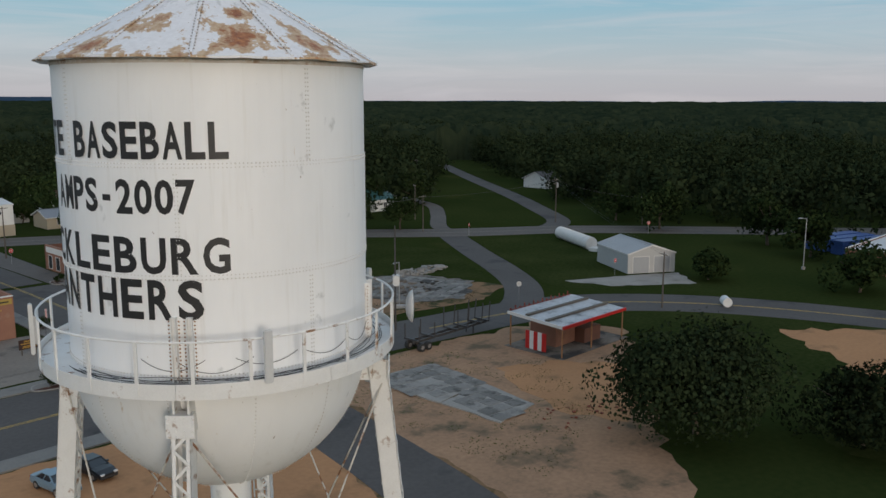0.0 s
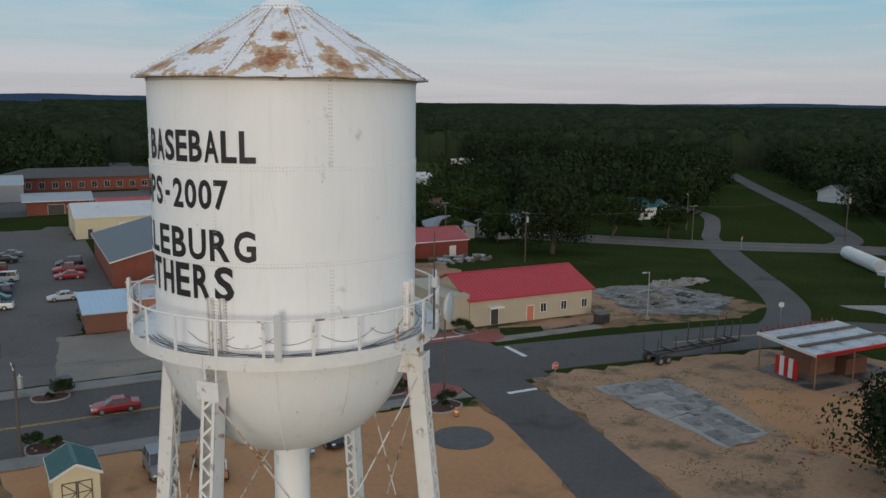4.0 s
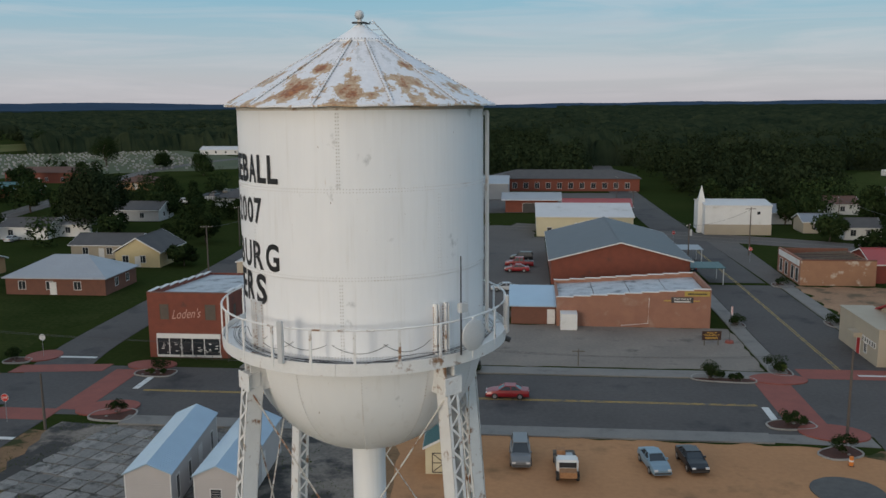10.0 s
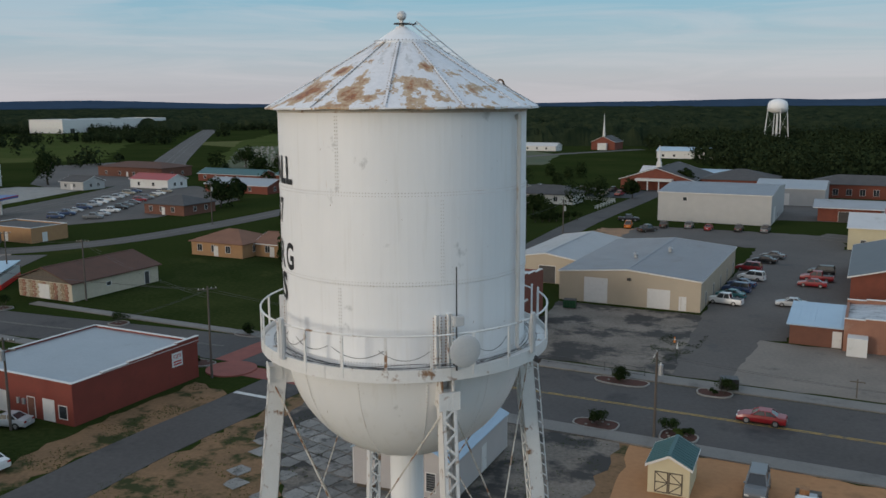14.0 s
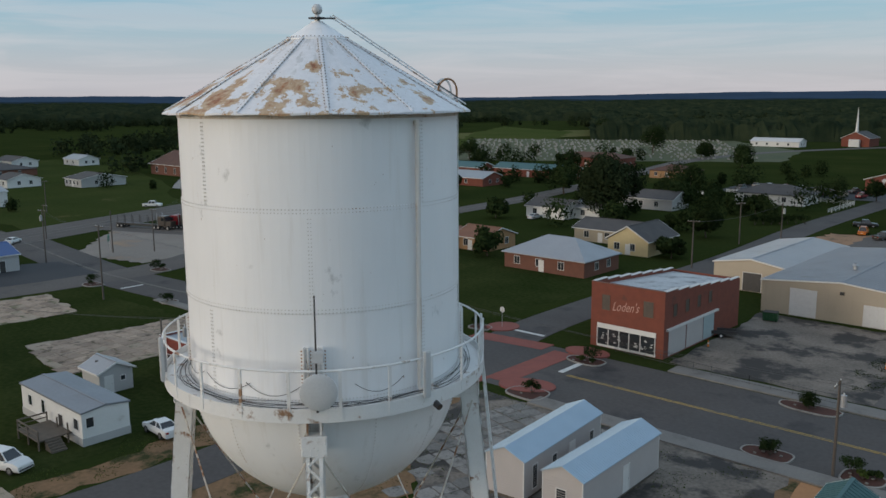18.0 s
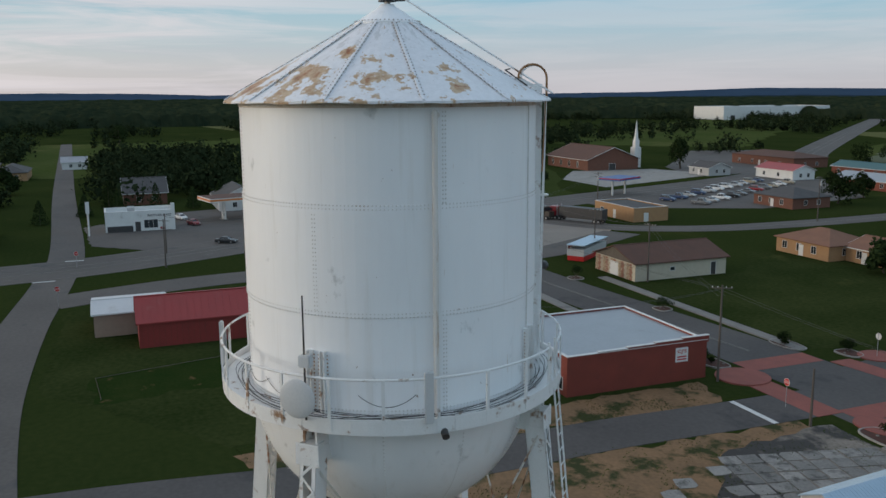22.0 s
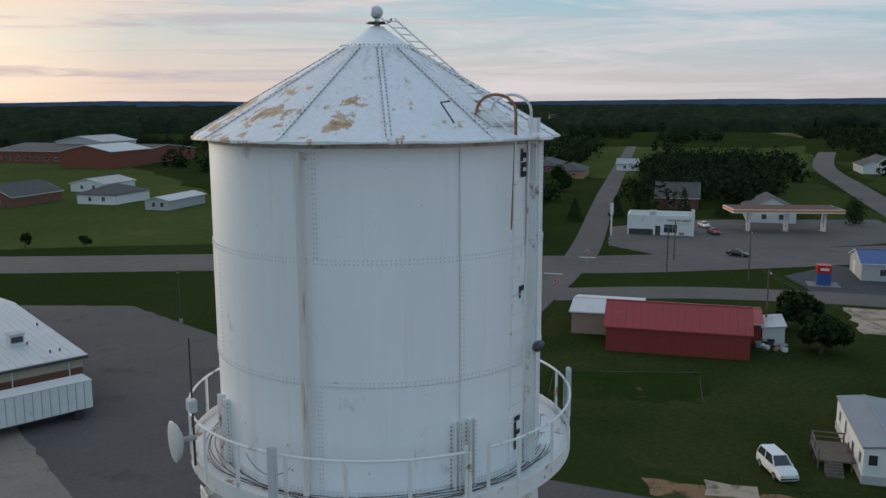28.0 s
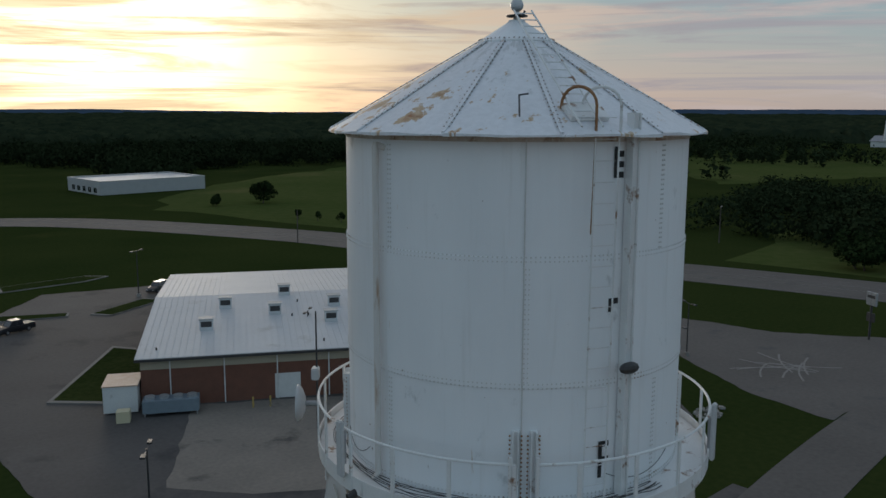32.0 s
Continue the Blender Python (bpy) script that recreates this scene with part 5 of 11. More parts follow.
M_FIELD = mat("pasture", (0.048, 0.072, 0.020), (0.085, 0.098, 0.034), rough=0.95, scale=0.02, fine=0.35, amount=0.7, stain=(0.13, 0.12, 0.05), stain_at=(0.60, 0.78), stain_scale=0.02, spec=0.0)
M_TOWNG = mat("bright_lawn", (0.036, 0.054, 0.016), (0.058, 0.070, 0.024), rough=0.95, scale=0.05, fine=0.8, amount=0.7, stain=(0.10, 0.09, 0.04), stain_at=(0.62, 0.75), stain_scale=0.08, spec=0.0)
M_HAY = mat("hay_field", (0.15, 0.145, 0.065), (0.10, 0.115, 0.045), rough=0.95, scale=0.015, fine=0.3, amount=0.7, spec=0.0)
for i, (pts, m_, lab) in enumerate((([(-158, -92), (-136, -136), (-124, -190), (-110, -245), (-146, -292), (-200, -330), (-345, -390), (-400, -300), (-300, -200), (-205, -118)], M_FIELD, "mown green pasture beyond the highway"),
                                    ([(-156, -76), (-160, -45), (-180, -48), (-230, -60), (-218, -86)], M_FIELD, "rough green meadow among trees"),
                                    ([(-345, -30), (-330, 30), (-420, 70), (-700, 90), (-800, 60), (-760, -50), (-640, -90), (-430, -115)], M_FIELD, "pale green pasture along the country road"),
                                    ([(-330, -170), (-440, -130), (-700, -170), (-760, -330), (-560, -300), (-420, -260)], M_FIELD, "green pasture below the church hill"),
                                    ([(-196, 72), (-205, 120), (-262, 150), (-330, 175), (-440, 190), (-470, 80), (-330, 74)], M_TOWNG, "green lawns round the western houses"),
                                    ([(-200, 56), (-240, 40), (-330, 30), (-440, 50), (-330, 58)], M_TOWNG, "green lawns beyond the petrol station"),
                                    ([(-640, -20), (-700, 80), (-1000, 160), (-1050, -20)], M_HAY, "dry hay field near the horizon"),
                                    ([(-400, 478), (-345, 615), (-430, 690), (-500, 520)], M_HAY, "dry hay field beyond the cemetery"),
                                    ([(-300, 332), (-268, 350), (-300, 430), (-420, 640), (-560, 720), (-470, 560)], M_FIELD, "green roadside field beside the highway"),
                                    ([(-380, 330), (-480, 440), (-700, 700), (-900, 760), (-640, 400), (-470, 250)], M_FIELD, "green fields beyond the shops"))):
    patch("field_%d" % (i + 1), pts, m_, 0.006 + 0.0006 * i, lab, "field", rag=4, seed=80 + i, step=14)


def hill_wood(name, r0, r1, a0, a1, h, seed):
    """Far woods: one closed canopy of domed crowns over a sector of the plan."""
    na, nr = int((a1 - a0) / 0.25), 150
    rr = r0 * (r1 / r0) ** (np.arange(nr + 1) / nr)
    an = np.radians(a0 + (a1 - a0) * np.arange(na + 1) / na)
    R, A = np.meshgrid(rr, an, indexing="ij")
    rng = np.random.default_rng(seed)
    x = R * np.cos(A) + rng.normal(0, 0.6, R.shape)
    y = R * np.sin(A) + rng.normal(0, 0.6, R.shape)
    size = np.where(R < 800, 9.0, np.where(R < 1500, 15.0, np.where(R < 2600, 28.0, 50.0)))
    best, high = np.full(R.shape, 9.0), np.zeros(R.shape)
    for di in (-1, 0, 1):
        for dj in (-1, 0, 1):
            ci, cj = np.floor(x / size) + di, np.floor(y / size) + dj
            u = np.abs(np.sin(ci * 127.1 + cj * 311.7 + seed) * 43758.5453) % 1.0
            w = np.abs(np.sin(ci * 269.5 + cj * 183.3 + seed) * 24634.6345) % 1.0
            d = np.hypot((ci + 0.15 + 0.7 * u) * size - x, (cj + 0.15 + 0.7 * w) * size - y) / size
            near = d < best
            best, high = np.where(near, d, best), np.where(near, (u * 7.3 + w * 3.1) % 1.0, high)
    sw = np.array([[noise.noise((p * 0.005, q * 0.005, seed)) for p, q in zip(px[::6], py[::6])] for px, py in zip(x, y)])
    sw = np.repeat(sw, 6, axis=1)[:, :na + 1]
    z = h * (0.72 + 0.30 * sw) + (high - 0.5) * 6.5 - np.minimum(best, 1.0) ** 2 * 7.5 + 1.5
    z = z + np.clip((R - 700) / 1800, 0, 1) * 7
    z[0, :] = 0.0
    v = np.stack([x, y, np.maximum(z, 0.0)], -1).reshape(-1, 3)
    k = (np.arange(nr)[:, None] * (na + 1) + np.arange(na)[None, :]).ravel()
    f = np.stack([k, k + na + 1, k + na + 2, k + 1], 1)
    me = bpy.data.meshes.new(name)
    me.from_pydata(v.tolist(), [], f.tolist())
    me.materials.append(M_WOODS)
    return tagged(new(name, me), "distant dark green woods", "woods", kind="stuff")


def far_hills():
    """Wooded ridges on the skyline, haze painted in as blue, out of reach of any parallax."""
    # base colours carry the haze of distance, bluer on the farther ring
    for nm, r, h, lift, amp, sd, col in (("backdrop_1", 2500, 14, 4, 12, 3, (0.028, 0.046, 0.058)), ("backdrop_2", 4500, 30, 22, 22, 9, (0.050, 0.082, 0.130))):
        m = mat("haze_blue_ridge_" + nm[-1], col, tuple(c * 0.72 for c in col), rough=1.0, scale=0.004, fine=0.02, spec=0.0)
        n = 720
        v, f = [], []
        for i in range(n):
            a = math.tau * i / n
            c, s_ = math.cos(a), math.sin(a)
            z = h + lift * math.cos(a - radians(130)) + amp * (0.6 * noise.noise((c * 4, s_ * 4, sd)) + 0.3 * noise.noise((c * 13, s_ * 13, sd)) + 0.12 * noise.noise((c * 60, s_ * 60, sd)))
            v += [(c * r, s_ * r, -2), (c * (r + 900), s_ * (r + 900), max(z, 6))]
        for i in range(n):
            k, j = 2 * i, 2 * ((i + 1) % n)
            f.append((k, j, j + 1, k + 1))
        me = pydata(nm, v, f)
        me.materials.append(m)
        tagged(new(nm, me), "wooded hills on the horizon with haze blue in their colour", "hills", kind="structure")


M_WOODS = mat("far_woods", (0.012, 0.021, 0.013), (0.036, 0.046, 0.024), rough=0.95, scale=0.03, fine=0.11, amount=0.8, spec=0.0)
for nm, r0, r1, a0, a1, h, sd in (("far_woods", 420, 4400, 20, 88, 15, 1), ("far_woods", 620, 2600, 88, 122, 14, 2), ("far_woods", 1100, 2600, 122, 172, 13, 3),
                                  ("far_woods", 900, 2600, 172, 215, 13, 4), ("far_woods", 640, 2600, 215, 290, 14, 5), ("far_woods", 420, 4400, 290, 380, 15, 6)):
    hill_wood(nm, r0, r1, a0, a1, h, sd)
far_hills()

# ---- buildings ----
def face_m(side, x0, x1, y0, y1):
    """Frame on a wall: x along the wall seen from outside, y up, z out."""
    if side == "S":
        return Matrix(((1, 0, 0, x0), (0, 0, -1, y0), (0, 1, 0, 0), (0, 0, 0, 1)))
    if side == "N":
        return Matrix(((-1, 0, 0, x1), (0, 0, 1, y1), (0, 1, 0, 0), (0, 0, 0, 1)))
    if side == "E":
        return Matrix(((0, 0, 1, x1), (1, 0, 0, y0), (0, 1, 0, 0), (0, 0, 0, 1)))
    return Matrix(((0, 0, -1, x0), (-1, 0, 0, y1), (0, 1, 0, 0), (0, 0, 0, 1)))


def window(parent, m, u, z, w, h, frame_m=None, cols=2, pane=None):
    bm = bmesh.new()
    t = 0.07
    for (a, b, c, d) in ((-t, w + t, -t, 0), (-t, w + t, h, h + t), (-t, 0, 0, h), (w, w + t, 0, h)):
        box(bm, u + a, u + b, z + c, z + d, -0.02, 0.05, m)
    for i in range(1, cols):
        box(bm, u + w * i / cols - 0.025, u + w * i / cols + 0.025, z, z + h, 0.0, 0.035, m)
    wd = part("window", bm, frame_m or M_TRIM, parent)
    part("pane", bx(u, u + w, z, z + h, -0.02, 0.012, m), pane or M_GLASS, wd)
    return wd


def door(parent, m, u, w=0.95, h=2.05, material=None, z=0.05, name="door", slats=0):
    bm = bmesh.new()
    box(bm, u, u + w, z, z + h, -0.02, 0.03, m)
    if slats:
        name = "roller_door"
    d = part(name, bm, material or M_TRIM, parent)
    for i in range(slats):
        zz = z + 0.04 + (h - 0.08) * i / slats
        part("slat", bx(u + 0.04, u + w - 0.04, zz, zz + (h - 0.08) / slats * 0.86, 0.03, 0.045, m), material or M_TRIM, d)
    bm = bmesh.new()
    for (a, b, c, e) in ((-0.08, 0, 0, h + 0.08), (w, w + 0.08, 0, h + 0.08), (0, w, h, h + 0.08)):
        box(bm, u + a, u + b, z + c, z + e, -0.02, 0.05, m)
    part("door_frame", bm, M_TRIM, d)
    if w < 1.6:
        part("handle", bx(u + w - 0.13, u + w - 0.08, z + 0.95, z + 1.05, 0.03, 0.08, m), M_GALV, d)
    return d


def seams(bm, a, b, c, d, step, w=0.045, h=0.04):
    """Standing seams down the roof face a b c d (a-b the ridge, d-c the eave)."""
    a, b, c, d = Vector(a), Vector(b), Vector(c), Vector(d)
    n = max(2, int((b - a).length / step))
    up = (b - a).cross(d - a).normalized()
    if up.z < 0:
        up = -up
    for i in range(n + 1):
        t = i / n
        beam(bm, a.lerp(b, t) + up * h / 2, d.lerp(c, t) + up * h / 2, w, h)


def building(name, label, cat, x0, x1, y0, y1, h, roof="flat", rh=1.5, wall=None, rmat=None, over=0.35, wins=(), doors=(), m=None, metal=0, parapet=0.5, group="", trim=True):
    """A house or shed: walls, roof, windows and doors. wins: (side, u, z, w, h[, columns]); doors: (side, u, w, h, material[, slats])."""
    b = thing(name, label, cat, m, group)
    wall, rmat = wall or M_BRICK, rmat or M_RGREY
    bm = bmesh.new()
    box(bm, x0, x1, y0, y1, 0, h)
    part("wall", bm, wall, b)
    cx, cy = (x0 + x1) / 2, (y0 + y1) / 2
    X0, X1, Y0, Y1 = x0 - over, x1 + over, y0 - over, y1 + over
    bm = bmesh.new()
    t = 0.16
    if roof == "flat":
        pw = 0.25
        for (a, c, d, e) in ((x0 - 0.04, x1 + 0.04, y0 - 0.04, y0 + pw), (x0 - 0.04, x1 + 0.04, y1 - pw, y1 + 0.04), (x0 - 0.04, x0 + pw, y0 + pw, y1 - pw), (x1 - pw, x1 + 0.04, y0 + pw, y1 - pw)):
            box(bm, a, c, d, e, h, h + parapet)
        part("parapet", bm, wall, b)
        bm = bmesh.new()
        for (a, c, d, e) in ((x0 - 0.08, x1 + 0.08, y0 - 0.08, y0 + pw + 0.04), (x0 - 0.08, x1 + 0.08, y1 - pw - 0.04, y1 + 0.08), (x0 - 0.08, x0 + pw + 0.04, y0 + pw, y1 - pw), (x1 - pw - 0.04, x1 + 0.08, y0 + pw, y1 - pw)):
            box(bm, a, c, d, e, h + parapet, h + parapet + 0.06)
        part("coping", bm, M_TRIM if trim else wall, b)
        part("roof", bx(x0 + pw, x1 - pw, y0 + pw, y1 - pw, h - 0.1, h + 0.06), rmat, b)
    else:
        if roof == "gx":
            r0, r1 = (X0, cy, h + rh), (X1, cy, h + rh)
            quads = [(r0, r1, (X1, Y0, h), (X0, Y0, h)), (r1, r0, (X0, Y1, h), (X1, Y1, h))]
            gab = [((x0, y0, h), (x0, y1, h), (x0, cy, h + rh)), ((x1, y0, h), (x1, y1, h), (x1, cy, h + rh))]
        elif roof == "gy":
            r0, r1 = (cx, Y0, h + rh), (cx, Y1, h + rh)
            quads = [(r1, r0, (X0, Y0, h), (X0, Y1, h)), (r0, r1, (X1, Y1, h), (X1, Y0, h))]
            gab = [((x0, y0, h), (x1, y0, h), (cx, y0, h + rh)), ((x0, y1, h), (x1, y1, h), (cx, y1, h + rh))]
        elif roof == "shed":
            quads = [((X0, Y1, h + rh), (X1, Y1, h + rh), (X1, Y0, h), (X0, Y0, h))]
            gab = [((x0, y0, h), (x0, y1, h), (x0, y1, h + rh * 0.97)), ((x1, y0, h), (x1, y1, h), (x1, y1, h + rh * 0.97))]
        else:
            k = min(x1 - x0, y1 - y0) / 2 + over
            if x1 - x0 >= y1 - y0:
                r0, r1 = (X0 + k, cy, h + rh), (X1 - k, cy, h + rh)
                quads = [(r0, r1, (X1, Y0, h), (X0, Y0, h)), (r1, r0, (X0, Y1, h), (X1, Y1, h)), (r0, (X0, Y0, h), (X0, Y1, h)), (r1, (X1, Y1, h), (X1, Y0, h))]
            else:
                r0, r1 = (cx, Y0 + k, h + rh), (cx, Y1 - k, h + rh)
                quads = [(r1, r0, (X0, Y0, h), (X0, Y1, h)), (r0, r1, (X1, Y1, h), (X1, Y0, h)), (r0, (X1, Y0, h), (X0, Y0, h)) [::-1], (r1, (X0, Y1, h), (X1, Y1, h))[::-1]]
            gab = []
        for q in quads:
            lo = [bm.verts.new(Vector(p)) for p in q]
            hi = [bm.verts.new(Vector(p) + Vector((0, 0, t))) for p in q]
            bm.faces.new(hi)
            bm.faces.new(lo[::-1])
            for i in range(len(q)):
                bm.faces.new((lo[i], lo[(i + 1) % len(q)], hi[(i + 1) % len(q)], hi[i]))
        bmesh.ops.recalc_face_normals(bm, faces=bm.faces)
        rf = part("roof", bm, rmat, b)
        if metal:
            bm = bmesh.new()
            for q in quads:
                if len(q) == 4 and roof != "hip":
                    seams(bm, *[Vector(p) + Vector((0, 0, t)) for p in q], metal)
            if bm.verts:
                tagged(part("roof_seams", bm, rmat, rf), kind="stuff")
            else:
                bm.free()
        if roof in ("gx", "gy"):
            bm = bmesh.new()
            beam(bm, Vector(quads[0][0]) + Vector((0, 0, t + 0.02)), Vector(quads[0][1]) + Vector((0, 0, t + 0.02)), 0.3, 0.05)
            part("ridge_cap", bm, rmat, rf)
            if trim:
                bm = bmesh.new()
                for q in quads:
                    beam(bm, Vector(q[2]) + Vector((0, 0, 0.06)), Vector(q[3]) + Vector((0, 0, 0.06)), 0.06, 0.18)
                    beam(bm, Vector(q[0]) + Vector((0, 0, 0.07)), Vector(q[3]) + Vector((0, 0, 0.07)), 0.05, 0.2)
                    beam(bm, Vector(q[1]) + Vector((0, 0, 0.07)), Vector(q[2]) + Vector((0, 0, 0.07)), 0.05, 0.2)
                part("eave_trim", bm, M_TRIM, rf)
        for g in gab:
            bm = bmesh.new()
            d = 0.12
            vs = [bm.verts.new(p) for p in g]
            inw = Vector((cx, cy, 0)) - Vector(g[0])
            off = Vector((math.copysign(d, inw.x), 0, 0)) if abs(g[0][0] - g[1][0]) < 1e-6 else Vector((0, math.copysign(d, inw.y), 0))
            v2 = [bm.verts.new(Vector(p) + off) for p in g]
            bm.faces.new(vs)
            bm.faces.new(v2[::-1])
            for i in range(3):
                bm.faces.new((vs[i], vs[(i + 1) % 3], v2[(i + 1) % 3], v2[i]))
            bmesh.ops.recalc_face_normals(bm, faces=bm.faces)
            part("gable", bm, wall, b)
    for s, u, z, w, hh, *cols in wins:
        window(b, face_m(s, x0, x1, y0, y1), u, z, w, hh, cols=cols[0] if cols else 2)
    for s, u, w, hh, dm, *sl in doors:
        door(b, face_m(s, x0, x1, y0, y1), u, w, hh, dm, slats=sl[0] if sl else 0)
    return b


def row(side, n, first, step, z=1.0, w=1.0, h=1.3, cols=2):
    return [(side, first + i * step, z, w, h, cols) for i in range(n)]


def ribs(parent, m, x0, x1, z0, z1, step=0.9, material=None):
    """Vertical siding ribs on a wall frame."""
    bm = bmesh.new()
    x = x0 + step / 2
    while x < x1:
        box(bm, x - 0.03, x + 0.03, z0, z1, 0, 0.03, m)
        x += step
    tagged(part("siding_ribs", bm, material, parent), kind="stuff")


# -- two-storey red brick corner store with a script sign --
def brick_store():
    x0, x1, y0, y1, h = -42.8, -32.6, 79.4, 100.8, 8.1
    W = [("S", 1.6, 4.9, 1.1, 1.9, 1), ("S", 7.4, 4.9, 1.3, 1.9, 1)] + [("E", 2.2 + 3.2 * i, 4.9, 0.9, 1.5, 1) for i in range(4)]
    b = thing("brick_store", "two-storey red brick store with stepped parapet, silver roof and glass shopfront", "store")
    part("front_wall", bx(x0, x1, y0, y0 + 0.35, 0, 8.25), M_BRICK, b)
    part("coping", bx(x0 - 0.05, x1 + 0.05, y0 - 0.05, y0 + 0.4, 8.25, 8.33), M_BRICKB, b)
    part("back_wall", bx(x0, x1, y1 - 0.35, y1, 0, 6.6), M_BRICK, b)
    steps = 7
    for i in range(steps):
        ya, yb = y0 + 0.35 + (y1 - 0.35 - y0 - 0.35) * i / steps, y0 + 0.35 + (y1 - 0.35 - y0 - 0.35) * (i + 1) / steps
        hh = 8.25 - 1.45 * i / (steps - 1)
        for xa, xb in ((x0, x0 + 0.35), (x1 - 0.35, x1)):
            part("wall_step", bx(xa, xb, ya, yb, 0, hh), M_BRICK, b)
            part("coping", bx(xa - 0.06, xb + 0.06, ya - 0.03, yb + 0.03, hh, hh + 0.1), M_TRIM, b, "white tin coping")
    bm = bx(x0 + 0.35, x1 - 0.35, y0 + 0.35, y1 - 0.35, 6.2, 6.32)
    for v_ in bm.verts:
        v_.co.z += 1.45 * (y1 - v_.co.y) / (y1 - y0)
    part("roof", bm, M_RSILV, b)
    for sd, u, z, w, hh, k in W:
        window(b, face_m(sd, x0, x1, y0, y1), u, z, w, hh, M_BRICKB, k, mat("boarded_pane", (0.10, 0.075, 0.055), (0.06, 0.05, 0.04), rough=0.6, scale=2))
    m = face_m("S", x0, x1, y0, y1)
    part("shopfront_glass", bx(1.1, 9.1, 0.35, 2.5, 0.0, 0.05, m), M_GLASS, b, "dark shop window")
    bm = bmesh.new()
    box(bm, 1.0, 9.2, 2.5, 3.1, 0, 0.12, m)
    box(bm, 1.0, 9.2, 0.1, 0.38, 0, 0.1, m)
    for u in (1.0, 2.6, 4.15, 5.55, 7.1, 9.1):
        box(bm, u - 0.05, u + 0.05, 0.35, 2.5, 0.05, 0.1, m)
    part("shopfront_frame", bm, M_TRIM, b, "white shopfront frame and transom band")
    for i in range(17):
        part("transom_pane", bx(1.1 + i * 0.475, 1.1 + i * 0.475 + 0.4, 2.56, 3.02, 0.12, 0.135, m), M_WSIDE, b)
    door(b, m, 4.3, 1.1, 2.2, M_DARK)
    rnd = random.Random(2)
    for i in range(10):
        u = 1.4 + i * 0.78
        if 4.0 < u < 5.6:
            continue
        bm = bmesh.new()
        for k in range(4):
            a, c = u + rnd.uniform(0, 0.4), 0.6 + rnd.uniform(0, 1.3)
            box(bm, a, a + rnd.uniform(0.2, 0.4), c, c + rnd.uniform(0.05, 0.12), 0.052, 0.062, m)
        part("window_display", bm, M_TRIM, b)
    word_on("script_sign", "Loden's", m @ Matrix.Translation((3.1, 4.95, 0.06)) @ Matrix.Rotation(radians(4), 4, "Z") @ Matrix.Shear("XZ", 4, (0.35, 0.0)), 1.2, mat("pink_sign", (0.55, 0.30, 0.24), (0.45, 0.25, 0.2), rough=0.5), b, 3.6, 0.0)
    me = face_m("E", x0, x1, y0, y1)
    for u0, u1, mt in ((1.2, 5.6, M_PINKS), (5.9, 10.4, M_PINKS), (10.6, 13.6, mat("mural", (0.38, 0.44, 0.44), (0.30, 0.38, 0.40), rough=0.7, scale=1.5))):
        part("boarded_panel", bx(u0, u1, 0.2, 3.3, 0, 0.06, me), mt, b, "faded painted wall panel")
    bm = bmesh.new()
    box(bm, 0.6, 14.6, 3.4, 3.65, 0, 0.25, me)
    part("brick_ledge", bm, M_TRIM, b)


brick_store()


# -- big tan metal building --
def tan_building():
    x0, x1, y0, y1, h = -33.5, -11.4, 111.0, 146.0, 4.6
    b = building("metal_building", "long tan metal building with a low grey metal roof", "metal building", x0, x1, y0, y1, h, "gy", 1.0, M_TANW, M_RGREYD, 0.2, metal=1.2,
                 doors=[("S", 4.2, 3.6, 3.9, M_TRIM, 12), ("S", 14.2, 3.3, 2.9, M_TRIM, 9), ("S", 19.0, 0.95, 2.1, M_TRIM)] + [("E", 4 + 7 * i, 1.0, 2.3, M_DARK) for i in range(5)])
    for s in ("S", "E"):
        ribs(b, face_m(s, x0, x1, y0, y1), 0, x1 - x0 if s == "S" else y1 - y0, 0.2, h - 0.1, 1.1, M_TANW)
    m = face_m("S", x0, x1, y0, y1)
    part("wall_lamp", bx(11.0, 11.5, 4.0, 4.4, 0, 0.3, m), M_DARK, b)
    for x, y in ((-24, 122), (-20, 130)):
        v, f = lathe([(0.25, 0.9), (0.5, 0.6), (0.35, 0.5), (0.35, 0.0)], 10)
        part("roof_vent", pydata("roof_vent", [(x + p[0], y + p[1], 5.7 + p[2]) for p in v], f), M_GALV, b)
    building("metal_building", "tan metal annex with a grey lean-to roof", "metal building", -46, -33.6, 122, 150, 4.2, "gy", 1.0, M_TANW, M_RGREY, 0.2, metal=1.3, doors=[("S", 5, 3.0, 3.0, M_DARK, 8)])


tan_building()
building("warehouse", "tall pale grey metal warehouse with a low gable roof", "warehouse", -40.5, -12.0, 212, 246, 7.6, "gx", 1.2, M_GSIDE, M_RGREYD, 0.2, metal=1.5, wins=[("S", 6.5, 5.6, 1.0, 0.9, 1)], doors=[("E", 6, 4, 4, M_TRIM, 10), ("E", 16, 1, 2.1, M_DARK)])
building("metal_building", "pale grey metal building behind the warehouse", "metal building", -22, -2, 262, 286, 5.0, "gx", 1.8, M_GSIDE, M_RGREY, 0.2, doors=[("S", 6, 4, 3.5, M_TRIM, 8)])
building("school_building", "long single-storey red brick school with a dark roof", "school", -8, 44, 290, 306, 4.4, "hip", 2.6, M_BRICK, M_RDARK, 0.7, wins=row("S", 12, 3, 4.0, 1.0, 1.6, 2.0))
building("school_canopy", "blue-grey metal roofed brick entrance canopy", "canopy", -2, 13, 228, 238, 3.6, "gx", 1.6, M_BRICK, M_RGREY, 1.2, metal=1.2, doors=[("S", 5, 4, 2.6, M_DARK)])
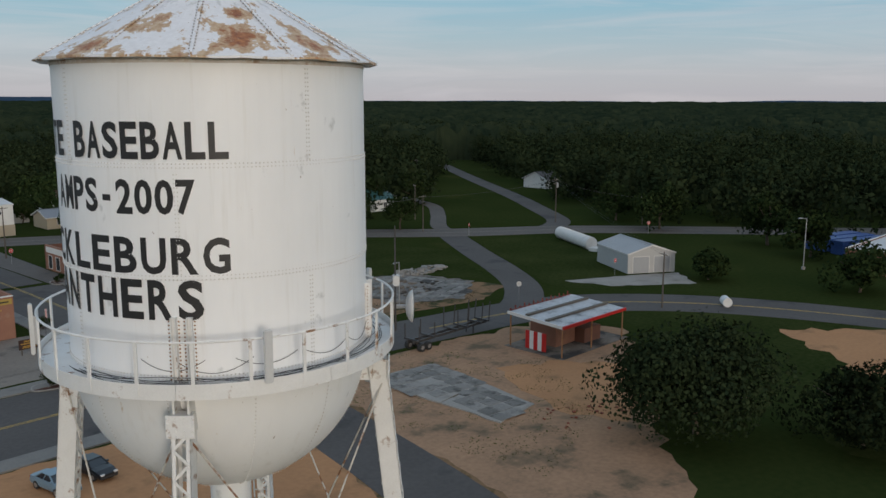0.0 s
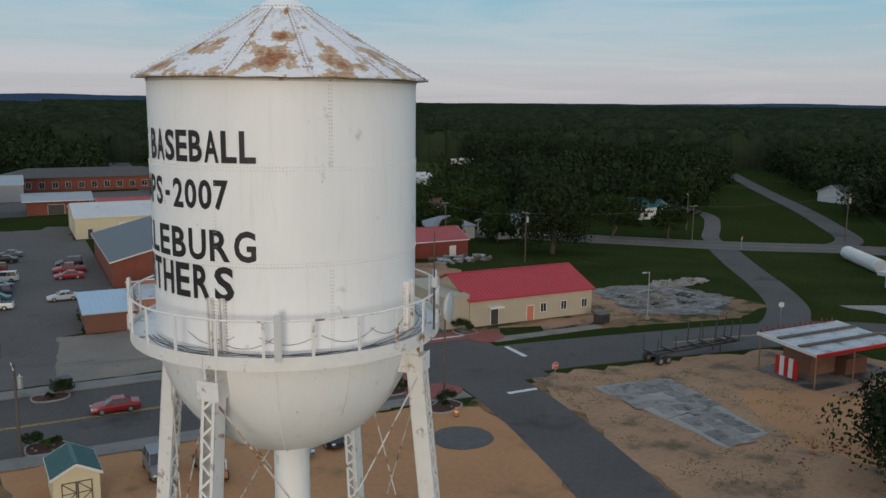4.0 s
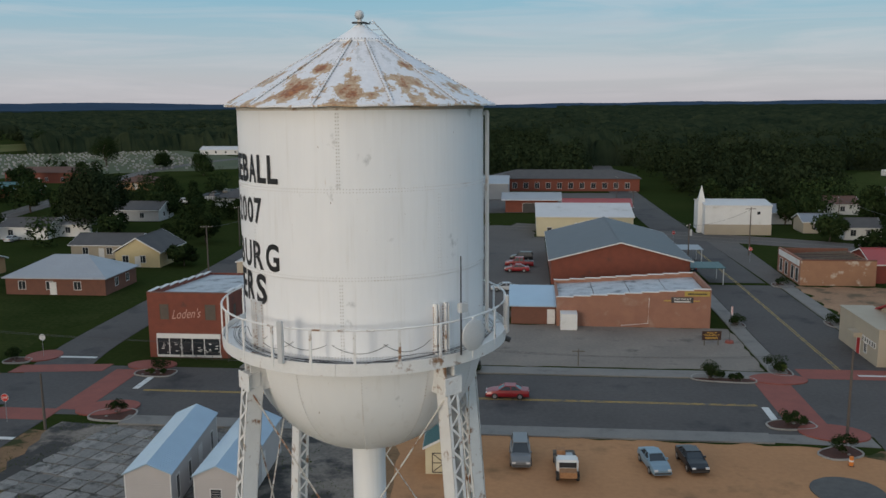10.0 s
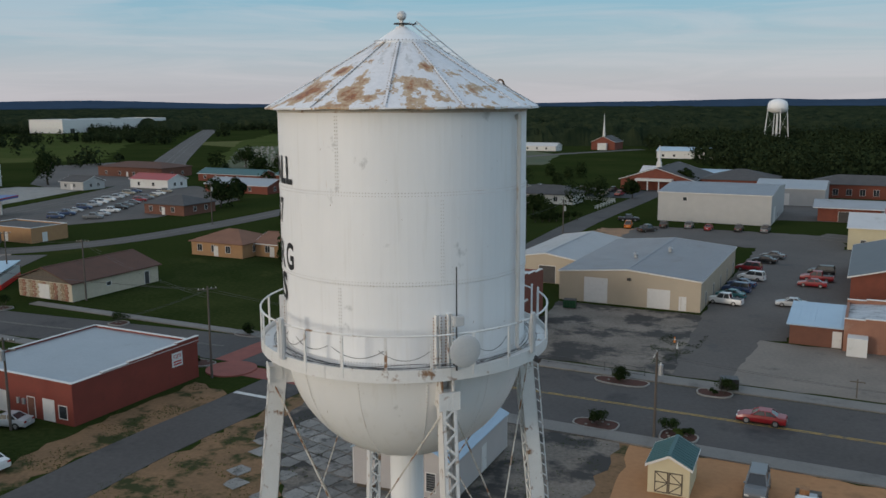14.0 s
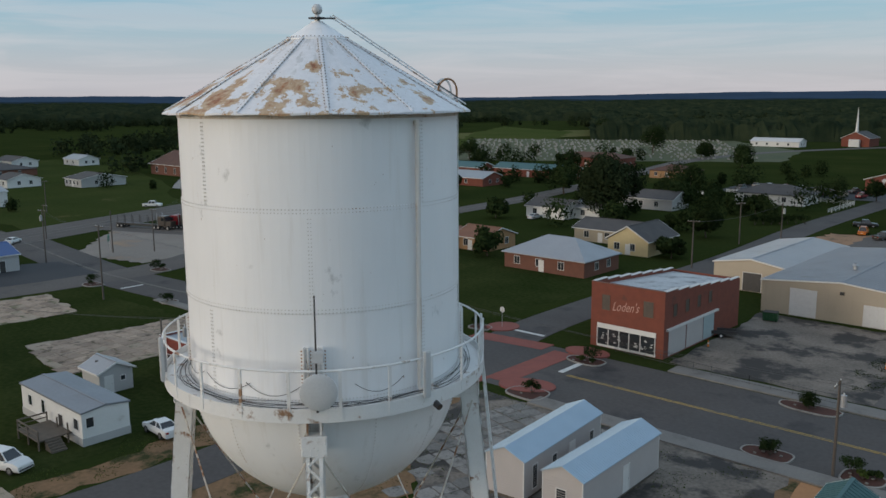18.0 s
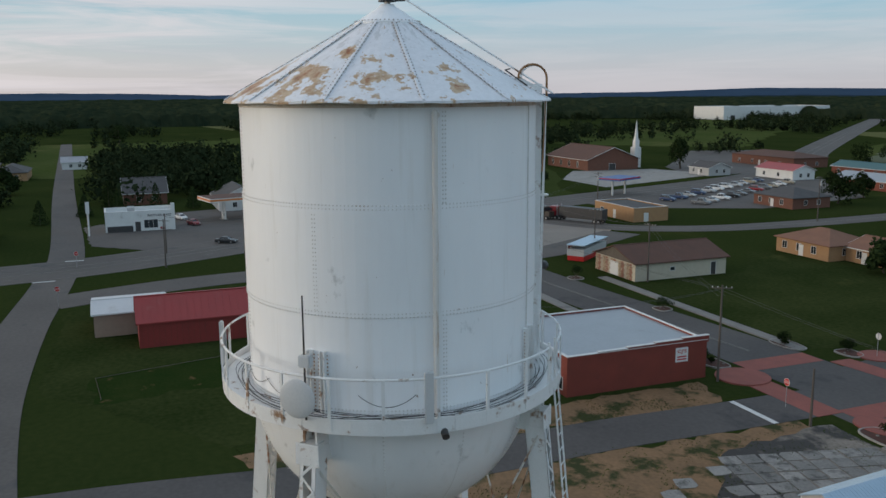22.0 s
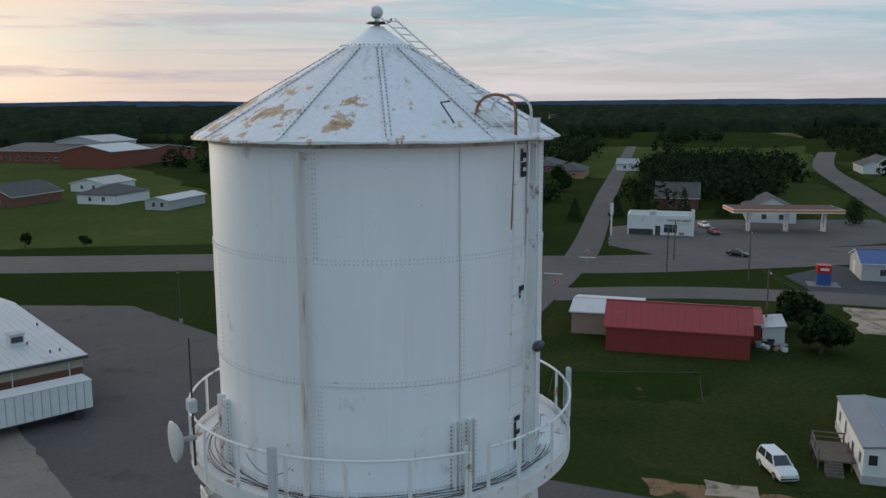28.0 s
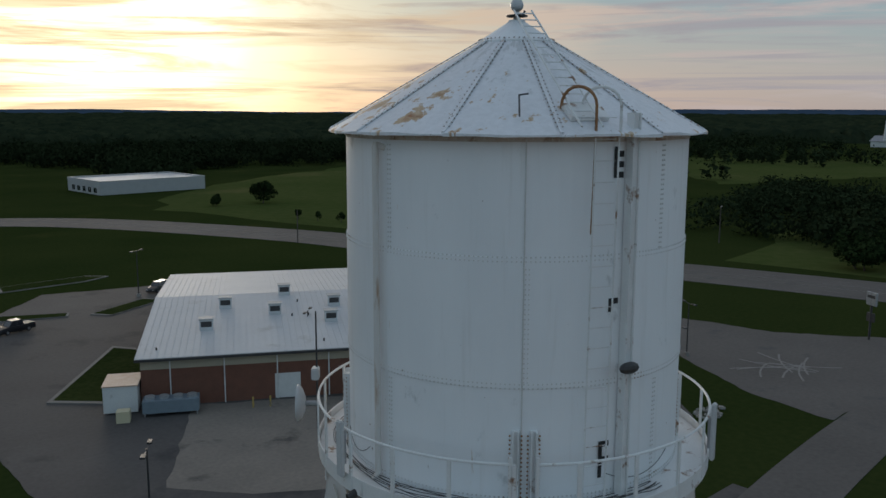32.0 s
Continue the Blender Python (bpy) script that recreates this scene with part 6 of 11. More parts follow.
building("metal_building", "cream metal building with a pale blue-grey roof", "metal building", 6.5, 29, 182, 204, 4.6, "gx", 2.0, M_CREAM, M_RWHITE, 0.3, metal=1.2, doors=[("S", 2.5, 1, 2.1, M_DARK), ("S", 9, 3.2, 3.2, M_TRIM, 8), ("W", 6, 3.0, 3.0, M_TRIM, 8)])
building("shop", "small store with a red metal roof", "shop", 14, 32, 210, 222, 3.6, "gx", 1.6, M_BRICK, M_RREDD, 0.4)
b = building("gabled_hall", "red brick hall with a dark grey metal gable roof", "hall", 8.4, 32.0, 127, 160, 4.2, "gy", 3.2, M_BRICK, M_RCHAR, 0.5, metal=0, doors=[("S", 20.5, 1, 2.1, M_DARK), ("E", 10, 2, 2.4, M_TRIM)])
for y in (131, 150):
    a = thing("entrance_canopy", "green-grey metal entrance canopy on posts beside the brick hall", "canopy", pose(35, y, 0))
    bm = slab([(-3.0, -3), (3.2, -3), (3.2, 3), (-3.0, 3)], 2.9, 3.0)
    for v_ in bm.verts:
        v_.co.z += 0.16 * (3 - abs(v_.co.y))
    part("canopy_roof", bm, M_RGREEN if y < 140 else M_RGREY, a)
    bm = bmesh.new()
    for i in range(9):
        beam(bm, (-3.0 + i * 0.77, -3, 3.02), (-3.0 + i * 0.77, 3, 3.02), 0.06, 0.05)
    part("canopy_seams", bm, M_RGREEN if y < 140 else M_RGREY, a)
    for px, py in ((2.9, -2.7), (2.9, 2.7)):
        part("post", bar((px, py, 0), (px, py, 2.95), 0.08), M_TRIM, a)


# -- orange brick store with a stepped parapet --
def stepped_store():
    x0, x1, y0, y1 = 8.4, 29.6, 98.3, 110.6
    b = thing("stepped_brick_store", "old orange brick store with a stepped parapet and silver roof", "store")
    steps = 9
    for i in range(steps):
        a, c = x0 + (x1 - x0) * i / steps, x0 + (x1 - x0) * (i + 1) / steps
        hh = 4.0 + 1.5 * (i + 1) / steps
        part("wall_step", bx(a, c, y0, y0 + 0.35, 0, hh), M_BRICKO, b)
        part("coping", bx(a - 0.03, c + 0.03, y0 - 0.05, y0 + 0.4, hh, hh + 0.09), M_TRIM, b)
        part("wall_step", bx(a, c, y1 - 0.35, y1, 0, hh), M_BRICKO, b)
        part("coping", bx(a - 0.03, c + 0.03, y1 - 0.4, y1 + 0.05, hh, hh + 0.09), M_TRIM, b)
    part("wall", bx(x0, x0 + 0.35, y0 + 0.35, y1 - 0.35, 0, 3.9), M_BRICKO, b)
    part("wall", bx(x1 - 0.35, x1, y0 + 0.35, y1 - 0.35, 0, 5.7), M_BRICKO, b)
    for i in range(4):
        a, c = x0 + 0.35 + (x1 - x0 - 0.7) * i / 4, x0 + 0.35 + (x1 - x0 - 0.7) * (i + 1) / 4 - 0.1
        bm = bx(a, c, y0 + 0.36, y1 - 0.36, 3.5 + 0.32 * i, 3.62 + 0.32 * i)
        for v_ in bm.verts:
            v_.co.z += (v_.co.x - a) / (c - a) * 0.32
        part("roof_sheet", bm, M_RSILV, b)
    m = face_m("S", x0, x1, y0, y1)
    s = part("sign_board", bx(15.8, 18.8, 3.6, 4.4, 0.0, 0.1, m), M_DARK, b, "black sign board")
    word_on("sign_writing", "THE VAULT", m @ Matrix.Translation((16.1, 4.0, 0.106)), 0.28, M_TRIM, s, 2.4)
    part("sign_bar", bx(16.2, 18.4, 3.7, 3.86, 0.1, 0.106, m), M_TRIM, s)
    s = part("sign_board", bx(17.6, 21.0, 4.55, 5.25, 0.0, 0.1, m), mat("yellow_sign", (0.45, 0.33, 0.07), (0.3, 0.2, 0.05), rough=0.6), b, "yellow and black sign board")
    part("sign_bar", bx(18.0, 20.6, 4.8, 4.98, 0.1, 0.106, m), M_BLACK, s)
    for u in (15.5, 19.4):
        part("key_emblem", bx(u - 0.7, u + 0.3, 3.8, 3.95, 0.0, 0.08, m), mat("brass", (0.45, 0.30, 0.06), (0.36, 0.24, 0.05), rough=0.4), b)
    part("wall_pipe", polybar([m @ Vector((12.8, 4.2, 0.05)), m @ Vector((12.7, 0.6, 0.05)), m @ Vector((9.0, 0.25, 0.05))], 0.04), M_TRIM, b)
    door(b, face_m("E", x0, x1, y0, y1), 5, 2.0, 2.4, M_DARK)
    a = building("brick_annex", "small brick annex with a pale blue metal roof", "annex", 2.0, 8.3, 99.2, 109, 2.6, "shed", 0.8, M_BRICKB, M_RBLUE, 0.4, metal=0.6, doors=[("S", 5.2, 0.95, 2.05, M_TRIM)])
    part("cool_room", bx(8.9, 11.2, 96.0, 98.25, 0, 2.3), M_WSIDE, a, "white walk-in cooler box")


stepped_store()


# -- tan building with a bright red metal roof --
def red_roof_shop():
    x0, x1, y0, y1, h = 49.4, 69.8, 81.2, 94.3, 3.6
    b = building("red_roofed_shop", "tan-walled shop with a bright red metal gable roof", "shop", x0, x1, y0, y1, h, "gx", 2.6, M_BEIGE, M_RRED, 0.35, metal=0.6, trim=False,
                 wins=[("S", 11.5, 1.1, 0.9, 1.2), ("S", 15.0, 1.1, 0.9, 1.2), ("S", 18.6, 1.1, 0.9, 1.2)], doors=[("S", 9.2, 1.1, 2.1, mat("salmon_door", (0.5, 0.17, 0.1), (0.42, 0.15, 0.09), rough=0.5)), ("S", 3.3, 1.2, 2.2, M_DARK)])
    m = face_m("S", x0, x1, y0, y1)
    part("door_hood", bx(2.8, 5.0, 2.45, 2.7, 0, 0.9, m), M_TRIM, b)
    bm = bmesh.new()
    box(bm, 45.4, 49.38, 81.4, 94.1, 0, 4.5)
    part("front_block", bm, M_BEIGE, b)
    part("front_coping", bx(45.3, 49.45, 81.3, 94.2, 4.5, 4.6), M_BEIGE, b)
    mw = face_m("W", 45.4, 49, 81.4, 94.1)
    door(b, mw, 6.2, 1.1, 2.1, M_REDS)
    for i in range(6):
        window(b, mw, 7.9 + i * 0.72, 2.1, 0.42, 0.55, cols=1)
    part("porch_box", bx(5.6, 7.7, 2.3, 2.9, 0, 1.0, mw), M_BEIGE, b)
    for u in (8.6,):
        window(b, mw, u, 0.8, 0.8, 1.1)


red_roof_shop()


# -- roofless brick ruin and the red shed behind it --
def ruin():
    b = thing("ruined_store", "roofless old brick store with peeling white paint on its side wall", "ruin")
    x0, x1, y0, y1 = 50.8, 63.2, 128.6, 142
    part("side_wall", bx(x0, x1, y0, y0 + 0.35, 0, 4.3), mat("peeling_brick", (0.34, 0.19, 0.11), (0.27, 0.14, 0.085), rough=0.9, scale=0.8, fine=10, stain=(0.48, 0.40, 0.32), stain_at=(0.55, 0.62), stain_scale=0.35), b)
    m = face_m("S", x0, x1, y0, y1)
    part("brick_cap", bx(0, x1 - x0, 4.3, 4.5, -0.3, 0.05, m), M_BRICKB, b)
    part("back_wall", bx(x1 - 0.35, x1, y0 + 0.35, y1, 0, 3.9), M_BRICKO, b)
    part("back_wall", bx(x0, x1, y1, y1 + 0.35, 0, 4.3), M_BRICKB, b)
    part("front_wall", bx(x0, x0 + 0.35, y0 + 0.35, y1, 0, 4.5), M_BRICKO, b)
    mw = face_m("W", x0, x1, y0, y1)
    part("front_band", bx(0.5, 12.5, 3.2, 4.2, 0, 0.1, mw), M_WSIDE, b, "white painted sign band")
    for u in (1.2, 4.4, 8.0, 10.6):
        window(b, mw, u, 0.4, 1.6, 2.3, cols=1)
    part("inner_roof", bx(x0 + 0.35, x1 - 0.35, y0 + 0.35, y1, 3.0, 3.2), mat("charred_roof", (0.10, 0.045, 0.035), (0.04, 0.03, 0.03), rough=0.95, scale=0.6), b)
    for i in range(7):
        bm = bmesh.new()
        beam(bm, (x0 + 0.6, y0 + 1 + i * 1.8, 3.4 + 0.2 * (i % 3)), (x1 - 0.6, y0 + 1.6 + i * 1.8, 3.9), 0.2, 0.25)
        part("broken_rafter", bm, M_WOOD, b)
    building("red_shed", "dark red metal shed with a rusty red roof", "shed", 63.4, 76, 131, 142, 3.2, "gx", 2.0, M_REDP, M_RREDD, 0.3, doors=[("S", 8.5, 1.3, 2.1, M_TRIM)])
    rnd = random.Random(8)
    rub = thing("rubble_pile", "grey rubble and broken boards on the ground", "rubble")
    for i in range(45):
        p = (rnd.uniform(66, 78), rnd.uniform(124, 129.5), 0)
        bm = bx(-0.7, 0.7, -0.4, 0.4, 0, rnd.uniform(0.2, 0.8), Matrix.Translation(p) @ Matrix.Rotation(rnd.uniform(0, 3), 4, "Z") @ Matrix.Rotation(rnd.uniform(-0.4, 0.4), 4, "X"))
        part("rubble_piece", bm, (M_CONC, M_WOOD, M_GALV)[i % 3], rub)


ruin()


# -- white church with a small steeple --
def white_church():
    x0, x1, y0, y1, h = 46.2, 61.5, 186.5, 200, 6.9
    b = building("white_church", "two-storey white church hall with a small steeple and tan block base", "church", x0, x1, y0, y1, h, "gx", 0.8, M_WSIDE, M_RWHITE, 0.15, wins=[("S", 12, 4.9, 0.7, 0.7, 1)], doors=[("S", 9.5, 1.2, 2.0, M_DARK)])
    part("block_base", bx(-0.1, 15.4, 0, 2.5, 0, 0.1, face_m("S", x0, x1, y0, y1)), M_BEIGE, b)
    st = part("steeple", bx(45.2, 46.8, 190, 191.6, 0, 8.2), M_WSIDE, b)
    bm = bmesh.new()
    bmesh.ops.create_cone(bm, segments=4, radius1=1.0, radius2=0.05, depth=3.2, cap_ends=True, matrix=Matrix.Translation((46, 190.8, 9.8)) @ Matrix.Rotation(radians(45), 4, "Z"))
    part("spire", bm, M_WSIDE, st)


white_church()


# -- flat-roofed red shop with a sign --
def red_shop():
    x0, x1, y0, y1, h = -74.4, -58.0, 37.3, 54.8, 4.1
    b = building("red_block_shop", "single-storey red painted shop with a low grey metal roof", "shop", x0, x1, y0, y1, h, "flat", 0, M_REDP, M_RGREY, parapet=0.25,
                 doors=[("S", 5.2, 1.8, 2.2, M_TRIM), ("S", 12.2, 1.5, 2.2, M_TRIM), ("S", 9.9, 1.0, 2.1, M_BRICKB), ("S", 1.2, 1.2, 2.3, M_WOOD)], wins=[("S", 14.4, 0.6, 1.1, 1.3, 1)])
    m = face_m("E", x0, x1, y0, y1)
    s = part("sign_board", bx(13.4, 15.0, 2.2, 3.8, 0, 0.06, m), M_TRIM, b, "white square sign with red letters")
    word_on("sign_writing", "CJ'S", m @ Matrix.Translation((13.6, 3.1, 0.066)), 0.5, M_REDS, s, 1.2)
    for z in (2.4, 2.7):
        part("sign_bar", bx(13.6, 14.8, z, z + 0.16, 0.06, 0.066, m), M_REDS, s)
    for i in range(5):
        zz = h + 0.25 + 0.12 * i
        part("stepped_parapet", bx(x1 - 0.28, x1 + 0.05, y0 + 0.2 + i * 3.5, y0 + 0.2 + (i + 1) * 3.5, h, zz), M_REDP, b)
        part("parapet_cap", bx(x1 - 0.32, x1 + 0.09, y0 + 0.2 + i * 3.5, y0 + 0.25 + (i + 1) * 3.5, zz, zz + 0.07), M_TRIM, b)
    ms = face_m("S", x0, x1, y0, y1)
    for u in (4.2, 8.4, 9.2):
        part("meter_box", bx(u, u + 0.35, 1.3, 1.9, 0, 0.2, ms), M_GALV, b)


red_shop()


# -- low brown-roofed hall with a fieldstone front --
def stone_front_hall():
    x0, x1, y0, y1, h = -115.3, -102.8, 75.4, 94.0, 2.9
    b = building("stone_front_hall", "low cream hall with brown shingle roof and fieldstone front", "hall", x0, x1, y0, y1, h, "gy", 2.2, mat("cream_block", (0.55, 0.49, 0.38), (0.45, 0.40, 0.31), rough=0.8), M_RBROWN, 0.5, trim=False,
                 wins=[("E", 7.0, 1.4, 0.9, 0.6, 1)], doors=[("E", 15.4, 1.0, 2.2, M_DARK), ("S", 4.8, 2.4, 2.3, M_TRIM)])
    m = face_m("S", x0, x1, y0, y1)
    rnd = random.Random(4)
    for i in range(15):
        for j in range(7):
            u, z = 0.05 + i * 0.83 + (j % 2) * 0.2, 0.05 + j * 0.4
            if 4.6 < u + 0.4 < 7.6 and z < 2.4:
                continue
            if u + 0.75 > 12.4:
                continue
            part("stone", bx(u, u + rnd.uniform(0.6, 0.78), z, z + rnd.uniform(0.30, 0.37), 0, rnd.uniform(0.05, 0.12), m), (M_STONE, M_BRICKO, M_BEIGE)[(i * 7 + j * 3) % 3], b)
    part("gable_board", pydata("gable_board", [m @ Vector(p) for p in ((0, 2.92, 0.03), (12.5, 2.92, 0.03), (6.25, 5.0, 0.03))], [(0, 1, 2)]), M_WOOD, b)


stone_front_hall()

# -- houses --
HOUSES = (
    # label, category, x0, x1, y0, y1, h, roof, rise, wall, roof material, windows on the street side
    ("red brick bungalow with a grey metal roof and white porch column", -83, -65.5, 113, 124.5, 2.8, "hip", 3.0, M_BRICKB, M_RGREY, 3),
    ("orange brick ranch house with a brown shingle roof", -117, -103.5, 118, 129, 2.8, "hip", 2.2, M_BRICKT, M_RTAN, 3),
    ("brown shingled rear wing of the ranch house", -103.4, -95, 122, 132, 2.6, "gx", 1.8, M_BRICKT, M_RTAN, 1),
    ("yellow cottage with a black shingle gable roof", -76, -67, 138, 150, 2.9, "gy", 2.8, M_YELS, M_RDARK, 2),
    ("tan house with a dark low gable roof", -90, -76.5, 147, 157, 2.7, "gx", 1.8, M_BEIGE, M_RDARK, 2),
    ("white garage with twin doors and a grey roof", -121, -109, 171, 180, 2.8, "gx", 1.8, M_WSIDE, M_RDARK, 2),
    ("white house with a grey metal roof", -110, -101, 176, 186, 2.8, "gx", 1.8, M_WSIDE, M_RGREY, 1),
    ("brick ranch house with a grey roof", -206, -178, 222, 234, 2.8, "gx", 2.0, M_BRICK, M_RGREY, 3),
    ("small white shed house", -209, -202, 226, 232, 2.5, "gx", 1.4, M_WSIDE, M_RGREY, 1),
    ("brick office with a dark hip roof", -178, -163, 165, 178, 2.9, "hip", 2.2, M_BRICKB, M_RDARK, 3),
    ("white store with a red metal roof", -243, -224, 222, 232, 3.2, "gx", 2.0, M_WSIDE, M_RREDD, 2),
    ("long brick apartment row with a green roof", -240, -208, 256, 266, 2.9, "gx", 2.0, M_BRICK, M_RGREEN, 5),
    ("long brick apartment row with a green roof", -205, -168, 262, 272, 2.9, "gx", 2.0, M_BRICK, M_RGREEN, 5),
    ("red brick hall with a low brown roof", -212, -180, 318, 332, 4.2, "hip", 2.0, M_BRICK, M_RBROWN, 4),
    ("long house with a dark blue roof", -118, -96, 204, 214, 2.9, "gx", 2.0, M_GSIDE, M_RDARK, 4),
    ("white house with a dark hip roof and porch", -92, -72, 236, 248, 2.9, "hip", 2.4, M_WSIDE, M_RDARK, 3),
    ("tan house with a brown roof", -150, -134, 290, 302, 2.8, "hip", 2.2, M_BRICKT, M_RBROWN, 3),
    ("white house with a pale grey roof", -74, -58, 330, 342, 3.2, "gx", 2.2, M_WSIDE, M_RWHITE, 3),
    ("blue-grey house with a pale roof", -54, -38, 330, 340, 2.8, "gx", 2.0, M_GSIDE, M_RBLUE, 2),
    ("white house far beyond the cemetery", -206, -176, 520, 532, 3.0, "gx", 2.0, M_WSIDE, M_RWHITE, 4),
    ("long white house beyond the church", -100, -66, 474, 490, 4.0, "gx", 2.0, M_WSIDE, M_RBLUE, 5),
    ("cottage with a pale metal roof", 60, 72, 206, 216, 2.8, "gx", 1.8, M_GSIDE, M_RGREYD, 1),
    ("low beige house with a grey metal roof", 70, 78, 190, 198, 2.6, "gx", 1.6, M_BEIGE, M_RGREYD, 1),
    ("white house with a grey shingle roof", 76, 84, 180, 188, 2.7, "gx", 1.8, M_WSIDE, M_RDARK, 2),
    ("white house with a rusty roof", 84, 96, 226, 236, 2.8, "gx", 1.8, M_WSIDE, M_RBROWN, 2),
    ("grey house with a weathered metal roof among trees", 77, 88, 150, 158, 2.8, "hip", 2.0, M_GSIDE, M_RGREYD, 2),
    ("grey house with a weathered roof among trees", 92, 110, 146, 156, 2.8, "gx", 2.0, M_GSIDE, M_RGREYD, 3),
    ("brown house in the woods", 90, 98, 184, 192, 2.8, "gx", 1.8, M_BRICKB, M_RBROWN, 1),
    ("white house with a green roof in the woods", 141, 153, 160, 170, 3.0, "gx", 2.4, M_WSIDE, M_RGREEN, 3),
    ("white house in the woods by the road", 228, 240, 164, 174, 3.0, "gx", 2.4, M_WSIDE, M_RDARK, 2),
    ("white farm shed on the hill", 120, 132, 262, 270, 3.0, "gx", 1.8, M_WSIDE, M_RWHITE, 1),
    ("dark-roofed brick ranch house", -394, -366, -62, -48, 3.0, "hip", 2.8, M_BRICKB, M_RDARK, 4),
    ("tan house with a brown roof", -362, -340, -46, -34, 3.0, "hip", 2.6, M_BRICKT, M_RDARK, 3),
    ("white cottage under a big tree", -200, -188, -40, -30, 3.0, "gx", 2.4, M_WSIDE, M_RGREY, 2),
    ("white shed by the road", -396, -386, -24, -14, 3.0, "gy", 2.2, M_WSIDE, M_RGREY, 1),
    ("white ranch house in a field", -264, -246, -206, -192, 2.8, "gx", 1.8, M_WSIDE, M_RGREY, 3),
    ("house with a dark shingle roof", -232, -214, -178, -164, 3.0, "hip", 2.6, M_WSIDE, M_RDARK, 2),
    ("grey mobile home with a pale roof", -226, -206, -148, -140, 2.8, "gx", 1.0, M_GSIDE, M_RWHITE, 4),
    ("dark brick house with a steep shingle roof", -222, -200, -206, -190, 3.0, "gx", 3.6, M_BRICKB, M_RDARK, 3),
    ("white ranch house with a dark roof", -318, -306, 111, 123, 2.8, "gx", 2.0, M_WSIDE, M_RDARK, 3),
    ("brick ranch house with white gables", -376, -354, 120, 142, 2.8, "hip", 2.4, M_BRICKB, M_RDARK, 4),
    ("brick ranch house with white gables", -374, -361, 108, 118, 2.8, "hip", 2.4, M_BRICKB, M_RDARK, 3),
    ("long grey house with a dark roof", -300, -287, 129, 146, 2.8, "gx", 1.8, M_GSIDE, M_RDARK, 4),
    ("white house on the hill", -420, -400, 150, 162, 2.8, "gx", 2.0, M_WSIDE, M_RDARK, 3),
    ("white house on the hill", -404, -388, 176, 186, 2.8, "gx", 2.0, M_WSIDE, M_RGREY, 2),
    ("white house with arched porch and steep dark roof", -414, -392, 80, 98, 3.2, "gx", 4.0, M_WSIDE, M_RDARK, 3),
    ("white gabled house with dark roof", -240, -222, 22, 34, 3.0, "gx", 3.2, M_WSIDE, M_RDARK, 3),
    ("brown house with a brick gable", -262, -246, -2, 10, 3.2, "gy", 4.0, M_BRICKB, M_RDARK, 2),
    ("low brick store with brown roof", -300, -262, 258, 276, 4.0, "hip", 2.0, M_BRICKB, M_RBROWN, 4),
    ("small grey house with a dark roof", -262, -250, 206, 216, 2.8, "gx", 2.0, M_GSIDE, M_RDARK, 2),
)
for lab, x0, x1, y0, y1, h, rf, rh, wl_, rm, nw in HOUSES:
    L = x1 - x0
    wins = [("S", L * (i + 0.6) / (nw + 0.6) - 0.6, 0.95, 1.2, 1.35, 2) for i in range(nw)] + [("E", (y1 - y0) * 0.3, 1.0, 1.1, 1.3, 2), ("E", (y1 - y0) * 0.65, 1.0, 1.1, 1.3, 2)]
    building("house", lab, "house", x0, x1, y0, y1, h, rf, rh, wl_, rm, 0.45, wins, [("S", L * 0.45, 1.0, 2.05, M_TRIM)], group="houses of the town")

# ---- more buildings ----
def garage():
    m = Matrix.Translation((120.5, 64.5, 0)) @ Matrix.Rotation(math.atan2(-4.7, 7.8), 4, "Z")
    b = building("metal_garage", "grey metal garage with two roller doors and a low gable roof", "garage", 0, 9.2, 0, 12.5, 3.4, "gy", 1.5, M_GSIDE, M_RGREY, 0.15, m=m, metal=0.9,
                 doors=[("S", 1.0, 3.1, 2.9, M_RGREY, 9), ("S", 5.1, 3.1, 2.9, M_RGREY, 9)])
    ribs(b, face_m("W", 0, 9.2, 0, 12.5), 0, 12.5, 0.1, 3.3, 0.9, M_GSIDE)
    t = thing("culvert_pipe", "long white ribbed pipe lying on the grass", "pipe")
    a, c = Vector((144.8, 97, 1.3)), Vector((136.7, 83.2, 1.3))
    part("barrel", bar(a, c, 1.3, n=20), M_WSIDE, t)
    for i in range(12):
        p = a.lerp(c, (i + 0.5) / 12)
        d = (c - a).normalized() * 0.12
        part("rib", bar(p - d, p + d, 1.36, n=20), M_WSIDE, t)
    bm = bmesh.new()
    box(bm, 135.4, 137.8, 81.2, 83.0, 0, 0.7)
    box(bm, 136.0, 138.4, 80.4, 81.4, 0, 0.35)
    part("tarpaulin", bm, M_WSIDE, t)


garage()


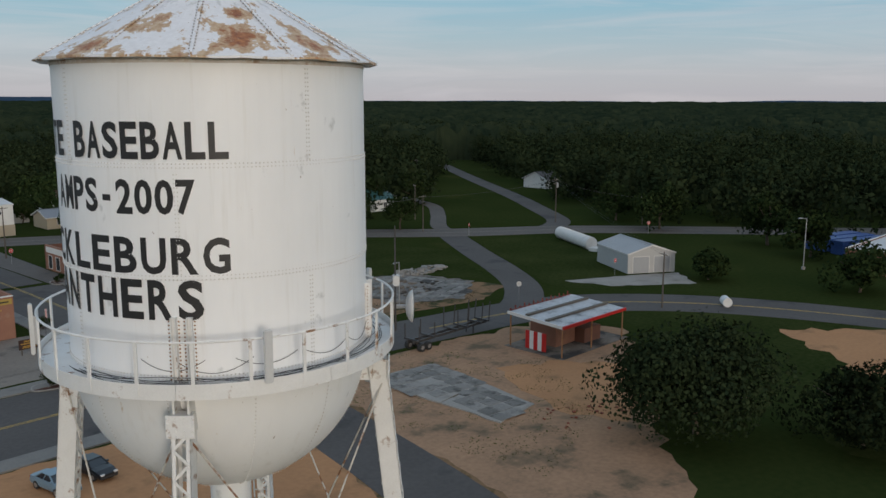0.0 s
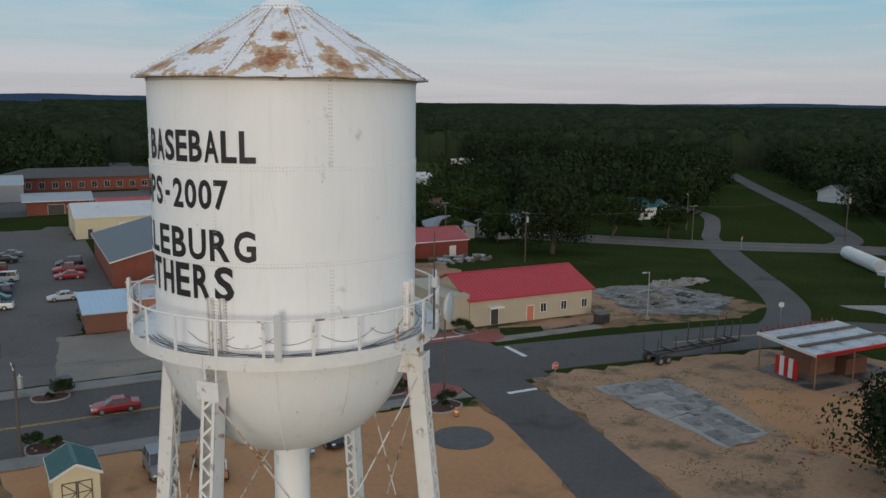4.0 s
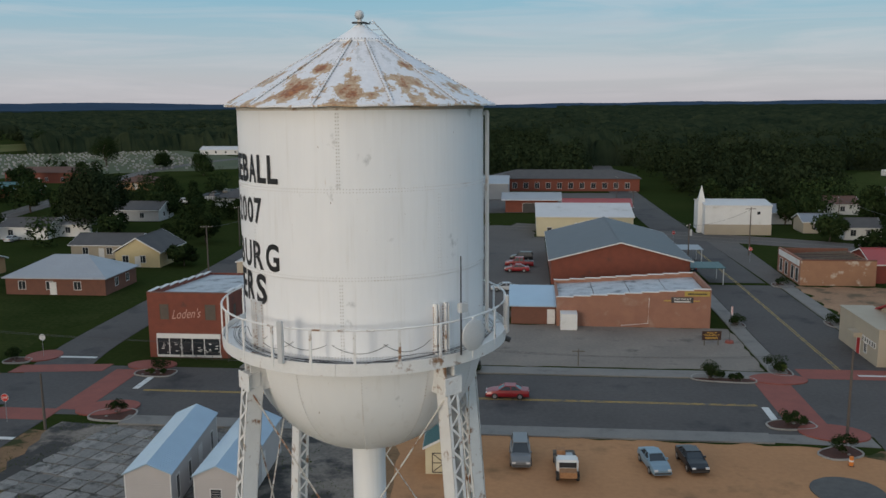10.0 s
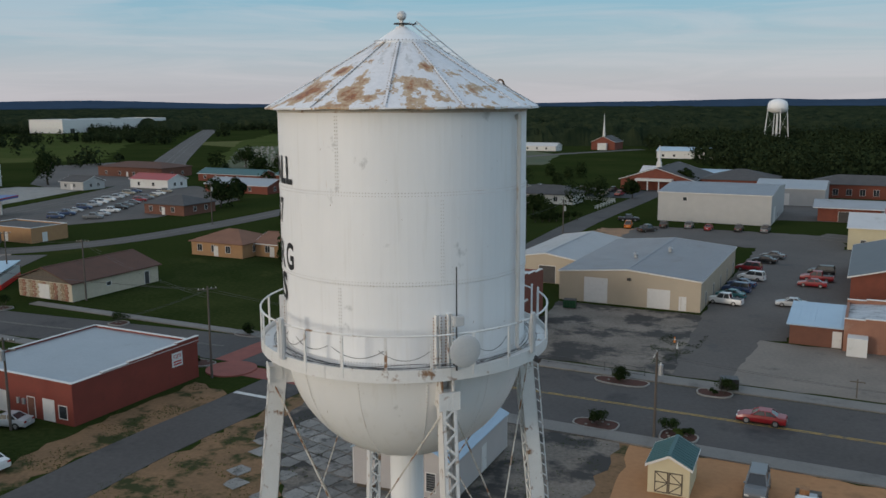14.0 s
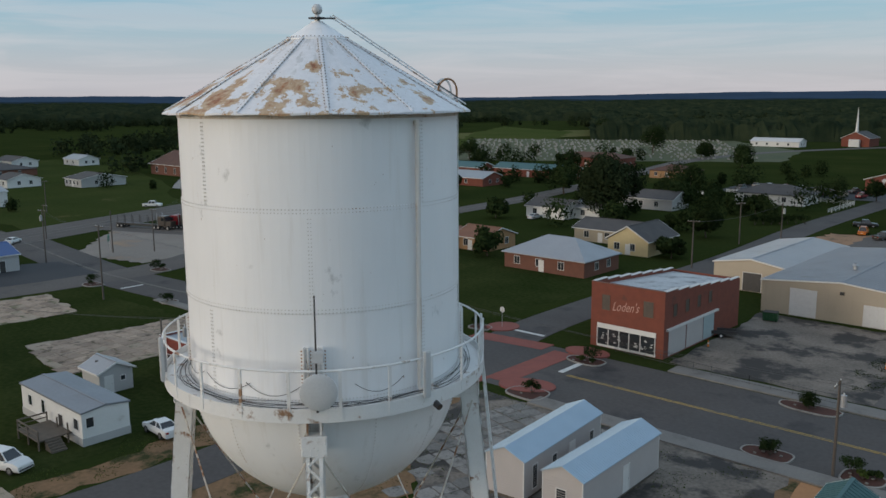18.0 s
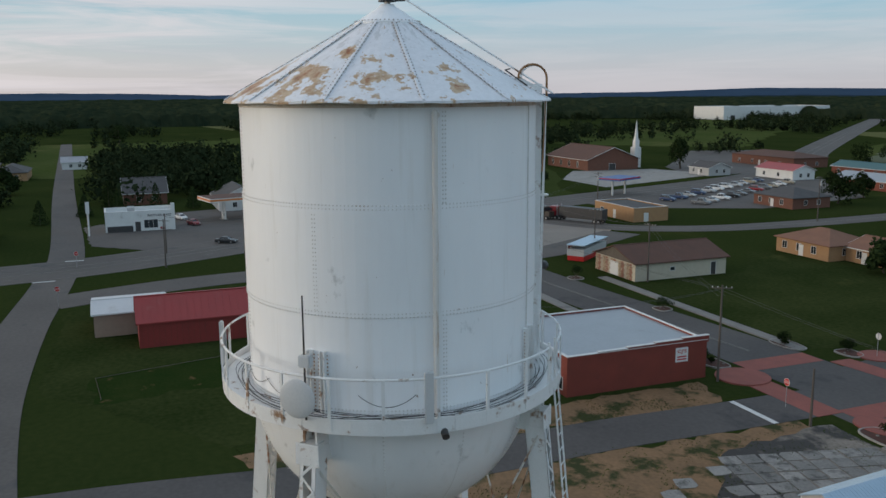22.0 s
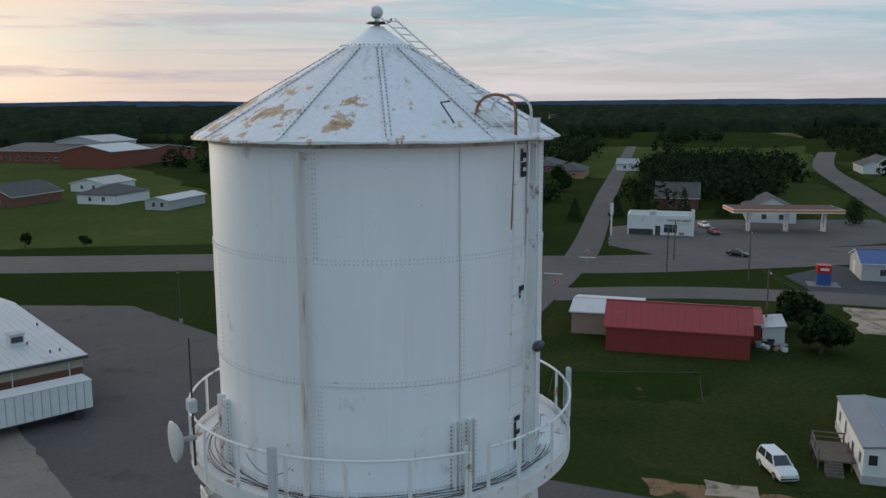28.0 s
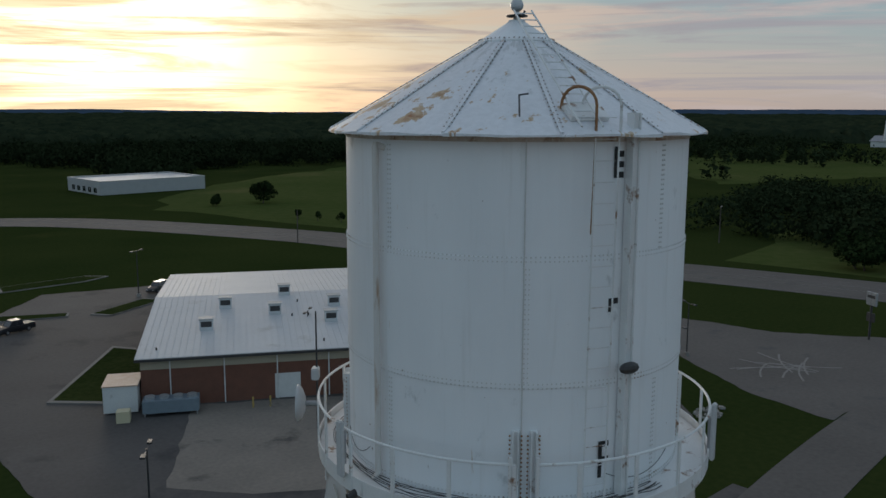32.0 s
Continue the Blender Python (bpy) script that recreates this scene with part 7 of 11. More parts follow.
def shelter():
    b = thing("drive_in_shelter", "derelict open shelter with a red-edged tin roof and striped wall", "shelter")
    x0, x1, y0, y1 = 71.2, 84.6, 42.6, 51.0
    bm = bx(x0, x1, y0, y1, 3.75, 3.9)
    for v_ in bm.verts:
        v_.co.z += 0.5 * (v_.co.y - y0) / (y1 - y0)
    part("roof_deck", bm, M_RSILV, b)
    for nm, q in (("fascia", (x0 - 0.1, x1 + 0.1, y0 - 0.15, y0)), ("fascia", (x0 - 0.12, x0, y0, y1))):
        bm = bx(q[0], q[1], q[2], q[3], 3.6, 3.98)
        for v_ in bm.verts:
            v_.co.z += 0.5 * (v_.co.y - y0) / (y1 - y0)
        part(nm, bm, M_REDS if q[1] - q[0] > 3 else M_TRIM, b, "faded red fascia board" if q[1] - q[0] > 3 else "")
    for i in range(2):
        yy = y0 + 2.4 + i * 3
        bm = bx(x0 + 0.3, x1 - 0.2, yy, yy + 0.5, 3.95, 4.12)
        for v_ in bm.verts:
            v_.co.z += 0.5 * (yy - y0) / (y1 - y0)
        part("roof_batten", bm, M_WOOD, b)
    rust = M_RUST
    bm = bmesh.new()
    for i in range(14):
        box(bm, x0 + 0.4 + i * 0.92, x0 + 0.55 + i * 0.92, y1 - 0.1, y1, 4.35, 4.75 + 0.2 * (i % 2))
    box(bm, x0 + 0.3, x1 - 0.4, y1 - 0.1, y1, 4.4, 4.5)
    part("roof_crest", bm, M_REDP, b)
    for x, y in ((x0 + 0.2, y0 + 0.2), (x1 - 0.2, y0 + 0.2), (x0 + 0.2, y1 - 0.3), (x1 - 0.2, y1 - 0.3), (77.5, y0 + 0.2)):
        part("post", bar((x, y, 0), (x, y, 3.9), 0.09), rust, b)
    bm = bmesh.new()
    box(bm, 74.5, 81.0, 46.0, 50.0, 0, 3.7)
    part("kiosk_wall", bm, M_BRICKO, b)
    part("kiosk_annex", bx(78.5, 82.0, 44.5, 47.0, 0, 1.9), M_BRICKB, b)
    for i in range(5):
        part("stripe_board", bx(71.35, 71.5, 45.2 + i * 0.62, 45.8 + i * 0.62, 0.25, 2.5), M_REDS if i % 2 == 0 else M_TRIM, b, "red board" if i % 2 == 0 else "white board")
    part("shelter_floor", bx(70.8, 85, 42.2, 51.2, 0, 0.06), M_CONCD, b)


shelter()


def log_trailer():
    t = thing("log_trailer", "long black steel log trailer with upright stakes", "trailer", pose(60.8, 57.8, 0, 0, 0, 2.5))
    bm = bmesh.new()
    for y in (-0.5, 0.5):
        box(bm, 0, 14.2, y - 0.09, y + 0.09, 1.0, 1.3)
    for i in range(10):
        box(bm, 0.6 + i * 1.45, 0.75 + i * 1.45, -0.5, 0.5, 1.05, 1.25)
    part("frame", bm, M_DARK, t)
    for x in (0.4, 3.2, 7.6, 9.6, 12.4, 13.9):
        part("bunk", bx(x - 0.1, x + 0.1, -1.25, 1.25, 1.3, 1.5), M_DARK, t)
        for y in (-1.2, 1.2):
            h = 1.9 if x < 5 else 2.6
            part("stake", bar((x, y, 1.4), (x + (0.25 if x > 9 else 0), y, 1.4 + h), 0.07), M_DARK, t)
    for x in (0.9, 2.1):
        for y in (-1.05, 1.05):
            w = part("wheel", bar((x, y - 0.28, 0.5), (x, y + 0.28, 0.5), 0.5, n=16), M_TYRE, t)
            part("rim", bar((x, y - 0.29, 0.5), (x, y + 0.29, 0.5), 0.26, n=12), M_RIM, w)
    for y in (-0.6, 0.6):
        part("landing_leg", bar((11.4, y, 0), (11.4, y, 1.1), 0.08), M_DARK, t)


log_trailer()


def portable_building(x0, y0, rot_deg, length, width, h, label, side_windows, front=False):
    b = thing("portable_building", label, "portable building", pose(x0, y0, 0, 0, 0, rot_deg), "portable buildings on the concrete lot")
    part("skid", bx(0.2, width - 0.2, 0.2, length - 0.2, 0.0, 0.4), M_WOOD, b)
    part("wall", bx(0, width, 0, length, 0.4, h), M_PINKS, b)
    bm = bmesh.new()
    for i in range(int((h - 0.5) / 0.2)):
        z = 0.48 + i * 0.2
        box(bm, -0.015, width + 0.015, -0.015, length + 0.015, z, z + 0.03)
    tagged(part("lap_siding", bm, M_PINKS, b), kind="stuff")
    r = 0.85
    q = [((width / 2, -0.15, h + r), (width / 2, length + 0.15, h + r), (-0.15, length + 0.15, h), (-0.15, -0.15, h)), ((width / 2, -0.15, h + r), (width / 2, length + 0.15, h + r), (width + 0.15, length + 0.15, h), (width + 0.15, -0.15, h))]
    bm = bmesh.new()
    for f in q:
        lo = [bm.verts.new(p) for p in f]
        hi = [bm.verts.new(Vector(p) + Vector((0, 0, 0.07))) for p in f]
        bm.faces.new(hi), bm.faces.new(lo[::-1])
        for i in range(4):
            bm.faces.new((lo[i], lo[(i + 1) % 4], hi[(i + 1) % 4], hi[i]))
    bmesh.ops.recalc_face_normals(bm, faces=bm.faces)
    rf = part("roof", bm, M_RBLUE, b)
    bm = bmesh.new()
    for f in q:
        seams(bm, *[Vector(p) + Vector((0, 0, 0.07)) for p in f], 0.3, 0.035, 0.03)
    tagged(part("roof_ribs", bm, M_RBLUE, rf), kind="stuff")
    for y in (0, length):
        bm = bmesh.new()
        vs = [bm.verts.new(p) for p in ((0, y, h), (width, y, h), (width / 2, y, h + r))]
        v2 = [bm.verts.new((p.co.x, p.co.y + (0.06 if y == 0 else -0.06), p.co.z)) for p in vs]
        bm.faces.new(vs), bm.faces.new(v2[::-1])
        for i in range(3):
            bm.faces.new((vs[i], vs[(i + 1) % 3], v2[(i + 1) % 3], v2[i]))
        bmesh.ops.recalc_face_normals(bm, faces=bm.faces)
        part("gable", bm, M_PINKS, b)
    for x in (-0.03, width - 0.05):
        for y in (-0.03, length - 0.05):
            part("corner_trim", bx(x, x + 0.08, y, y + 0.08, 0.4, h), M_TRIM, b)
    if front:
        window(b, face_m("S", 0, width, 0, length), width * 0.36, 1.0, 0.8, 1.5, cols=1)
    me = face_m("E", 0, width, 0, length)
    for u, w, hh in side_windows:
        window(b, me, length * u, 0.9, w, hh, cols=1)
    door(b, me, length * (0.5 if front else 0.56), 0.95, 2.2, M_TRIM, z=0.45)


portable_building(-26.15, 37.9, 5, 12.9, 3.5, 3.5, "long grey-pink portable building with a pale blue metal roof", ((0.10, 0.7, 1.9), (0.34, 0.7, 1.7), (0.84, 0.7, 1.6)))
portable_building(-20.75, 38.0, 2, 12.2, 3.5, 3.5, "grey-pink portable building with front window and ribbed roof", (), True)


def garden_shed():
    b = building("garden_shed", "cream barn-door shed with a dark green metal roof", "shed", 0, 3.3, 0, 4.4, 2.3, "gy", 0.95, M_CREAM, M_RGREEN, 0.2, m=pose(-4.3, 47.6, 0, 0, 0, 3), metal=0.45)
    m = face_m("S", 0, 3.3, 0, 4.4)
    for u in (0.55, 1.67):
        d = part("barn_door", bx(u, u + 1.08, 0.15, 1.95, 0, 0.05, m), M_CREAM, b)
        for (a, c, e, f) in ((u, u + 1.08, 0.15, 0.24), (u, u + 1.08, 1.86, 1.95), (u, u + 0.09, 0.24, 1.86), (u + 0.99, u + 1.08, 0.24, 1.86), (u + 0.09, u + 0.99, 1.0, 1.08)):
            part("door_board", bx(a, c, e, f, 0.05, 0.075, m), M_WOOD, d)
        for z0, z1 in ((0.26, 0.98), (1.84, 1.10)):
            bm = bmesh.new()
            beam(bm, m @ Vector((u + 0.1, z0, 0.06)), m @ Vector((u + 0.98, z1, 0.06)), 0.03, 0.08)
            part("door_brace", bm, M_WOOD, d)


garden_shed()


def mobile_home():
    b = building("mobile_home", "old white single-wide mobile home with a grey flat roof", "mobile home", -72.6, -59.6, 20.8, 25.4, 3.1, "gx", 0.28, M_WSIDE, M_RGREYD, 0.12, trim=False,
                 wins=[("S", 1.6, 1.4, 0.8, 1.0, 1), ("S", 4.6, 1.3, 0.7, 1.3, 1), ("S", 11.4, 1.4, 0.9, 1.0, 1), ("E", 0.4, 1.7, 0.7, 0.9, 1)], doors=[("S", 8.2, 0.9, 2.0, M_DARK)])
    part("skirting", bx(-72.65, -59.55, 20.75, 25.45, 0.0, 0.75), M_GSIDE, b)
    d = thing("timber_deck", "weathered timber porch deck with steps and a rail", "deck")
    part("deck_floor", bx(-66.2, -61.6, 17.6, 20.7, 0.85, 0.97), M_WOOD, d)
    for x in (-66.1, -63.9, -61.7):
        for y in (17.7, 20.4):
            part("deck_post", bx(x - 0.06, x + 0.06, y - 0.06, y + 0.06, 0, 1.9), M_WOOD, d)
    for q in ((-66.1, -61.7, 17.65, 17.75), (-66.15, -66.05, 17.7, 20.4)):
        part("deck_rail", bx(q[0], q[1], q[2], q[3], 1.78, 1.9), M_WOOD, d)
        part("deck_rail", bx(q[0], q[1], q[2], q[3], 1.35, 1.43), M_WOOD, d)
    for i in range(5):
        part("step", bx(-61.6 + i * 0.28, -61.3 + i * 0.28, 18.2, 19.6, 0.0, 0.85 - i * 0.17), M_WOOD, d)
    s = building("storage_shed", "pale grey wooden storage shed with a shingle gable roof", "shed", -75.5, -71.6, 28.4, 32.2, 2.3, "gx", 1.0, M_GSIDE, M_RGREY, 0.3, doors=[("E", 0.6, 0.9, 1.9, M_WSIDE)], wins=[("E", 2.4, 1.2, 0.5, 0.5, 1)])
    v, f = lathe([(0.0, 0.28), (0.25, 0.25), (0.3, 0.1), (0.2, 0.0)], 10)
    part("roof_vent", pydata("roof_vent", [(-74.2 + p[0], 29.6 + p[1], 2.9 + p[2]) for p in v], f), M_DARK, s)


mobile_home()


def barns():
    b = building("red_barn", "dark red metal barn with a faded red metal roof", "barn", -100.5, -93.6, -3.3, 14.2, 3.1, "gy", 2.7, mat("barn_red_siding", (0.27, 0.030, 0.024), (0.20, 0.026, 0.021), rough=0.6, scale=0.5, fine=6), M_RREDD, 0.3, metal=0.9, trim=False)
    ribs(b, face_m("E", -100.5, -93.6, -3.3, 14.2), 0, 17.5, 0.05, 3.0, 0.7, M_REDP)
    building("metal_shed", "tan shed with a pale metal roof beside the barn", "shed", -111, -101, -8.6, 0.6, 3.0, "gy", 0.8, mat("tan_block", (0.34, 0.24, 0.18), (0.28, 0.2, 0.15), rough=0.8), M_RWHITE, 0.3)
    building("metal_shed", "low shed with a faded pink metal roof", "shed", -110, -101, 0.8, 16, 2.8, "gy", 1.0, M_REDP, M_RREDD, 0.3, metal=1.0)
    building("metal_shed", "small white open lean-to shed", "shed", -108, -101.5, 16.2, 19, 2.2, "shed", 0.4, M_WSIDE, M_RWHITE, 0.2)
    rnd = random.Random(3)
    j = thing("scrap_heap", "heap of scrap metal and tyres by the barn", "scrap")
    for i in range(26):
        mm = Matrix.Translation((rnd.uniform(-104, -99), rnd.uniform(15.6, 19), 0)) @ Matrix.Rotation(rnd.uniform(0, 3), 4, "Z") @ Matrix.Rotation(rnd.uniform(-0.3, 0.3), 4, "X")
        part("scrap_piece", bx(-rnd.uniform(0.2, 0.8), rnd.uniform(0.2, 0.8), -0.3, 0.3, 0, rnd.uniform(0.2, 0.9), mm), (M_GALV, M_WSIDE, M_TYRE, M_RUST)[i % 4], j)


barns()


def supermarket():
    m = Matrix.Translation((-26.9, -74.8, 0)) @ Matrix.Rotation(math.atan2(0.523, -0.852), 4, "Z")
    # local x runs along the loading side, local y towards the yard is negative here
    b = thing("supermarket", "large brick supermarket with a ribbed white metal roof and rooftop units", "supermarket", m)
    L, D, H = 38.0, 46.0, 5.2
    part("wall", bx(0, L, 0, D, 0, H), M_BRICKB, b)
    bm = bmesh.new()
    vs = [(-0.5, -0.6, H + 0.15), (L + 0.4, -0.6, H + 0.15), (L + 0.4, D * 0.5, H + 1.7), (-0.5, D * 0.5, H + 1.7), (-0.5, D + 0.5, H + 0.3), (L + 0.4, D + 0.5, H + 0.3)]
    lo = [bm.verts.new(p) for p in vs]
    hi = [bm.verts.new((p[0], p[1], p[2] + 0.12)) for p in vs]
    for q in ((0, 1, 2, 3), (3, 2, 5, 4)):
        bm.faces.new([hi[i] for i in q])
        bm.faces.new([lo[i] for i in q][::-1])
    for a, c in ((0, 1), (1, 2), (2, 5), (5, 4), (4, 3), (3, 0)):
        bm.faces.new((lo[a], lo[c], hi[c], hi[a]))
    bmesh.ops.recalc_face_normals(bm, faces=bm.faces)
    rf = part("roof", bm, M_RWHITE, b)
    bm = bmesh.new()
    for i in range(54):
        x = -0.4 + i * 0.71
        beam(bm, (x, -0.6, H + 0.29), (x, D * 0.5, H + 1.84), 0.07, 0.05)
        beam(bm, (x, D * 0.5, H + 1.84), (x, D + 0.5, H + 0.44), 0.07, 0.05)
    tagged(part("roof_ribs", bm, M_RWHITE, rf), kind="stuff")
    for xx in (0, L):
        bm = bmesh.new()
        ps = [(xx, 0, H), (xx, D, H), (xx, D * 0.5, H + 1.7)]
        a = [bm.verts.new(p) for p in ps]
        c = [bm.verts.new((p[0] + (0.15 if xx == 0 else -0.15), p[1], p[2])) for p in ps]
        bm.faces.new(a), bm.faces.new(c[::-1])
        for i in range(3):
            bm.faces.new((a[i], a[(i + 1) % 3], c[(i + 1) % 3], c[i]))
        bmesh.ops.recalc_face_normals(bm, faces=bm.faces)
        part("gable", bm, M_BRICKB, b)
    part("gutter", bx(-0.5, L + 0.4, -0.8, -0.6, H - 0.05, H + 0.2), M_DARK, b)
    for i in range(7):
        part("downpipe", bar((3 + i * 5.6, -0.12, 0), (3 + i * 5.6, -0.12, H), 0.07), M_TRIM, b)
    ms = face_m("S", 0, L, 0, D)
    # the yard side carries doors, a cooler bank and a cold store
    door(b, ms, 14.0, 2.6, 2.7, M_TRIM, slats=6)
    door(b, ms, 22.0, 1.0, 2.1, M_DARK)
    part("wall_band", bx(0, L, H - 1.1, H - 0.2, 0, 0.06, ms), M_BEIGE, b)
    for i, (x, y) in enumerate(((6.5, 8.5), (14.5, 13.5), (8.5, 17), (21, 9.5), (22, 16), (29.5, 11), (31, 17.5), (16, 22), (33.5, 6.5))):
        z = H + 0.28 + 1.55 * y / (D * 0.5)
        u = part("rooftop_unit", bx(x - 0.75, x + 0.75, y - 0.6, y + 0.6, z - 0.1, z + 1.25), M_RWHITE, b, "pale grey rooftop air handler")
        part("unit_cap", bx(x - 0.85, x + 0.85, y - 0.7, y + 0.7, z + 1.25, z + 1.37), M_GSIDE, u)
        part("unit_louvre", bx(x - 0.6, x + 0.6, y - 0.62, y - 0.6, z + 0.4, z + 1.05), M_DARK, u)
    rnd = random.Random(6)
    for i in range(24):
        y = rnd.choice((2.0, 6.0, 12.0, 18.0))
        x = 1.5 + (i * 37 % 38)
        z = H + 0.28 + 1.55 * y / (D * 0.5)
        part("vent_pipe", bar((x, y, z - 0.1), (x, y, z + 0.35), 0.09), M_DARK, b)
    return m


SM = supermarket()
t = thing("cold_store_box", "white insulated cold store box beside the supermarket", "cold store", SM)
part("box_wall", bx(-3.6, -0.2, -1.8, 2.6, 0.2, 3.0), M_WSIDE, t)
part("box_roof", bx(-3.7, -0.1, -1.9, 2.7, 3.0, 3.1), mat("rusty_tin", (0.55, 0.42, 0.34), (0.42, 0.27, 0.18), rough=0.6, scale=1.0, fine=6), t)
t = thing("condenser_bank", "blue-grey steel condenser bank with round fans", "condenser", SM)
part("frame", bx(0.4, 6.0, -3.4, -1.4, 0.4, 1.7), mat("blue_grey_steel", (0.20, 0.25, 0.29), (0.15, 0.19, 0.22), rough=0.5), t)
for i in range(4):
    part("fan_ring", bar((1.1 + i * 1.4, -2.4, 1.7), (1.1 + i * 1.4, -2.4, 2.0), 0.5, n=16), M_GALV, t)
for x in (0.6, 5.8):
    for y in (-3.2, -1.6):
        part("leg", bar((x, y, 0), (x, y, 0.45), 0.06), M_GALV, t)
t = thing("pallet_crate", "pale wooden crate on the loading yard", "crate", SM)
part("crate_body", bx(-2.0, -0.7, -4.6, -3.4, 0, 1.2), M_CREAM, t)
for x in (11.5, 13.3, 18.4, 19.2):
    t = thing("bollard", "yellow and tan steel bollard by the loading door", "bollard", SM @ Matrix.Translation((x, -2.6, 0)), "bollards at the loading door")
    part("post", bar((0, 0, 0), (0, 0, 1.2), 0.1), M_LINEY, t)
t = thing("box_trailer", "white box trailer parked at the loading dock", "trailer", SM @ Matrix.Translation((23.5, -3.4, 0)))
part("box", bx(0, 13.6, -1.3, 1.2, 1.1, 3.9), M_WSIDE, t)
part("roof_lip", bx(-0.05, 13.65, -1.35, 1.25, 3.9, 4.0), M_RWHITE, t)
bm = bmesh.new()
for i in range(16):
    box(bm, 0.5 + i * 0.82, 0.56 + i * 0.82, -1.33, -1.3, 1.15, 3.85)
part("side_posts", bm, M_GALV, t)
for x in (1.4, 2.6, 12.2):
    for y in (-1.0, 0.9):
        part("wheel", bar((x, y - 0.2, 0.5), (x, y + 0.2, 0.5), 0.5, n=14), M_TYRE, t)
t = thing("loading_dock", "dark concrete loading dock", "dock", SM)
part("dock_slab", bx(22.0, 38.0, -1.9, -0.05, 0, 1.1), M_CONCD, t)


def fuel_station():
    b = building("convenience_store", "white flat-roofed convenience store with a tall parapet", "store", -203, -194, -7.0, 8.4, 3.9, "flat", 0, M_WSIDE, M_RWHITE, parapet=0.8,
                 wins=[("E", 8.5, 0.7, 3.0, 1.9, 3)], doors=[("E", 6.5, 1.2, 2.2, M_DARK)])
    me = face_m("E", -203, -194, -7.0, 8.4)
    part("dark_base", bx(0.4, 6.0, 0.0, 1.4, 0, 0.08, me), M_DARK, b)
    part("sign_band", bx(9.0, 15.0, 3.0, 4.3, 0.0, 0.15, me), M_TRIM, b)
    word_on("sign_writing", "PANTHER MART", me @ Matrix.Translation((9.3, 3.35, 0.16)), 0.55, M_BLACK, b, 5.4)
    part("side_fin", bx(14.6, 15.4, 0, 6.3, -0.4, 0.4, me), M_WSIDE, b)
    for x in (-200, -197.5):
        part("roof_unit", bx(x, x + 1.4, -2, -0.4, 4.4, 5.3), M_GALV, b)
    t = thing("pole_sign", "tall thin white pole sign", "sign", pose(-190.5, -10.5, 0))
    part("pole", bar((0, 0, 0), (0, 0, 7.5), 0.2), M_TRIM, t)
    part("panel", bx(-0.2, 0.2, -0.4, 0.4, 5.2, 7.8), M_WSIDE, t)
    c = thing("fuel_canopy", "flat fuel canopy with an orange and white band", "fuel canopy", pose(-208, 30, 0, 0, 0, 12))
    part("canopy_deck", bx(-5, 5, -14, 12, 5.0, 5.9), M_TRIM, c)
    part("canopy_band", bx(-5.06, 5.06, -14.06, 12.06, 5.3, 5.75), M_ORNG, c)
    part("canopy_top", bx(-4.7, 4.7, -13.7, 11.7, 5.9, 5.95), M_RBROWN, c)
    for y in (-9, 0, 9):
        for x in (-1.0, 1.0):
            part("column", bx(x - 0.2, x + 0.2, y - 0.2, y + 0.2, 0, 5.0), M_TRIM, c)
        p = part("fuel_pump", bx(-0.5, 0.5, y - 0.35, y + 0.35, 0.15, 1.9), M_TRIM, c)
        part("pump_face", bx(0.5, 0.52, y - 0.25, y + 0.25, 1.0, 1.7), M_DARK, p)
        part("pump_island", bx(-1.6, 1.6, y - 0.7, y + 0.7, 0, 0.15), M_CONC, c)
    b = building("blue_roofed_store", "small grey building with a bright blue metal roof", "store", -160, -149, 36.5, 51.5, 3.0, "gy", 1.7, M_GSIDE, M_RBLUED, 0.3, wins=[("E", 3, 1, 1, 1.2), ("E", 8, 1, 1, 1.2)], doors=[("S", 3, 2.2, 2.3, M_TRIM, 5), ("E", 11.5, 1, 2.1, M_DARK)])
    t = thing("ice_kiosk", "red and blue ice vending kiosk on a concrete pad", "kiosk", pose(-143.5, 29.5, 0))
    part("pad", bx(-2.2, 2.2, -2.6, 2.6, 0, 0.12), M_WALK, t)
    part("lower_box", bx(-1.0, 1.0, -1.1, 1.1, 0.12, 2.2), M_BLUEP, t, "blue kiosk body")
    part("upper_box", bx(-1.05, 1.05, -1.15, 1.15, 2.2, 3.6), M_REDS, t, "red kiosk top")
    part("sign_bar", bx(1.05, 1.07, -0.7, 0.7, 2.7, 3.1), M_TRIM, t)
    building("metal_garage", "white metal garage with three roller doors", "garage", -266, -252, 71, 90, 4.4, "gy", 1.6, M_WSIDE, M_RGREY, 0.3, doors=[("E", 1.5, 4.5, 3.3, M_TRIM, 7), ("E", 7.5, 4.5, 3.3, M_TRIM, 7), ("E", 13.5, 4.5, 3.3, M_TRIM, 7)])
    c = thing("fuel_canopy", "small blue fuel canopy on two white columns", "fuel canopy", pose(-212, 142, 0, 0, 0, 25))
    part("canopy_deck", bx(-4, 4, -6, 6, 4.8, 5.5), M_BLUEP, c)
    part("canopy_band", bx(-4.05, 4.05, -6.05, 6.05, 5.2, 5.45), M_REDS, c)
    for y in (-3.5, 3.5):
        part("column", bar((0, y, 0), (0, y, 4.8), 0.3), M_TRIM, c)
    building("brick_shop", "low tan brick shop with a flat dark roof", "shop", -178, -160, 113, 123, 3.2, "flat", 0, M_BRICKT, M_RDARK, parapet=0.3, doors=[("E", 3, 1.2, 2.1, M_TRIM), ("S", 9, 1.0, 2.1, M_TRIM)], wins=[("S", 3, 1, 1.4, 1.2)])
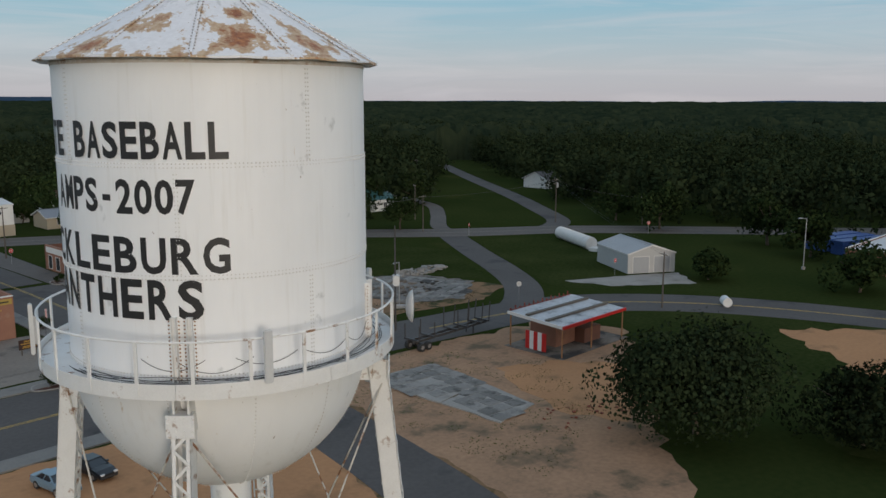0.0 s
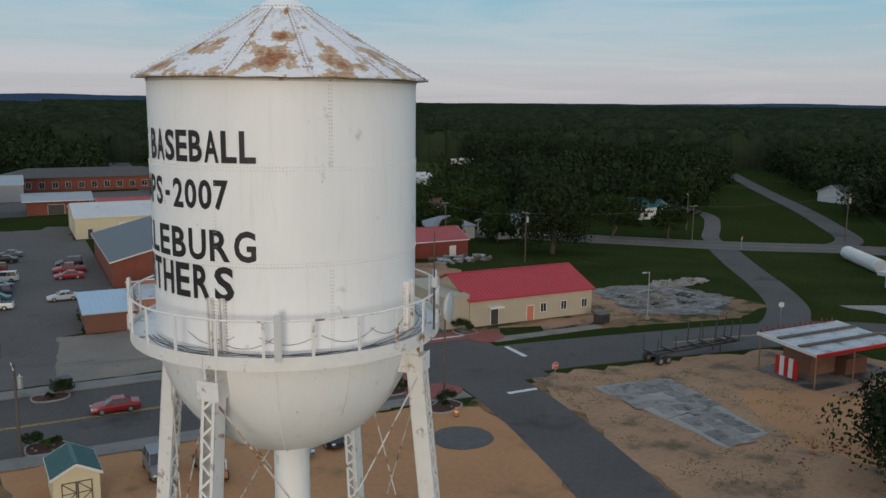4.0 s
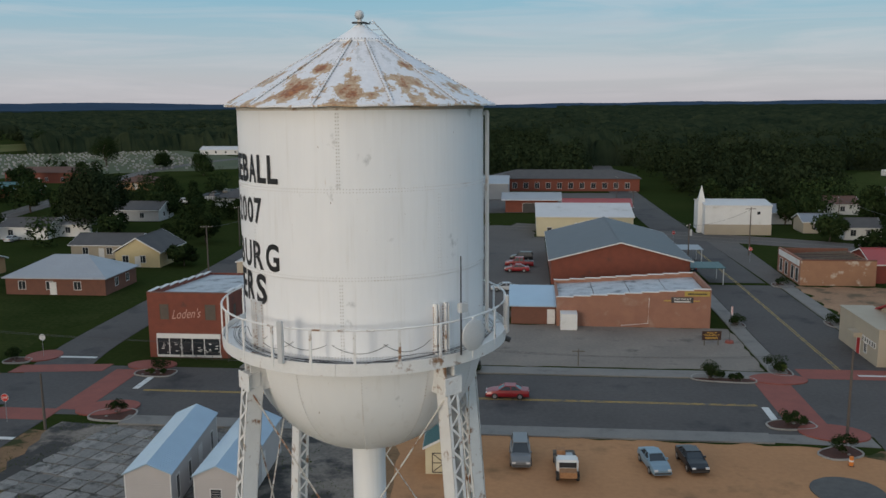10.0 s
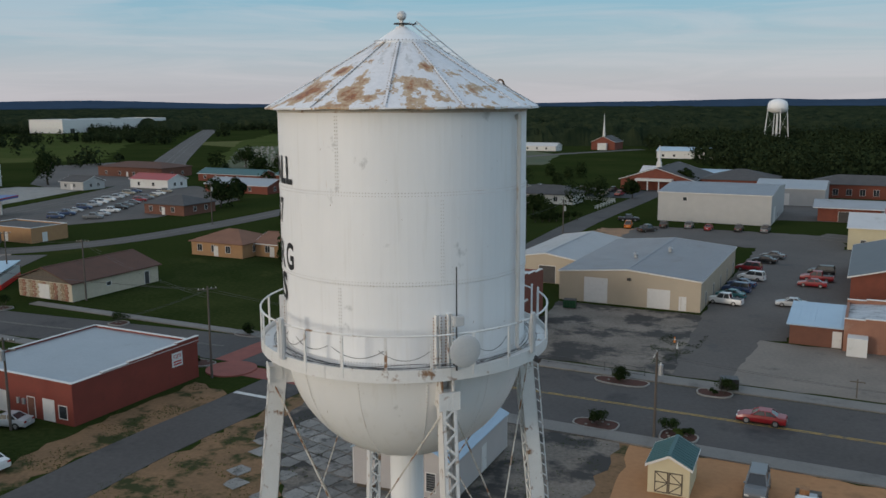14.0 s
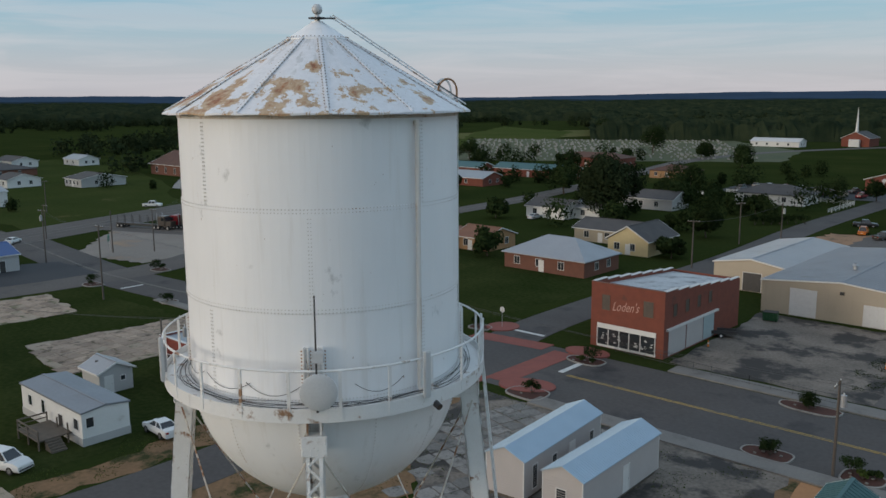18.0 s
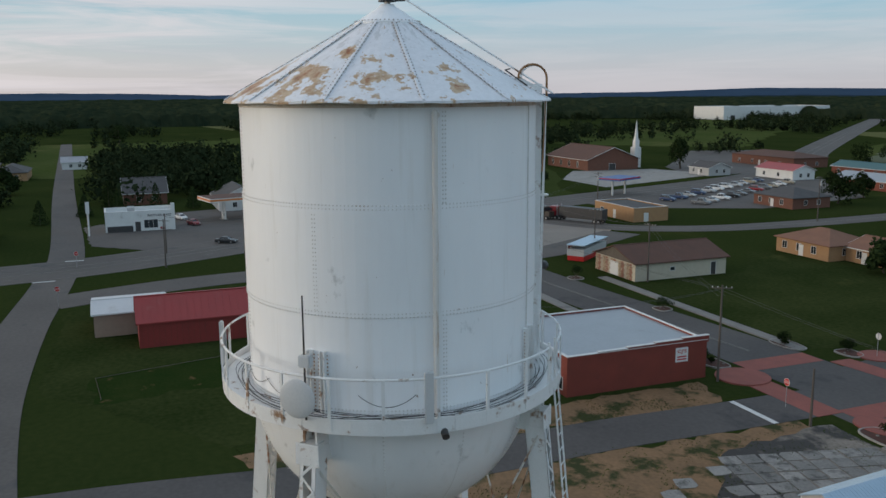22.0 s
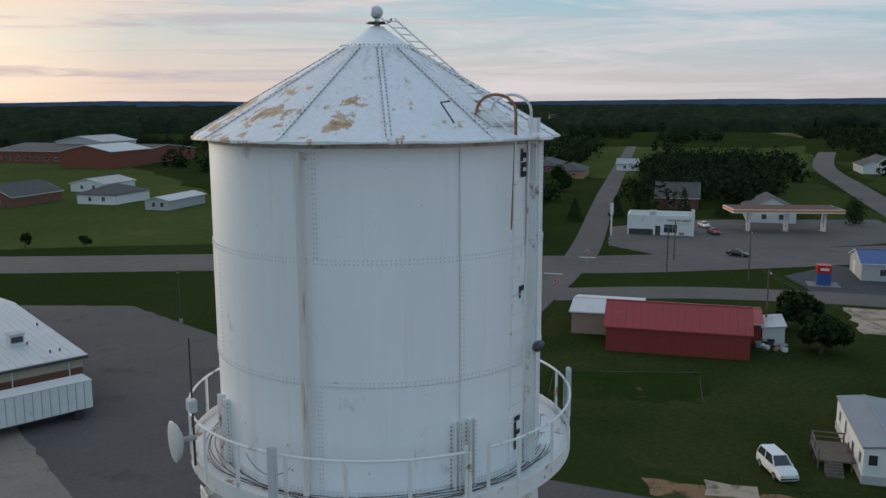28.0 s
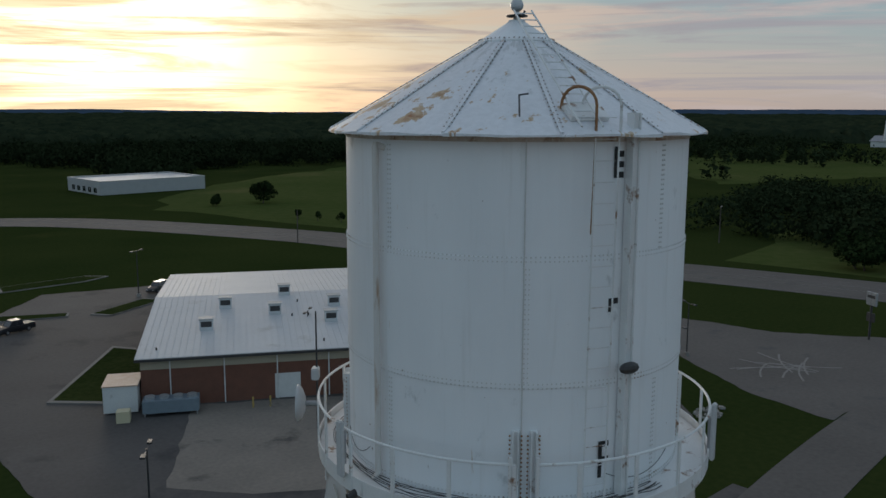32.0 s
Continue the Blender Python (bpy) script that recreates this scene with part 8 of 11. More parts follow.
    building("brown_church", "brown brick church with a shingle gable roof", "church", -322, -288, 176, 200, 4.2, "gx", 5.0, M_BRICKB, M_RBROWN, 0.8, doors=[("E", 10, 3, 2.6, M_DARK)], wins=row("S", 4, 4, 7, 1.0, 1.4, 2.2))
    st = thing("church_steeple", "slender white church steeple", "steeple", pose(-296, 204, 0))
    part("tower", bx(-1.6, 1.6, -1.6, 1.6, 0, 8.5), M_WSIDE, st)
    part("belfry", bx(-1.0, 1.0, -1.0, 1.0, 8.5, 11.5), M_TRIM, st)
    part("spire", bar((0, 0, 11.5), (0, 0, 20), 1.0, 0.05, 8), M_WSIDE, st)
    b = building("brick_church", "red brick church with a white columned portico", "church", -72, -46, 292, 330, 3.6, "gy", 4.2, M_BRICK, M_RDARK, 0.6)
    part("portico_roof", bx(-66, -53, 288.5, 292, 3.4, 4.2), M_TRIM, b)
    for x in (-65.5, -61.5, -57.5, -53.5):
        part("column", bar((x, 289, 0), (x, 289, 3.4), 0.25), M_TRIM, b)
    sp = part("steeple", bx(-60.3, -58.7, 297, 298.6, 6.5, 9.8), M_WSIDE, b)
    part("spire", bar((-59.5, 297.8, 9.8), (-59.5, 297.8, 16), 0.7, 0.04, 6), M_WSIDE, sp)
    building("church_wing", "brick church wing with a dark shingle roof", "church", -45, -20, 300, 322, 3.8, "hip", 3.2, M_BRICK, M_RDARK, 0.6)
    b = building("brick_chapel", "small red brick chapel with a white steeple", "church", -160, -144, 546, 566, 5.0, "gy", 4.0, M_BRICK, M_RDARK, 0.6)
    part("spire", bar((-152, 548, 9), (-152, 548, 24), 1.0, 0.05, 6), M_WSIDE, b)
    part("portico", bx(-155, -149, 543.5, 546, 0, 4.5), M_WSIDE, b)
    building("factory", "long low white factory on the far horizon", "factory", -1080, -880, 1120, 1150, 9, "flat", 0, M_WSIDE, M_RWHITE)
    building("school_complex", "long red brick school complex with grey roofs", "school", -420, -366, -352, -262, 6.0, "gy", 3.0, M_BRICK, M_RDARK, 0.6, wins=row("E", 14, 4, 6, 1.2, 2.4, 1.8))
    building("school_gym", "tall brick school gymnasium with a pale roof", "school", -372, -340, -286, -258, 8.0, "gx", 3.0, M_BRICK, M_RWHITE, 0.6)
    building("school_gym", "grey-roofed school hall with clerestory", "school", -420, -390, -330, -300, 10.0, "gx", 3.0, M_GSIDE, M_RGREY, 0.6)
    building("field_barn", "small red barn with a pale metal roof in a field", "barn", -210, -198, -250, -238, 3.0, "gx", 2.2, M_REDP, M_RWHITE, 0.4, doors=[("E", 4, 3, 2.6, M_TRIM)])
    building("discount_store", "low grey store with a white roof by the highway", "store", -160, -118, -330, -300, 4.6, "flat", 0, M_GSIDE, M_RWHITE, wins=row("E", 5, 4, 5, 0.6, 3, 2))
    b = building("white_church_hall", "large white church complex with a steeple on a hill", "church", -800, -776, -266, -208, 5.0, "gy", 4.5, M_WSIDE, M_RGREYD, 0.8)
    part("spire", bar((-774, -254, 6), (-774, -254, 24), 1.4, 0.1, 6), M_WSIDE, b)
    b = building("brick_office", "low red brick office with a white roof", "office", 150, 180, 22, 38, 4.0, "flat", 0, M_BRICKB, M_RWHITE, wins=row("W", 3, 2, 4.5, 1.0, 2.4, 1.2) + row("S", 5, 2, 5, 1.0, 2.4, 1.2), parapet=0.3)
    for i in range(3):
        t = thing("shipping_container", "blue corrugated shipping container", "container", pose(166 + i * 1.2, 44 + i * 3.1, 0, 0, 0, -18), "blue containers")
        part("container_body", bx(0, 14, 0, 2.6, 0.1, 2.8), M_BLUEP, t)
        bm = bmesh.new()
        for k in range(28):
            box(bm, 0.2 + k * 0.49, 0.42 + k * 0.49, -0.04, 2.64, 0.3, 2.7)
        part("corrugation", bm, M_BLUEP, t)


fuel_station()


def second_tower():
    t = thing("far_water_tower", "white water tower with a domed tank on slim legs", "water tower", pose(-46, 566, 0))
    v, f = lathe([(0.0, 33), (2.9, 32.6), (5.3, 31.2), (6.0, 29.6), (6.0, 27.0), (5.2, 25.2), (2.8, 24.2), (0.5, 24)], 24)
    part("tank", pydata("tank", v, f), M_TANK, t, smooth=True)
    for i in range(4):
        a = 90 * i + 22
        part("leg", bar(on(a, 8.2, 0), on(a, 5.9, 27.0), 0.34, 0.28), M_WHITE, t)
        for z0, z1 in ((1, 13), (13, 25)):
            part("brace_rod", bar(on(a, 8.2 - 0.085 * z0, z0), on(a + 90, 8.2 - 0.085 * z1, z1), 0.06, n=5), M_WHITE, t)
    part("riser", bar((0, 0, 0), (0, 0, 24.2), 0.6, n=12), M_WHITE, t)
    v, f = lathe([(6.5, 27.4), (6.5, 26.9), (5.9, 26.9)], 24)
    part("balcony", pydata("balcony", v, f), M_WHITE, t)


second_tower()
t = thing("far_standpipe", "dark standpipe water tank on the skyline", "water tank", pose(-973, -140, 0))
part("tank", bar((0, 0, 0), (0, 0, 16), 4.6, n=16), M_DARK, t)

building("far_plant", "long white factory building beyond the fields", "factory", -850, -796, 655, 812, 14.5, "flat", 0, M_WSIDE, M_RWHITE, doors=[("E", 10 + 22 * i, 6, 5, M_DARK) for i in range(6)])

# ---- trees, shrubs and woods ----
def quad_mesh(name, v, material):
    """A mesh of loose four-sided leaf clumps: v holds four corners a clump."""
    n = len(v)
    me = bpy.data.meshes.new(name)
    me.vertices.add(n)
    me.vertices.foreach_set("co", v.astype(np.float32).ravel())
    me.loops.add(n)
    me.loops.foreach_set("vertex_index", np.arange(n, dtype=np.int32))
    me.polygons.add(n // 4)
    me.polygons.foreach_set("loop_start", np.arange(0, n, 4, dtype=np.int32))
    me.update(calc_edges=True)
    me.materials.append(material)
    return me


def clumps(rng, c, out, size):
    """Bent kite-shaped leaf clumps at c, facing roughly outwards."""
    n = len(c)
    nrm = out + rng.normal(0, 0.55, (n, 3))
    nrm /= np.linalg.norm(nrm, axis=1, keepdims=True) + 1e-9
    ref = rng.normal(0, 1, (n, 3))
    u = np.cross(nrm, ref)
    u /= np.linalg.norm(u, axis=1, keepdims=True) + 1e-9
    w = np.cross(nrm, u)
    s = (size * rng.uniform(0.6, 1.35, n))[:, None]
    k = rng.uniform(0.45, 0.9, n)[:, None]
    v = np.stack([c - u * s * 0.5, c - w * s * k * 0.5 - nrm * s * 0.12, c + u * s * 0.55, c + w * s * k * 0.5 - nrm * s * 0.1], 1)
    return v.reshape(-1, 3)


def crown_points(rng, n, centre, rad, lumps, squash=1.0):
    """Points over the lumpy outside of a crown and, fewer, within it."""
    d = rng.normal(0, 1, (lumps, 3))
    d /= np.linalg.norm(d, axis=1, keepdims=True)
    d[:, 2] = np.abs(d[:, 2]) * 1.1 - 0.35
    lc = d * rng.uniform(0.30, 0.80, (lumps, 1)) * rad
    lr = rng.uniform(0.22, 0.46, lumps)
    i = rng.integers(0, lumps, n)
    q = rng.normal(0, 1, (n, 3))
    q /= np.linalg.norm(q, axis=1, keepdims=True)
    deep = np.where(rng.random(n) < 0.22, rng.uniform(0.3, 0.8, n), rng.uniform(0.82, 1.08, n))
    p = lc[i] + q * (lr[i] * deep)[:, None] * rad
    p[:, 2] *= squash
    return p + centre, q


def tree(label, x, y, h, r, seed, n=2600, size=0.42, leaf=None, low=0.22, lumps=14, name="tree", group="trees of the town"):
    """A tapered trunk with limbs and a crown of many leaf clumps."""
    rng = np.random.default_rng(seed)
    t = thing(name, label, "tree", Matrix.Translation((x, y, 0)), group)
    zc = h * (0.5 + low * 0.5)
    rad = np.array([r, r, h * (1 - low) * 0.56])
    bm = bmesh.new()
    k, a = Vector((0, 0, -0.1)), max(0.12, h * 0.028)
    for j in range(4):
        e = Vector((rng.normal(0, 0.03) * h, rng.normal(0, 0.03) * h, h * 0.17 * (j + 1)))
        tube(bm, k, e, a, a * 0.8, 8)
        k, a = e, a * 0.8
    part("trunk", bm, M_BARK, t)
    for j in range(6):
        g = math.tau * j / 6 + rng.uniform(-0.4, 0.4)
        z0 = h * rng.uniform(0.22, 0.45)
        b = Vector((math.cos(g) * r * 0.6, math.sin(g) * r * 0.6, z0 + h * rng.uniform(0.1, 0.3)))
        part("limb", bar((0, 0, z0), b, h * 0.012, h * 0.005, 6), M_BARK, t)
    p, q = crown_points(rng, n, np.array([0, 0, zc]), rad, lumps)
    p[:, 2] = np.maximum(p[:, 2], 0.25)
    part("crown", quad_mesh("crown", clumps(rng, p, q, size), leaf or M_LEAF), None, t)
    return t


def cedar(label, x, y, h, r, seed, n=900):
    rng = np.random.default_rng(seed)
    t = thing("cedar_tree", label, "tree", Matrix.Translation((x, y, 0)), "trees of the town")
    part("trunk", bar((0, 0, -0.1), (0, 0, h * 0.9), h * 0.02, 0.02, 6), M_BARK, t)
    z = rng.random(n) ** 1.3
    a = rng.uniform(0, math.tau, n)
    rr = r * (1 - z) ** 0.8 * rng.uniform(0.55, 1.1, n) + 0.1
    p = np.stack([rr * np.cos(a), rr * np.sin(a), 0.3 + z * (h - 0.3)], 1)
    q = np.stack([np.cos(a), np.sin(a), np.full(n, 0.4)], 1)
    part("crown", quad_mesh("crown", clumps(rng, p, q, 0.4), M_LEAF), None, t)


def shrub(label, x, y, h, r, seed, z=0.0, n=420, size=0.17, leaf=None, group="shrubs in planting beds"):
    rng = np.random.default_rng(seed)
    t = thing("shrub", label, "shrub", Matrix.Translation((x, y, z)), group)
    bm = bmesh.new()
    for j in range(5):
        g = math.tau * j / 5
        tube(bm, (0, 0, -0.05), (math.cos(g) * r * 0.5, math.sin(g) * r * 0.5, h * 0.6), 0.03, 0.012, 5)
    part("stems", bm, M_BARK, t)
    p, q = crown_points(rng, n, np.array([0, 0, h * 0.5]), np.array([r, r, h * 0.55]), 9)
    p[:, 2] = np.maximum(p[:, 2], 0.03)
    part("foliage", quad_mesh("foliage", clumps(rng, p, q, size), leaf or M_LEAF), None, t)
    return t


# trees that stand by themselves
tree("large dark spreading tree on a grassy bank", 61, 20, 11.0, 9.5, 1, 17000, 0.42, low=-0.12, lumps=34, leaf=M_LEAFF)
tree("low dark spreading tree on a grassy bank", 69, 8, 8.0, 7.5, 7, 9000, 0.42, low=-0.15, lumps=24, leaf=M_LEAFF)
tree("low dark spreading tree on a grassy bank", 75, -6, 7.0, 7.0, 8, 7000, 0.42, low=-0.15, lumps=20, leaf=M_LEAFF)
tree("tall dark tree beside the highway lawn", 93, 126, 18.5, 8.6, 2, 14000, 0.55, low=-0.14, lumps=30, leaf=M_LEAFF)
tree("broad shade tree by the houses", 118, 139, 12, 7.0, 3, 4500, 0.5, low=0.05)
tree("broad shade tree by the houses", 128, 131, 9, 5.0, 4, 3000, 0.5, low=0.05)
tree("large round oak among the cottages", -100.5, 181, 18.0, 10.3, 5, 17000, 0.7, low=-0.08, lumps=30, leaf=M_LEAFF)
TREES = ((79, 145, 7, 4), (90, 143, 8, 4.5), (104, 141, 8, 4.5), (72, 152, 7, 4), (84, 170, 9, 5), (96, 172, 11, 6), (108, 178, 10, 5.5), (116, 190, 12, 6), (100, 160, 7, 4), (88, 162, 7, 4), (72, 178, 7, 4), (150, 166, 12, 6), (166, 166, 11, 6),
         (-90, 164, 8, 4.5), (-143, 221, 11, 5.5), (-98, 212, 9, 4.5), (-69, 168, 7, 4), (-63, 140, 5, 3.4), (-168, 186, 10, 6), (-125, 163, 6, 3.5), (-92, 119, 6, 3.6),
         (-175, 203, 8, 4), (-215, 412, 17, 9), (-182, 406, 9, 5), (-158, 397, 10, 5.5), (-240, 460, 16, 9), (-120, 264, 9, 5), (-178, 394, 8, 4), (-142, 358, 9, 5),
         (-332, 552, 18, 9), (-269, 322, 12, 7), (-281, 216, 15, 6), (-184, 280, 10, 5), (-152, 238, 11, 6), (-110, 22, 6.5, 4.0), (-166, -53, 9.0, 4.6), (-170, -41, 12, 6.5),
         (-178, -48, 11, 6), (-184, -33, 9, 5), (-99, 23, 6, 3.5), (-147, -238, 8, 5.5), (-131, -241, 4, 2), (-165, -51, 7, 4), (-589, 2, 14, 7), (-289, -36, 9, 5),
         (168, 60, 13, 7), (160, 48, 10, 5.5), (172, 88, 12, 6.5), (178, 104, 11, 6), (126, 52, 6, 4), (134, 30, 9, 5.5), (-235, 290, 9, 5), (-130, 215, 8, 4.5), (-75, 210, 6, 3.5),
         (-196, 305, 9, 5), (-95, 228, 7, 4), (-60, 262, 7, 4), (-50, 300, 9, 5), (58, 236, 10, 5.5), (62, 222, 8, 4.5), (70, 205, 7, 4), (92, 205, 11, 6), (80, 222, 8, 4.5))
for i, (tx, ty, th, tr) in enumerate(TREES):
    tree(("dark green shade tree with a full round crown", "leafy roadside tree with an uneven crown", "tall broadleaf tree on open grass")[i % 3], tx, ty, th, tr, 20 + i, 2100, 0.75, low=-0.10, lumps=16)
for i, (tx, ty, th, tr) in enumerate(((-137, -172, 3.6, 1.6), (-138.5, -168, 3.8, 1.7), (-138, -163, 3.6, 1.8), (-140, -148, 3.8, 1.7), (-140.5, -133.5, 3.6, 1.6), (-142.6, -119.6, 3.6, 1.6), (-131, -195, 3.4, 1.4), (-132, -187, 3.2, 1.4), (-135, -180, 3.4, 1.5))):
    tree("small round clipped tree in a roadside row", tx, ty, th, tr, 90 + i, 500, 0.4, low=0.05, lumps=7, group="row of small highway trees")
for i, (tx, ty) in enumerate(((-225, -12), (-221, -4), (-228, 6), (-232, 16), (-238, 24), (-242, -6), (-214, -22))):
    cedar("dark pointed cedar beside the food store", tx, ty, 6 + i % 3, 2.2, 120 + i)
for i in range(7):
    shrub("clipped evergreen bush in a garden row", -68.4 + 1.4 * i, 193.6 + 1.6 * i, 2.8, 1.7, 140 + i, 0, 350, 0.35, group="garden hedge row")

# woods
bpy.context.view_layer.update()
KEEP = []
for o in list(bpy.data.objects):
    if o.parent is None and o.get("kind", "") not in ("structure", "stuff") and not o.name.startswith(("tree", "cedar", "shrub", "water")) and o.type in ("EMPTY", "MESH"):
        pts = [c.matrix_world @ Vector(b) for c in [o] + list(o.children_recursive) if c.type == "MESH" for b in c.bound_box]
        if pts:
            KEEP.append((min(p.x for p in pts), max(p.x for p in pts), min(p.y for p in pts), max(p.y for p in pts)))
KEEP = np.array(KEEP)
LINES = [MAIN_E, MAIN_W, SIDE_N, SIDE_S, LINK_E, HWY_E, ROAD_NE, SIDE_W, NORTH_W, WEST, HWY_W, OLD_HWY, FRONT_W, CROSS_W]


def inside(poly, x, y):
    c = np.zeros(len(x), bool)
    for (x0, y0), (x1, y1) in zip(poly, poly[1:] + poly[:1]):
        k = ((y0 > y) != (y1 > y)) & (x < (x1 - x0) * (y - y0) / (y1 - y0 + 1e-9) + x0)
        c ^= k
    return c


def clear_of(x, y, road=8.0, wall=5.0):
    """Where a tree may stand: off the roads and clear of the buildings."""
    ok = np.ones(len(x), bool)
    for ln in LINES:
        for (x0, y0), (x1, y1) in zip(ln, ln[1:]):
            dx, dy = x1 - x0, y1 - y0
            t = np.clip(((x - x0) * dx + (y - y0) * dy) / (dx * dx + dy * dy), 0, 1)
            ok &= np.hypot(x - x0 - t * dx, y - y0 - t * dy) > road
    for a, b, c, d in KEEP:
        ok &= ~((x > a - wall) & (x < b + wall) & (y > c - wall) & (y < d + wall))
    return ok


def wood(label, poly, gap, h0, h1, seed, n=110, size=1.5, keep=None, road=8.5, leaf=None, spread=None):
    """A closed stand of trees: crowns of leaf clumps side by side, with trunks along them."""
    rng = np.random.default_rng(seed)
    xs, ys = [p[0] for p in poly], [p[1] for p in poly]
    k = int((max(xs) - min(xs)) * (max(ys) - min(ys)) / gap ** 2)
    x, y = rng.uniform(min(xs), max(xs), k), rng.uniform(min(ys), max(ys), k)
    ok = inside(poly, x, y) & clear_of(x, y, road)
    if keep is not None:
        ok &= keep(x, y)
    x, y = x[ok], y[ok]
    m = len(x)
    h = rng.uniform(h0, h1, m)
    r = h * rng.uniform(0.36, 0.52, m) if spread else gap * rng.uniform(0.50, 0.78, m)
    i = np.repeat(np.arange(m), n)
    q = rng.normal(0, 1, (m * n, 3))
    q /= np.linalg.norm(q, axis=1, keepdims=True)
    lump = 1 + 0.22 * np.sin(q[:, 0] * 5 + i * 1.7) * np.sin(q[:, 1] * 5 + i * 2.3) + 0.12 * np.sin(q[:, 2] * 9 + i)
    inner = rng.random(m * n) < 0.25
    rr = np.where(inner, 0.7, rng.uniform(0.85, 1.12, m * n)) * lump
    p = np.stack([x[i] + q[:, 0] * r[i] * rr, y[i] + q[:, 1] * r[i] * rr, h[i] * 0.50 + q[:, 2] * h[i] * 0.50 * rr], 1)
    p[:, 2] = np.maximum(p[:, 2], 0.4)
    v = clumps(rng, p, q, np.where(inner, size * 1.7, size))
    return tagged(new("woods", quad_mesh("woods", v, leaf or M_LEAFF)), label, "woods", kind="stuff")


CLEARING = [(98, 222), (124, 222), (214, 385), (206, 418), (150, 376), (106, 290)]
patch("field_20", CLEARING, M_TOWNG, 0.011, "green clearing in the woods", "field", rag=2, seed=97, step=10)


def camper(x, y, deg):
    """A white camper parked on grass."""
    t = thing("camper_trailer", "white camper trailer parked in a grassy clearing", "camper", pose(x, y, 0, 0, 0, deg), "campers in the clearing")
    bm = bx(-3.6, 3.6, -1.2, 1.2, 0.6, 3.1)
    bmesh.ops.bevel(bm, geom=bm.edges[:], offset=0.22, segments=2, affect="EDGES")
    part("body", bm, M_WSIDE, t)
    for u in (-2.4, -0.4, 1.8):
        part("window", bx(u - 0.45, u + 0.45, -1.215, -1.19, 1.7, 2.4), M_GLASS, t)
    part("stripe", bx(-3.3, 3.3, -1.212, -1.19, 1.2, 1.38), M_BLUEP, t)
    for u in (-0.5, 0.5):
        for w in (-1.0, 1.0):
            part("wheel", bar((u, w - 0.12, 0.35), (u, w + 0.12, 0.35), 0.35, n=12), M_TYRE, t)
    part("drawbar", bar((3.6, 0, 0.6), (4.8, 0, 0.5), 0.06, n=6), M_DARK, t)


camper(154, 352, 15)
camper(190, 352, -20)
camper(197, 356, -28)


def patchy(cut, sc, sd):
    def f(x, y):
        return np.array([noise.noise((a * sc, b * sc, sd)) > cut for a, b in zip(x, y)], bool)
    return f


wood("dense dark broadleaf wood east of the highway", [(186, 122), (243, 190), (300, 262), (460, 470), (470, 0), (400, -330), (120, -420), (150, -120), (168, -20), (166, 34), (182, 60), (184, 95)], 8.5, 10, 17, 201, 190, 1.05)
wood("dense dark broadleaf wood behind the houses", [(104, 168), (120, 146), (144, 146), (189, 184), (268, 250), (450, 470), (300, 520), (52, 520), (54, 330), (62, 250), (104, 250), (108, 205)], 8.5, 9, 16, 202, 190, 1.05,
     lambda x, y: ~((x > 108) & (x < 205) & (y > 238) & (y < 292)) & ~inside(CLEARING, x, y))
wood("dark wood behind the school", [(31, 285), (33, 700), (-150, 720), (-100, 540), (-62, 400), (-24, 320)], 9.5, 9, 15, 203, 130, 1.2)
wood("overgrown trees beside the west road", [(-195, -106), (-182, -62), (-174, -44), (-206, -48), (-245, -24), (-305, -80), (-310, -135), (-232, -122)], 8.0, 5, 9, 204, 190, 0.9, patchy(-0.35, 0.03, 5))
wood("overgrown trees beside the west road", [(-236, -8), (-254, 30), (-320, 50), (-420, 30), (-390, -12)], 8.5, 6, 10, 205, 170, 1.0, patchy(-0.3, 0.03, 6))
wood("low dark wood beyond the highway field", [(-126, -280), (-150, -300), (-205, -398), (-300, -380), (-480, -430), (-640, -640), (-140, -680), (-150, -500), (-165, -430), (-140, -330)], 9.5, 7, 11, 206, 110, 1.3)
wood("scattered trees and hedges among the outlying fields", [(-330, 20), (-310, 140), (-330, 320), (-480, 420), (-420, 760), (-900, 1200), (-1500, 700), (-1500, -500), (-700, -640), (-420, -420), (-330, -200), (-420, -60)], 12, 5, 11, 207, 60, 1.5,
     lambda x, y: patchy(0.10, 0.011, 7)(x, y) & (np.hypot(x, y) < 1100), road=14, spread=1)
wood("trees round the cemetery and the far fields", [(-60, 420), (-130, 560), (-130, 690), (-260, 700), (-440, 700), (-330, 1300), (150, 1300), (30, 720)], 11, 8, 14, 208, 80, 1.7, patchy(-0.2, 0.012, 8), road=12)
wood("garden trees between the houses", [(-66, 160), (-62, 330), (-140, 340), (-140, 160)], 13, 3.5, 8, 209, 420, 0.55, patchy(-0.1, 0.03, 9), 9, M_LEAF, 1)
wood("garden trees between the far houses", [(-160, 215), (-150, 330), (-260, 420), (-300, 330), (-215, 240)], 14, 4, 8, 210, 200, 0.8, patchy(0.05, 0.02, 4), 10, M_LEAF, 1)
wood("shrubs and trees along the west lots", [(-140, -18), (-150, 10), (-210, 130), (-330, 160), (-330, 60), (-240, 40), (-200, -20)], 20, 3, 7, 211, 260, 0.6, patchy(0.1, 0.03, 2), 14, M_LEAF, 1)
wood("leafy trees among the cottages", [(55, 152), (88, 158), (114, 160), (122, 236), (104, 248), (58, 250)], 9.5, 5, 10, 212, 300, 0.75, None, 9.5, M_LEAF, 1)

# ---- vehicles ----
def enamel(name, c, rough=0.28):
    return mat("car_" + name, c, tuple(k * 0.88 for k in c), rough=rough, scale=1.0, fine=6, amount=0.2, spec=0.6)


